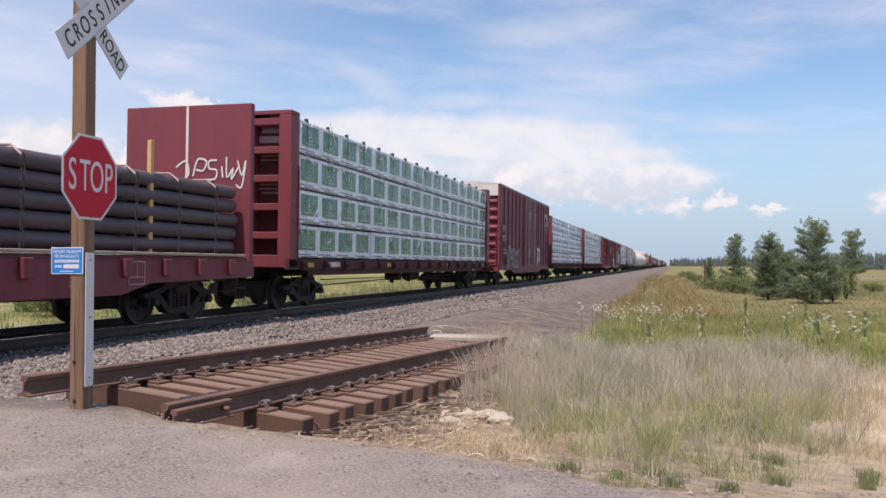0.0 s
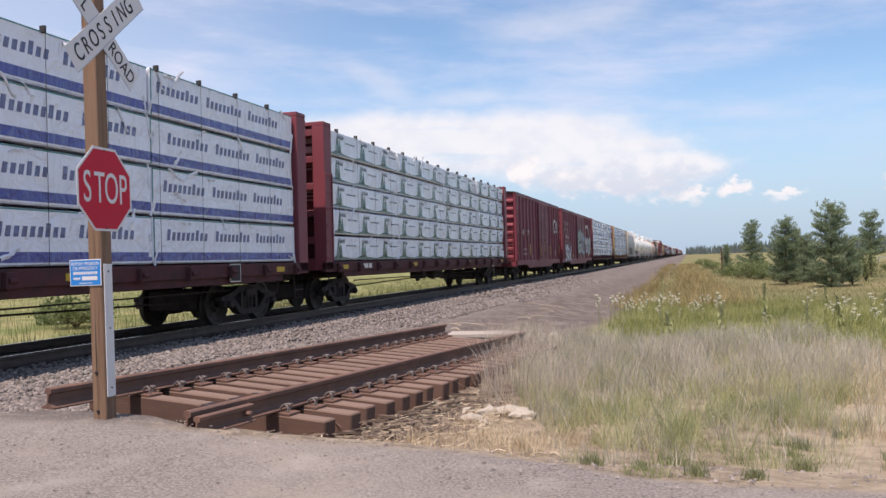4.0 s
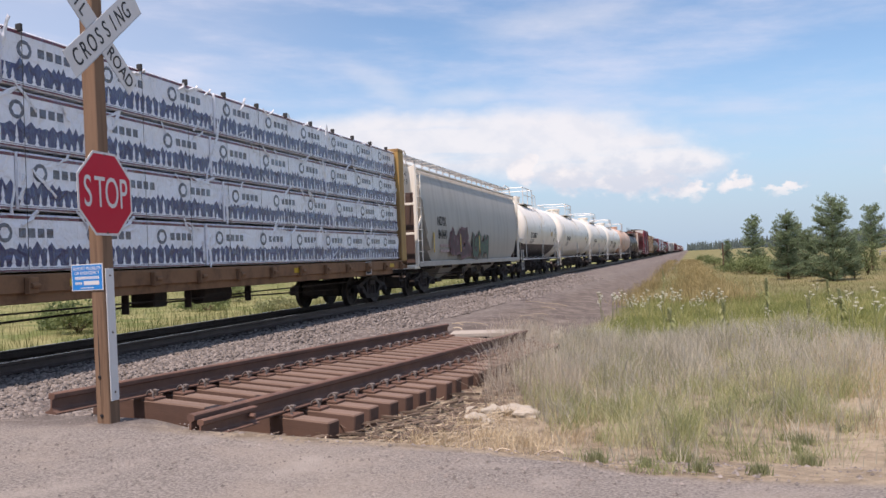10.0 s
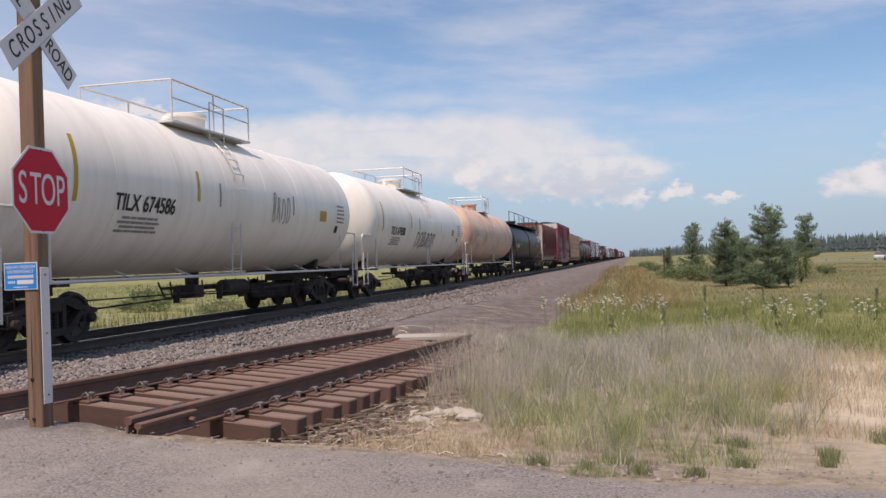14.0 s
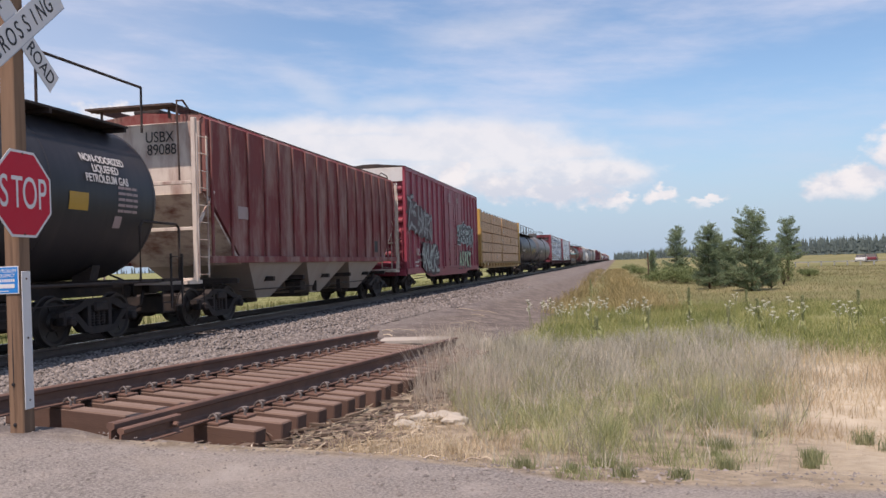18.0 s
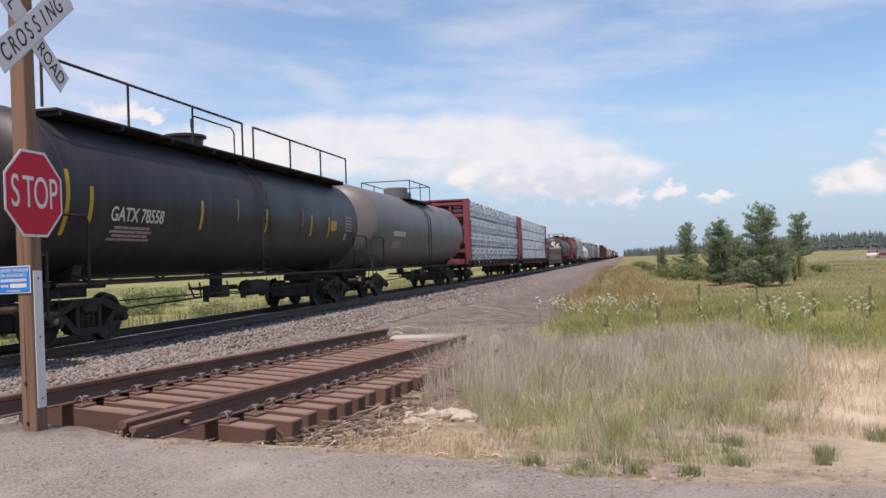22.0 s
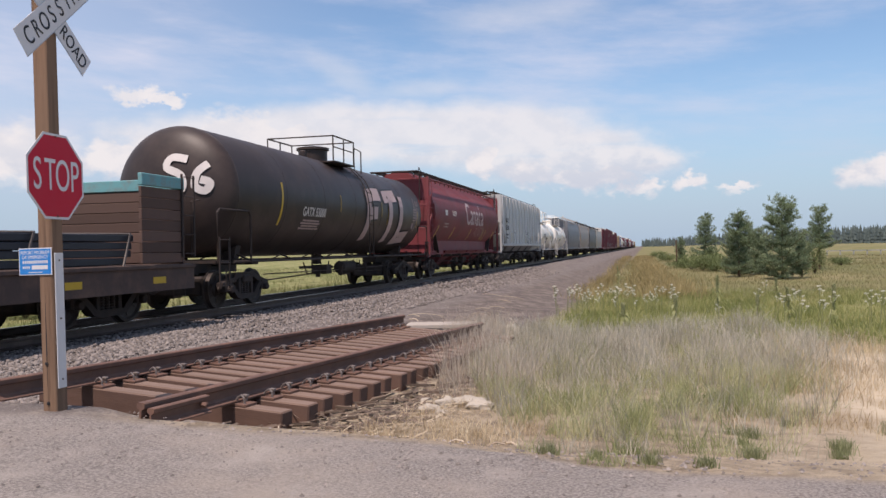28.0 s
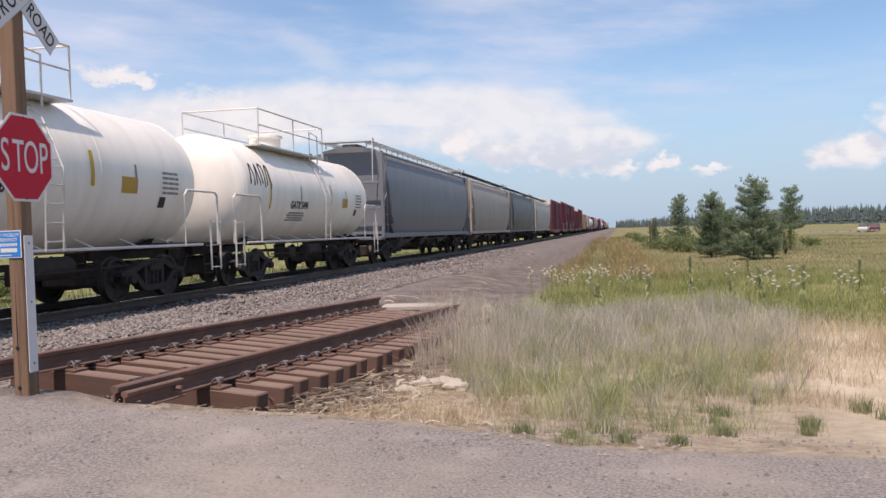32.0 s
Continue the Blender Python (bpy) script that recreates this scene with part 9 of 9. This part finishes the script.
def make_grass():
    rs = np.random.RandomState(21)
    left = lambda y: lerp(y, [(4.5, -0.2), (4.9, -0.75), (6.4, -1.15), (7.9, -1.6), (10.2, -2.2), (15, -3.2)])
    right = lambda y: lerp(y, [(4.5, 0.35), (5.0, 0.48), (6.6, 1.0), (8.2, 1.55), (10.4, 2.1), (15, 2.6)])
    # tall grey dead grass: a dense bed behind, thinning out among the green in front
    x, y = clumped(rs, 25000, -3.4, 3.0, 9.4, 16.4, 0.13, 26)
    ok = (x > left(y) + 0.15 + rs.normal(0, 0.15, len(x))) & (x < right(y) + rs.normal(0, 0.45, len(x))) & (patch_noise(x, y, 1.3, 1.0) > -0.22)
    x1, y1 = x[ok], y[ok]
    h1 = rs.uniform(0.16, 0.60, len(x1)) * (0.9 + 0.7 * patch_noise(x1, y1, 0.9))
    x, y = clumped(rs, 8000, -2.4, 2.2, 5.2, 10.0, 0.07, 14)
    ok = (x > left(y)) & (x < right(y) + rs.normal(0, 0.2, len(x))) & (patch_noise(x, y, 2.1, 6.0) > 0.0)
    x2, y2 = x[ok], y[ok]
    h2 = rs.uniform(0.10, 0.42, len(x2)) * np.clip((y2 - 3.9) / 3.0, 0.35, 1.0)
    x, y, h = np.concatenate([x1, x2]), np.concatenate([y1, y2]), np.concatenate([h1, h2])
    grass("dry_grass", "tall grey dead grass standing in dense tussocks", "dry_grass", x, y, h, rs.uniform(0.003, 0.008, len(x)) * (0.6 + y / 18), 0.34, 1)
    # green and yellow grass in front, in tussocks with bare ground between
    x, y = clumped(rs, 76000, -2.3, 2.1, 4.55, 13.5, 0.08, 48)
    ok = (x > left(y)) & (x < right(y) + rs.normal(0, 0.12, len(x))) & (patch_noise(x, y, 1.7, 4.0) > np.where(y < 6.4, 0.0, -0.12)) & (rs.rand(len(x)) < np.clip(1.25 - (y - 6) / 7.5, 0.22, 1)) & (y > 4.6)
    x, y = x[ok], y[ok]
    h = rs.uniform(0.04, 0.34, len(x)) * np.clip((y - 4.0) / 2.2, 0.35, 1.0) * (0.85 + 1.0 * patch_noise(x, y, 1.9, 8.0))
    grass("front_grass", "yellow-green grass along the sandy verge", "front_grass", x, y, np.maximum(h, 0.02), rs.uniform(0.0025, 0.006, len(x)), 0.5, 2)
    # lush strip
    x, y = clumped(rs, 62000, -3.6, 16, 14.0, 38, 0.22, 34)
    ok = (x > lerp(y, [(14, -1.3), (19, -1.85), (26, -2.2), (38, -2.5)]) + rs.normal(0, 0.2, len(x))) & (x < y * 0.42)
    x, y = x[ok], y[ok]
    h = rs.uniform(0.10, 0.40, len(x)) * (0.9 + 0.6 * patch_noise(x, y, 0.45, 2.0))
    grass("meadow_grass", "green meadow grass in the ditch", "meadow", x, y, h, rs.uniform(0.008, 0.022, len(x)), 0.40, 3)
    # sparse straw on the sand
    x, y = clumped(rs, 30000, 0.6, 8, 6.6, 15.5, 0.15, 24)
    ok = (x > right(y) - 0.7) & (patch_noise(x, y, 0.8, 7.0) > -0.18)
    x, y = x[ok], y[ok]
    grass("straw_grass", "thin straw-coloured grass on bare sand", "straw", x, y, rs.uniform(0.05, 0.30, len(x)) * np.clip((y - 5.6) / 3.0, 0.35, 1.0), rs.uniform(0.003, 0.007, len(x)) * (0.5 + y / 14), 0.4, 4)
    # dead stalks by the panel
    x, y = clumped(rs, 7000, -3.6, -1.2, 7.6, 16.5, 0.16, 12)
    ok = (x > left(y) - 0.42) & (x < left(y) + 0.55)
    x, y = x[ok], y[ok]
    grass("dead_stalks", "pale dead stalks beside the track panel", "bleached", x, y, rs.uniform(0.2, 0.78, len(x)), rs.uniform(0.003, 0.006, len(x)), 0.34, 5)
    x, y = clumped(rs, 3600, -2.1, -0.8, 5.3, 7.8, 0.09, 24)
    grass("verge_straw", "short yellow straw by the tie ends", "straw", x, y, rs.uniform(0.04, 0.16, len(x)), rs.uniform(0.003, 0.006, len(x)), 0.5, 6)
    # wide field
    k = 70000
    d, az = rs.uniform(34, 150, k) ** 1.0, np.radians(rs.uniform(-3, 24, k))
    x, y = d * np.sin(az), d * np.cos(az)
    ok = x > -2.9
    x, y, d = x[ok], y[ok], d[ok]
    grass("field_grass", "tan and green grass across the wide field", "field", x, y, rs.uniform(0.05, 0.22, len(x)), rs.uniform(0.012, 0.03, len(x)) * d / 60, 0.35, 7)
    # edge of the bank: brown weeds running away along the track
    y = 34 + rs.rand(14000) ** 1.6 * 150
    x = np.where(rs.rand(14000) < 0.8, rs.normal(0.7, 0.8, 14000), rs.normal(-2.5, 0.35, 14000)) - np.clip((y - 50) / 80, 0, 1.0)
    grass("bank_weeds", "golden brown weeds along the foot of the bank", "brown_weed", x, y, rs.uniform(0.2, 0.75, 14000), rs.uniform(0.008, 0.02, 14000) * (1 + y / 60), 0.38, 8)
    # beyond the track
    k = 42000
    x, y = -13.4 - rs.rand(k) ** 1.6 * 50, rs.uniform(2, 95, k)
    ok = patch_noise(x, y, 0.22, 3.0) > -0.25
    x, y = x[ok], y[ok]
    grass("far_side_grass", "green and straw grass beyond the track", "far_meadow", x, y, rs.uniform(0.12, 0.5, len(x)), rs.uniform(0.006, 0.02, len(x)), 0.18, 9)


make_grass()


def tuft(name, label, mat, x, y, size, k, seed, group="", wide=0.008):
    rs = np.random.RandomState(seed)
    g = Geo()
    ob = grass(name, label, mat, rs.normal(0, size * 0.3, k), rs.normal(0, size * 0.3, k), rs.uniform(0.5, 1.0, k) * size, np.full(k, wide), 0.35, seed, z=np.zeros(k))
    ob["kind"] = "thing"
    del ob["kind"]
    ob.matrix_basis = pose(x, y, float(ground_z(x, y)) - 0.01)
    return tagged(ob, label, "weed", group)


for i, (x, y, s) in enumerate(((0.72, 6.3, 0.16), (0.62, 5.95, 0.12), (1.2, 5.75, 0.15), (1.25, 6.0, 0.13), (1.05, 6.9, 0.1), (1.15, 5.55, 0.09), (1.75, 6.6, 0.2), (1.85, 6.3, 0.16), (0.3, 4.75, 0.12), (-0.6, 5.0, 0.14), (0.0, 4.8, 0.12), (0.62, 5.3, 0.15), (-0.3, 4.9, 0.11), (2.2, 6.9, 0.18))):
    tuft("weed_tuft", "small grey-green weed tuft on bare sand", "weed", x, y, s * 0.85, 130, 50 + i, "weeds on the sand", 0.005)
for i, (x, y, s) in enumerate(((-2.2, 6.35, 0.2), (-2.5, 6.2, 0.14), (-1.2, 5.9, 0.12))):
    tuft("dead_weed", "small bleached dead weed by the tie ends", "straw", x, y, s, 70, 80 + i, "dead weeds", 0.004)


def flower_meshes():
    stem = Geo().tube([(0, 0, 0), (0.01, 0, 0.3), (0.0, 0.015, 0.62)], 0.006, 5)
    for a in range(5):
        t = a * 1.257
        stem.tube([(0, 0.015, 0.56), (0.05 * math.cos(t), 0.015 + 0.05 * math.sin(t), 0.64)], 0.003, 4)
    rs = random.Random(5)
    heads = []
    for ox, oy, oz in ((0, 0.015, 0.65), (0.07, 0.05, 0.60), (-0.06, 0.06, 0.56)):
        head = Geo()
        head.tube([(ox * 0.4, oy * 0.6, oz - 0.1), (ox, oy, oz)], 0.003, 4)
        for a in range(7):
            r, t = 0.032 * math.sqrt(rs.random()), rs.uniform(0, 6.28)
            cx, cy, cz = ox + r * math.cos(t), oy + r * math.sin(t), oz - r * 0.2 + rs.uniform(0, 0.012)
            head.lathe([(cz - 0.006, 0.005), (cz, 0.012), (cz + 0.008, 0.008)], "z", 5, pose(cx, cy, 0))
        heads.append(head.mesh("flower_head", M["petal"]))
    return stem.mesh("stem", M["weed"]), heads


STEM, HEAD = flower_meshes()
rsf = random.Random(17)
for i in range(66):
    if i < 44:
        x, y = rsf.uniform(-2.4, 0.9), rsf.uniform(20, 29)
    elif i < 56:
        x, y = rsf.uniform(2.6, 4.8), rsf.uniform(15.6, 19)
    else:
        x, y = rsf.uniform(-1.5, 7), rsf.uniform(17, 30)
    s = rsf.uniform(0.8, 1.35)
    fl = thing("wildflower", "white umbel wildflower among green grass", "flower", pose(x, y, float(ground_z(x, y)), rsf.uniform(-8, 8), rsf.uniform(-8, 8), rsf.uniform(0, 360)), "white wildflowers")
    fl.scale = (s, s, s)
    part("stem", STEM, None, fl)
    for hd in HEAD:
        part("flower_head", hd, None, fl)


def mullein(x, y, h, seed, label="tall dried mullein stalk with drooping leaves"):
    rs = random.Random(seed)
    st = thing("mullein_stalk", label, "weed", pose(x, y, float(ground_z(x, y)), rs.uniform(-3, 3), rs.uniform(-4, 4), rs.uniform(0, 360)), "tall stalks")
    g = Geo().tube([(0, 0, 0), (0.01, 0.01, h * 0.5), (0.0, 0.0, h)], 0.016, 6)
    n = 26
    for i in range(n):
        z = h * (0.62 + 0.38 * i / n)
        t = i * 2.4
        g.lathe([(z - 0.02, 0.012), (z, 0.028), (z + 0.025, 0.01)], "z", 5, pose(0.022 * math.cos(t), 0.022 * math.sin(t), 0))
    part("stalk", g, "weed", st, "seed spike")
    lf = Geo()
    for i in range(22):
        z, t = h * rs.uniform(0.08, 0.72), rs.uniform(0, 6.28)
        ln, w = rs.uniform(0.10, 0.24), rs.uniform(0.02, 0.05)
        c, s = math.cos(t), math.sin(t)
        lf.add([(0, 0, z), (c * ln * .5 - s * w, s * ln * .5 + c * w, z + 0.03), (c * ln * .5 + s * w, s * ln * .5 - c * w, z + 0.03), (c * ln, s * ln, z - 0.09)], [(0, 1, 2), (1, 3, 2)])
    part("foliage", lf, "front_grass", st, "withered leaves")


for i, (x, y, h) in enumerate(((1.75, 21.5, 1.15), (0.6, 18.4, 0.72), (3.2, 20.3, 0.85), (4.2, 29.0, 0.95), (4.15, 20.2, 0.9), (-0.45, 16.6, 0.62), (2.4, 19.2, 0.7), (5.9, 22.5, 0.95), (-1.6, 50.0, 1.1))):
    mullein(x, y, h, 60 + i)


def pine(x, y, h, spread, seed, low=0.04, label="young green pine tree with upright tips"):
    """A trunk with whorls of limbs, each carrying many tufts of needles."""
    rs = np.random.RandomState(seed)
    tree = thing("pine_tree", label, "tree", pose(x, y, float(ground_z(x, y)) - 0.05), "pines in the field")
    tr = Geo().lathe([(0, 0.022 * h), (0.1 * h, 0.017 * h), (0.55 * h, 0.010 * h), (h, 0.004)], "z", 9)
    tips = []
    z = low * h
    while z < h * 0.96:
        k = z / h
        reach = spread * 1.15 * min(1.0, 0.62 + 1.9 * k) * (1 - k) ** 0.5 * rs.uniform(0.66, 1.15) + 0.10
        for i in range(rs.randint(5, 8)):
            a, ln = rs.uniform(0, 6.28), reach * rs.uniform(0.55, 1.12)
            rise = ln * rs.uniform(0.15, 0.5) * (0.6 + k)
            e = Vector((math.cos(a) * ln, math.sin(a) * ln, z + rise))
            mid = Vector((math.cos(a) * ln * 0.5, math.sin(a) * ln * 0.5, z + rise * 0.3))
            tr.tube([(0, 0, z), tuple(mid), tuple(e)], 0.004 * h * (1 - k) + 0.006, 4)
            for t in np.linspace(0.3, 1.0, max(3, int(ln / 0.20))):
                p = Vector((0, 0, z)).lerp(mid, t * 2) if t < 0.5 else mid.lerp(e, t * 2 - 1)
                tips.append((*p, a))
                if ln > 0.5:
                    for s in (-1, 1):
                        o = rs.uniform(0.08, 0.26) * ln * (1.1 - t * 0.6)
                        tips.append((p.x - math.sin(a) * o * s, p.y + math.cos(a) * o * s, p.z + rs.uniform(-0.02, 0.1), a + s * 0.9))
        z += h * 0.043 * rs.uniform(0.75, 1.25)
    tips.append((0, 0, h, 0))
    tips = np.array(tips)
    n = 11
    k = len(tips)
    c = np.repeat(tips[:, :3], n, 0)
    a = np.repeat(tips[:, 3], n) + rs.normal(0, 1.0, k * n)
    el = rs.uniform(-0.25, 1.35, k * n)
    ln = rs.uniform(0.10, 0.24, k * n) * (0.7 + 0.08 * h)
    d = np.stack([np.cos(a) * np.cos(el), np.sin(a) * np.cos(el), np.sin(el)], 1)
    c = c + rs.normal(0, 0.045, (k * n, 3))
    sd = np.cross(d, rs.normal(0, 1, (k * n, 3)))
    sd = sd / np.linalg.norm(sd, axis=1)[:, None] * rs.uniform(0.010, 0.022, k * n)[:, None]
    v = np.stack([c - sd, c + sd, c + d * ln[:, None]], 1).reshape(-1, 3)
    part("trunk", tr, "bark", tree, "slender brown trunk with limbs")
    part("crown", raw_mesh("crown", v, np.arange(k * n * 3).reshape(-1, 3), M["needles"]), None, tree, "ragged crown of dark green needles")


def polar(az, d):
    return d * math.sin(radians(az)), d * math.cos(radians(az))


for az, d, h, sp, sd, low in ((8.6, 58, 5.3, 1.75, 1, 0.03), (5.95, 63, 4.95, 1.25, 2, 0.05), (7.2, 66, 3.6, 0.95, 3, 0.05), (10.8, 79, 5.6, 1.45, 4, 0.34), (3.9, 87, 5.6, 1.25, 5, 0.2), (6.6, 68, 4.0, 0.9, 8, 0.05), (9.75, 60, 2.6, 0.5, 7, 0.1), (2.3, 118, 3.6, 0.7, 9, 0.1)):
    x, y = polar(az, d)
    pine(x, y, h, sp, sd, low)


def shrub(x, y, w, h, seed, mat="leaves", label="low rounded green shrub", k=2600):
    rs = np.random.RandomState(seed)
    sh = thing("shrub", label, "shrub", pose(x, y, float(ground_z(x, y)) - 0.03), "shrubs")
    tw = Geo()
    ends = []
    for i in range(16):
        a, r = rs.uniform(0, 6.28), rs.uniform(0.3, 1.0)
        e = (math.cos(a) * r * w, math.sin(a) * r * w, h * rs.uniform(0.45, 0.9) * (1.1 - 0.4 * r))
        tw.tube([(0, 0, 0), (e[0] * 0.4, e[1] * 0.4, e[2] * 0.6), e], 0.018, 4)
        ends.append(e)
    part("twig_frame", tw, "bark", sh)
    ends = np.array(ends)
    c = ends[rs.randint(0, len(ends), k)] + rs.normal(0, 1, (k, 3)) * (w * 0.2, w * 0.2, h * 0.16)
    c[:, 2] = np.abs(c[:, 2])
    d = rs.normal(0, 1, (k, 3))
    d = d / np.linalg.norm(d, axis=1)[:, None]
    e = np.cross(d, rs.normal(0, 1, (k, 3)))
    e = e / np.linalg.norm(e, axis=1)[:, None]
    s = rs.uniform(0.03, 0.075, k)[:, None] * (0.6 + 0.4 * w)
    v = np.stack([c - d * s, c + e * s * 0.55, c + d * s, c - e * s * 0.55], 1).reshape(-1, 3)
    part("crown", raw_mesh("crown", v, np.arange(k * 4).reshape(-1, 4), M[mat]), None, sh, "loose crown of small leaves")


for az, d, w, h, sd in ((3.0, 84, 1.5, 1.1, 1), (3.7, 80, 2.1, 1.75, 2), (4.5, 78, 2.0, 1.7, 3), (5.2, 76, 1.3, 1.1, 4), (2.3, 95, 1.2, 0.8, 5), (10.5, 66, 0.7, 2.6, 6), (12.0, 90, 1.1, 0.8, 7), (1.4, 130, 1.5, 1.2, 8), (0.9, 170, 1.6, 1.4, 9)):
    shrub(*polar(az, d), w, h, sd)
for x, y, w, h, sd in ((-19.5, 22.5, 1.3, 1.0, 21), (-21.5, 24.5, 1.0, 0.8, 22), (-16.0, 30.0, 0.9, 0.6, 23), (-26, 42, 1.6, 1.0, 24), (-17.5, 14.5, 0.8, 0.5, 25), (-22, 34, 1.1, 0.6, 26)):
    shrub(x, y, w, h, sd, "leaves" if sd != 23 else "weed", "low green bush beyond the track")
snag = thing("dead_tree", "thin bare dead trunk standing in the field", "tree", pose(*polar(2.0, 88), float(ground_z(*polar(2.0, 88)))))
part("trunk", Geo().tube([(0, 0, 0), (0.05, 0, 1.4), (0.02, 0, 2.9)], 0.07, 7).tube([(0.04, 0, 1.6), (0.5, 0.1, 2.2)], 0.025, 5).tube([(0.04, 0, 2.0), (-0.4, 0.1, 2.5)], 0.022, 5), "bark", snag)


def far_woods():
    """Conifers along the horizon: many small ragged spires in one object."""
    rs = np.random.RandomState(31)
    v, f = [], []
    spots = []
    for k in range(2800):
        az = rs.uniform(-0.2, 40)
        d = lerp(az, [(-0.2, 1150), (4, 900), (10, 620), (20, 520), (40, 480)]) * rs.uniform(0.9, 1.25)
        spots.append((az, d, rs.uniform(6, 12.5)))
    for k in range(700):
        spots.append((rs.uniform(-75, -1.0), rs.uniform(1300, 1600), rs.uniform(7, 13)))
    for k in range(500):
        spots.append((rs.uniform(40, 285), rs.uniform(700, 900), rs.uniform(8, 13)))
    for az, d, h in spots:
        x, y = polar(az, d)
        z0 = float(ground_z(x, y))
        w = h * rs.uniform(0.11, 0.2)
        for j in range(5):
            b, t = j / 5.5, min(1.0, j / 5.5 + 0.36)
            n, o = 6, len(v)
            for i in range(n):
                a = i * 2 * math.pi / n + rs.uniform(-0.3, 0.3)
                r = w * (1.05 - b) * rs.uniform(0.55, 1.2)
                v.append((x + r * math.cos(a), y + r * math.sin(a), z0 + h * (b + rs.uniform(-0.03, 0.05))))
            v.append((x + rs.normal(0, 0.1), y, z0 + h * t))
            f += [(o + i, o + (i + 1) % n, o + n) for i in range(n)]
    ob = new("far_woods", raw_mesh("far_woods", np.array(v), np.array(f), M["far_needles"]))
    tagged(ob, "dark line of distant conifer woods on the horizon", "woods", kind="stuff")


far_woods()


# ---- highway edge far off in the field ----
def highway_edge():
    x, y = polar(16.6, 150)
    z = float(ground_z(x, y))
    sg = thing("road_sign", "pale diamond road sign on a post, seen from behind", "sign", pose(x, y, z, 0, 0, 20))
    part("post", Geo().box(-0.05, 0.05, -0.05, 0.05, 0, 2.2), "sign_metal", sg)
    part("diamond_plate", Geo().prism([(-0.85, 2.9), (0, 2.05), (0.85, 2.9), (0, 3.75)], -0.03, -0.06, "y"), "sign_metal", sg)
    part("lower_plate", Geo().box(-0.5, 0.5, -0.07, -0.04, 1.3, 1.8), "sign_metal", sg)
    rail = thing("guardrail", "pale steel guardrail along a far road", "guardrail", pose(*polar(14.6, 150), z))
    part("beam", Geo().box(-9, 16, -0.05, 0.05, 0.62, 0.74), "sign_metal", rail)
    for k in range(13):
        part("post", Geo().box(-9 + k * 2 - 0.08, -9 + k * 2 + 0.08, -0.05, 0.1, -0.2, 0.78), "sign_metal", rail)
    for k, (az, mt) in enumerate(((15.0, "sign_white"), (15.6, "maroon_dark"), (15.35, "sign_white"))):
        cx, cy = polar(az, 172 + k * 4)
        car = thing("parked_car", "small far-off car beside the highway", "car", pose(cx, cy, float(ground_z(cx, cy)) + 0.15, 0, 0, 70), "far cars")
        part("body", Geo().box(-2.1, 2.1, -0.85, 0.85, 0.3, 0.85, 0.1), mt, car)
        part("cabin", Geo().prism([(-1.2, 0.85), (1.3, 0.85), (0.8, 1.4), (-0.8, 1.4)], -0.75, 0.75, "y"), "sign_black", car)
        for wx in (-1.3, 1.3):
            for wy in (-0.8, 0.8):
                part("wheel", Geo().lathe([(-0.1, 0.32), (0.1, 0.32)], "y", 12, pose(wx, wy, 0.32)), "sign_black", car)


highway_edge()


# ---- what moves ----
def travelled(t):
    """Metres that the train has rolled by t seconds."""
    return 16.231 * t + 0.005014 * t * t


def motions():
    for car, s in TRAIN:
        walk(car, [(t, pose(TRACK_X, s - travelled(t), RAIL_Z)) for t in (0, 4, 8, 12, 16, 20, 24, 28, 32)])
    for side, sets in WHEELS.items():
        first = sets[0]
        walk(first, [(k / 30, pose(0, side * 0.89, 0.43, math.degrees(travelled(k / 30) / 0.43), 0, 0)) for k in range(961)])
        for w in sets[1:]:
            w.rotation_mode = "QUATERNION"
            w.animation_data_create()
            w.animation_data.action = first.animation_data.action
            w.animation_data.action_slot = first.animation_data.action_slot


motions()
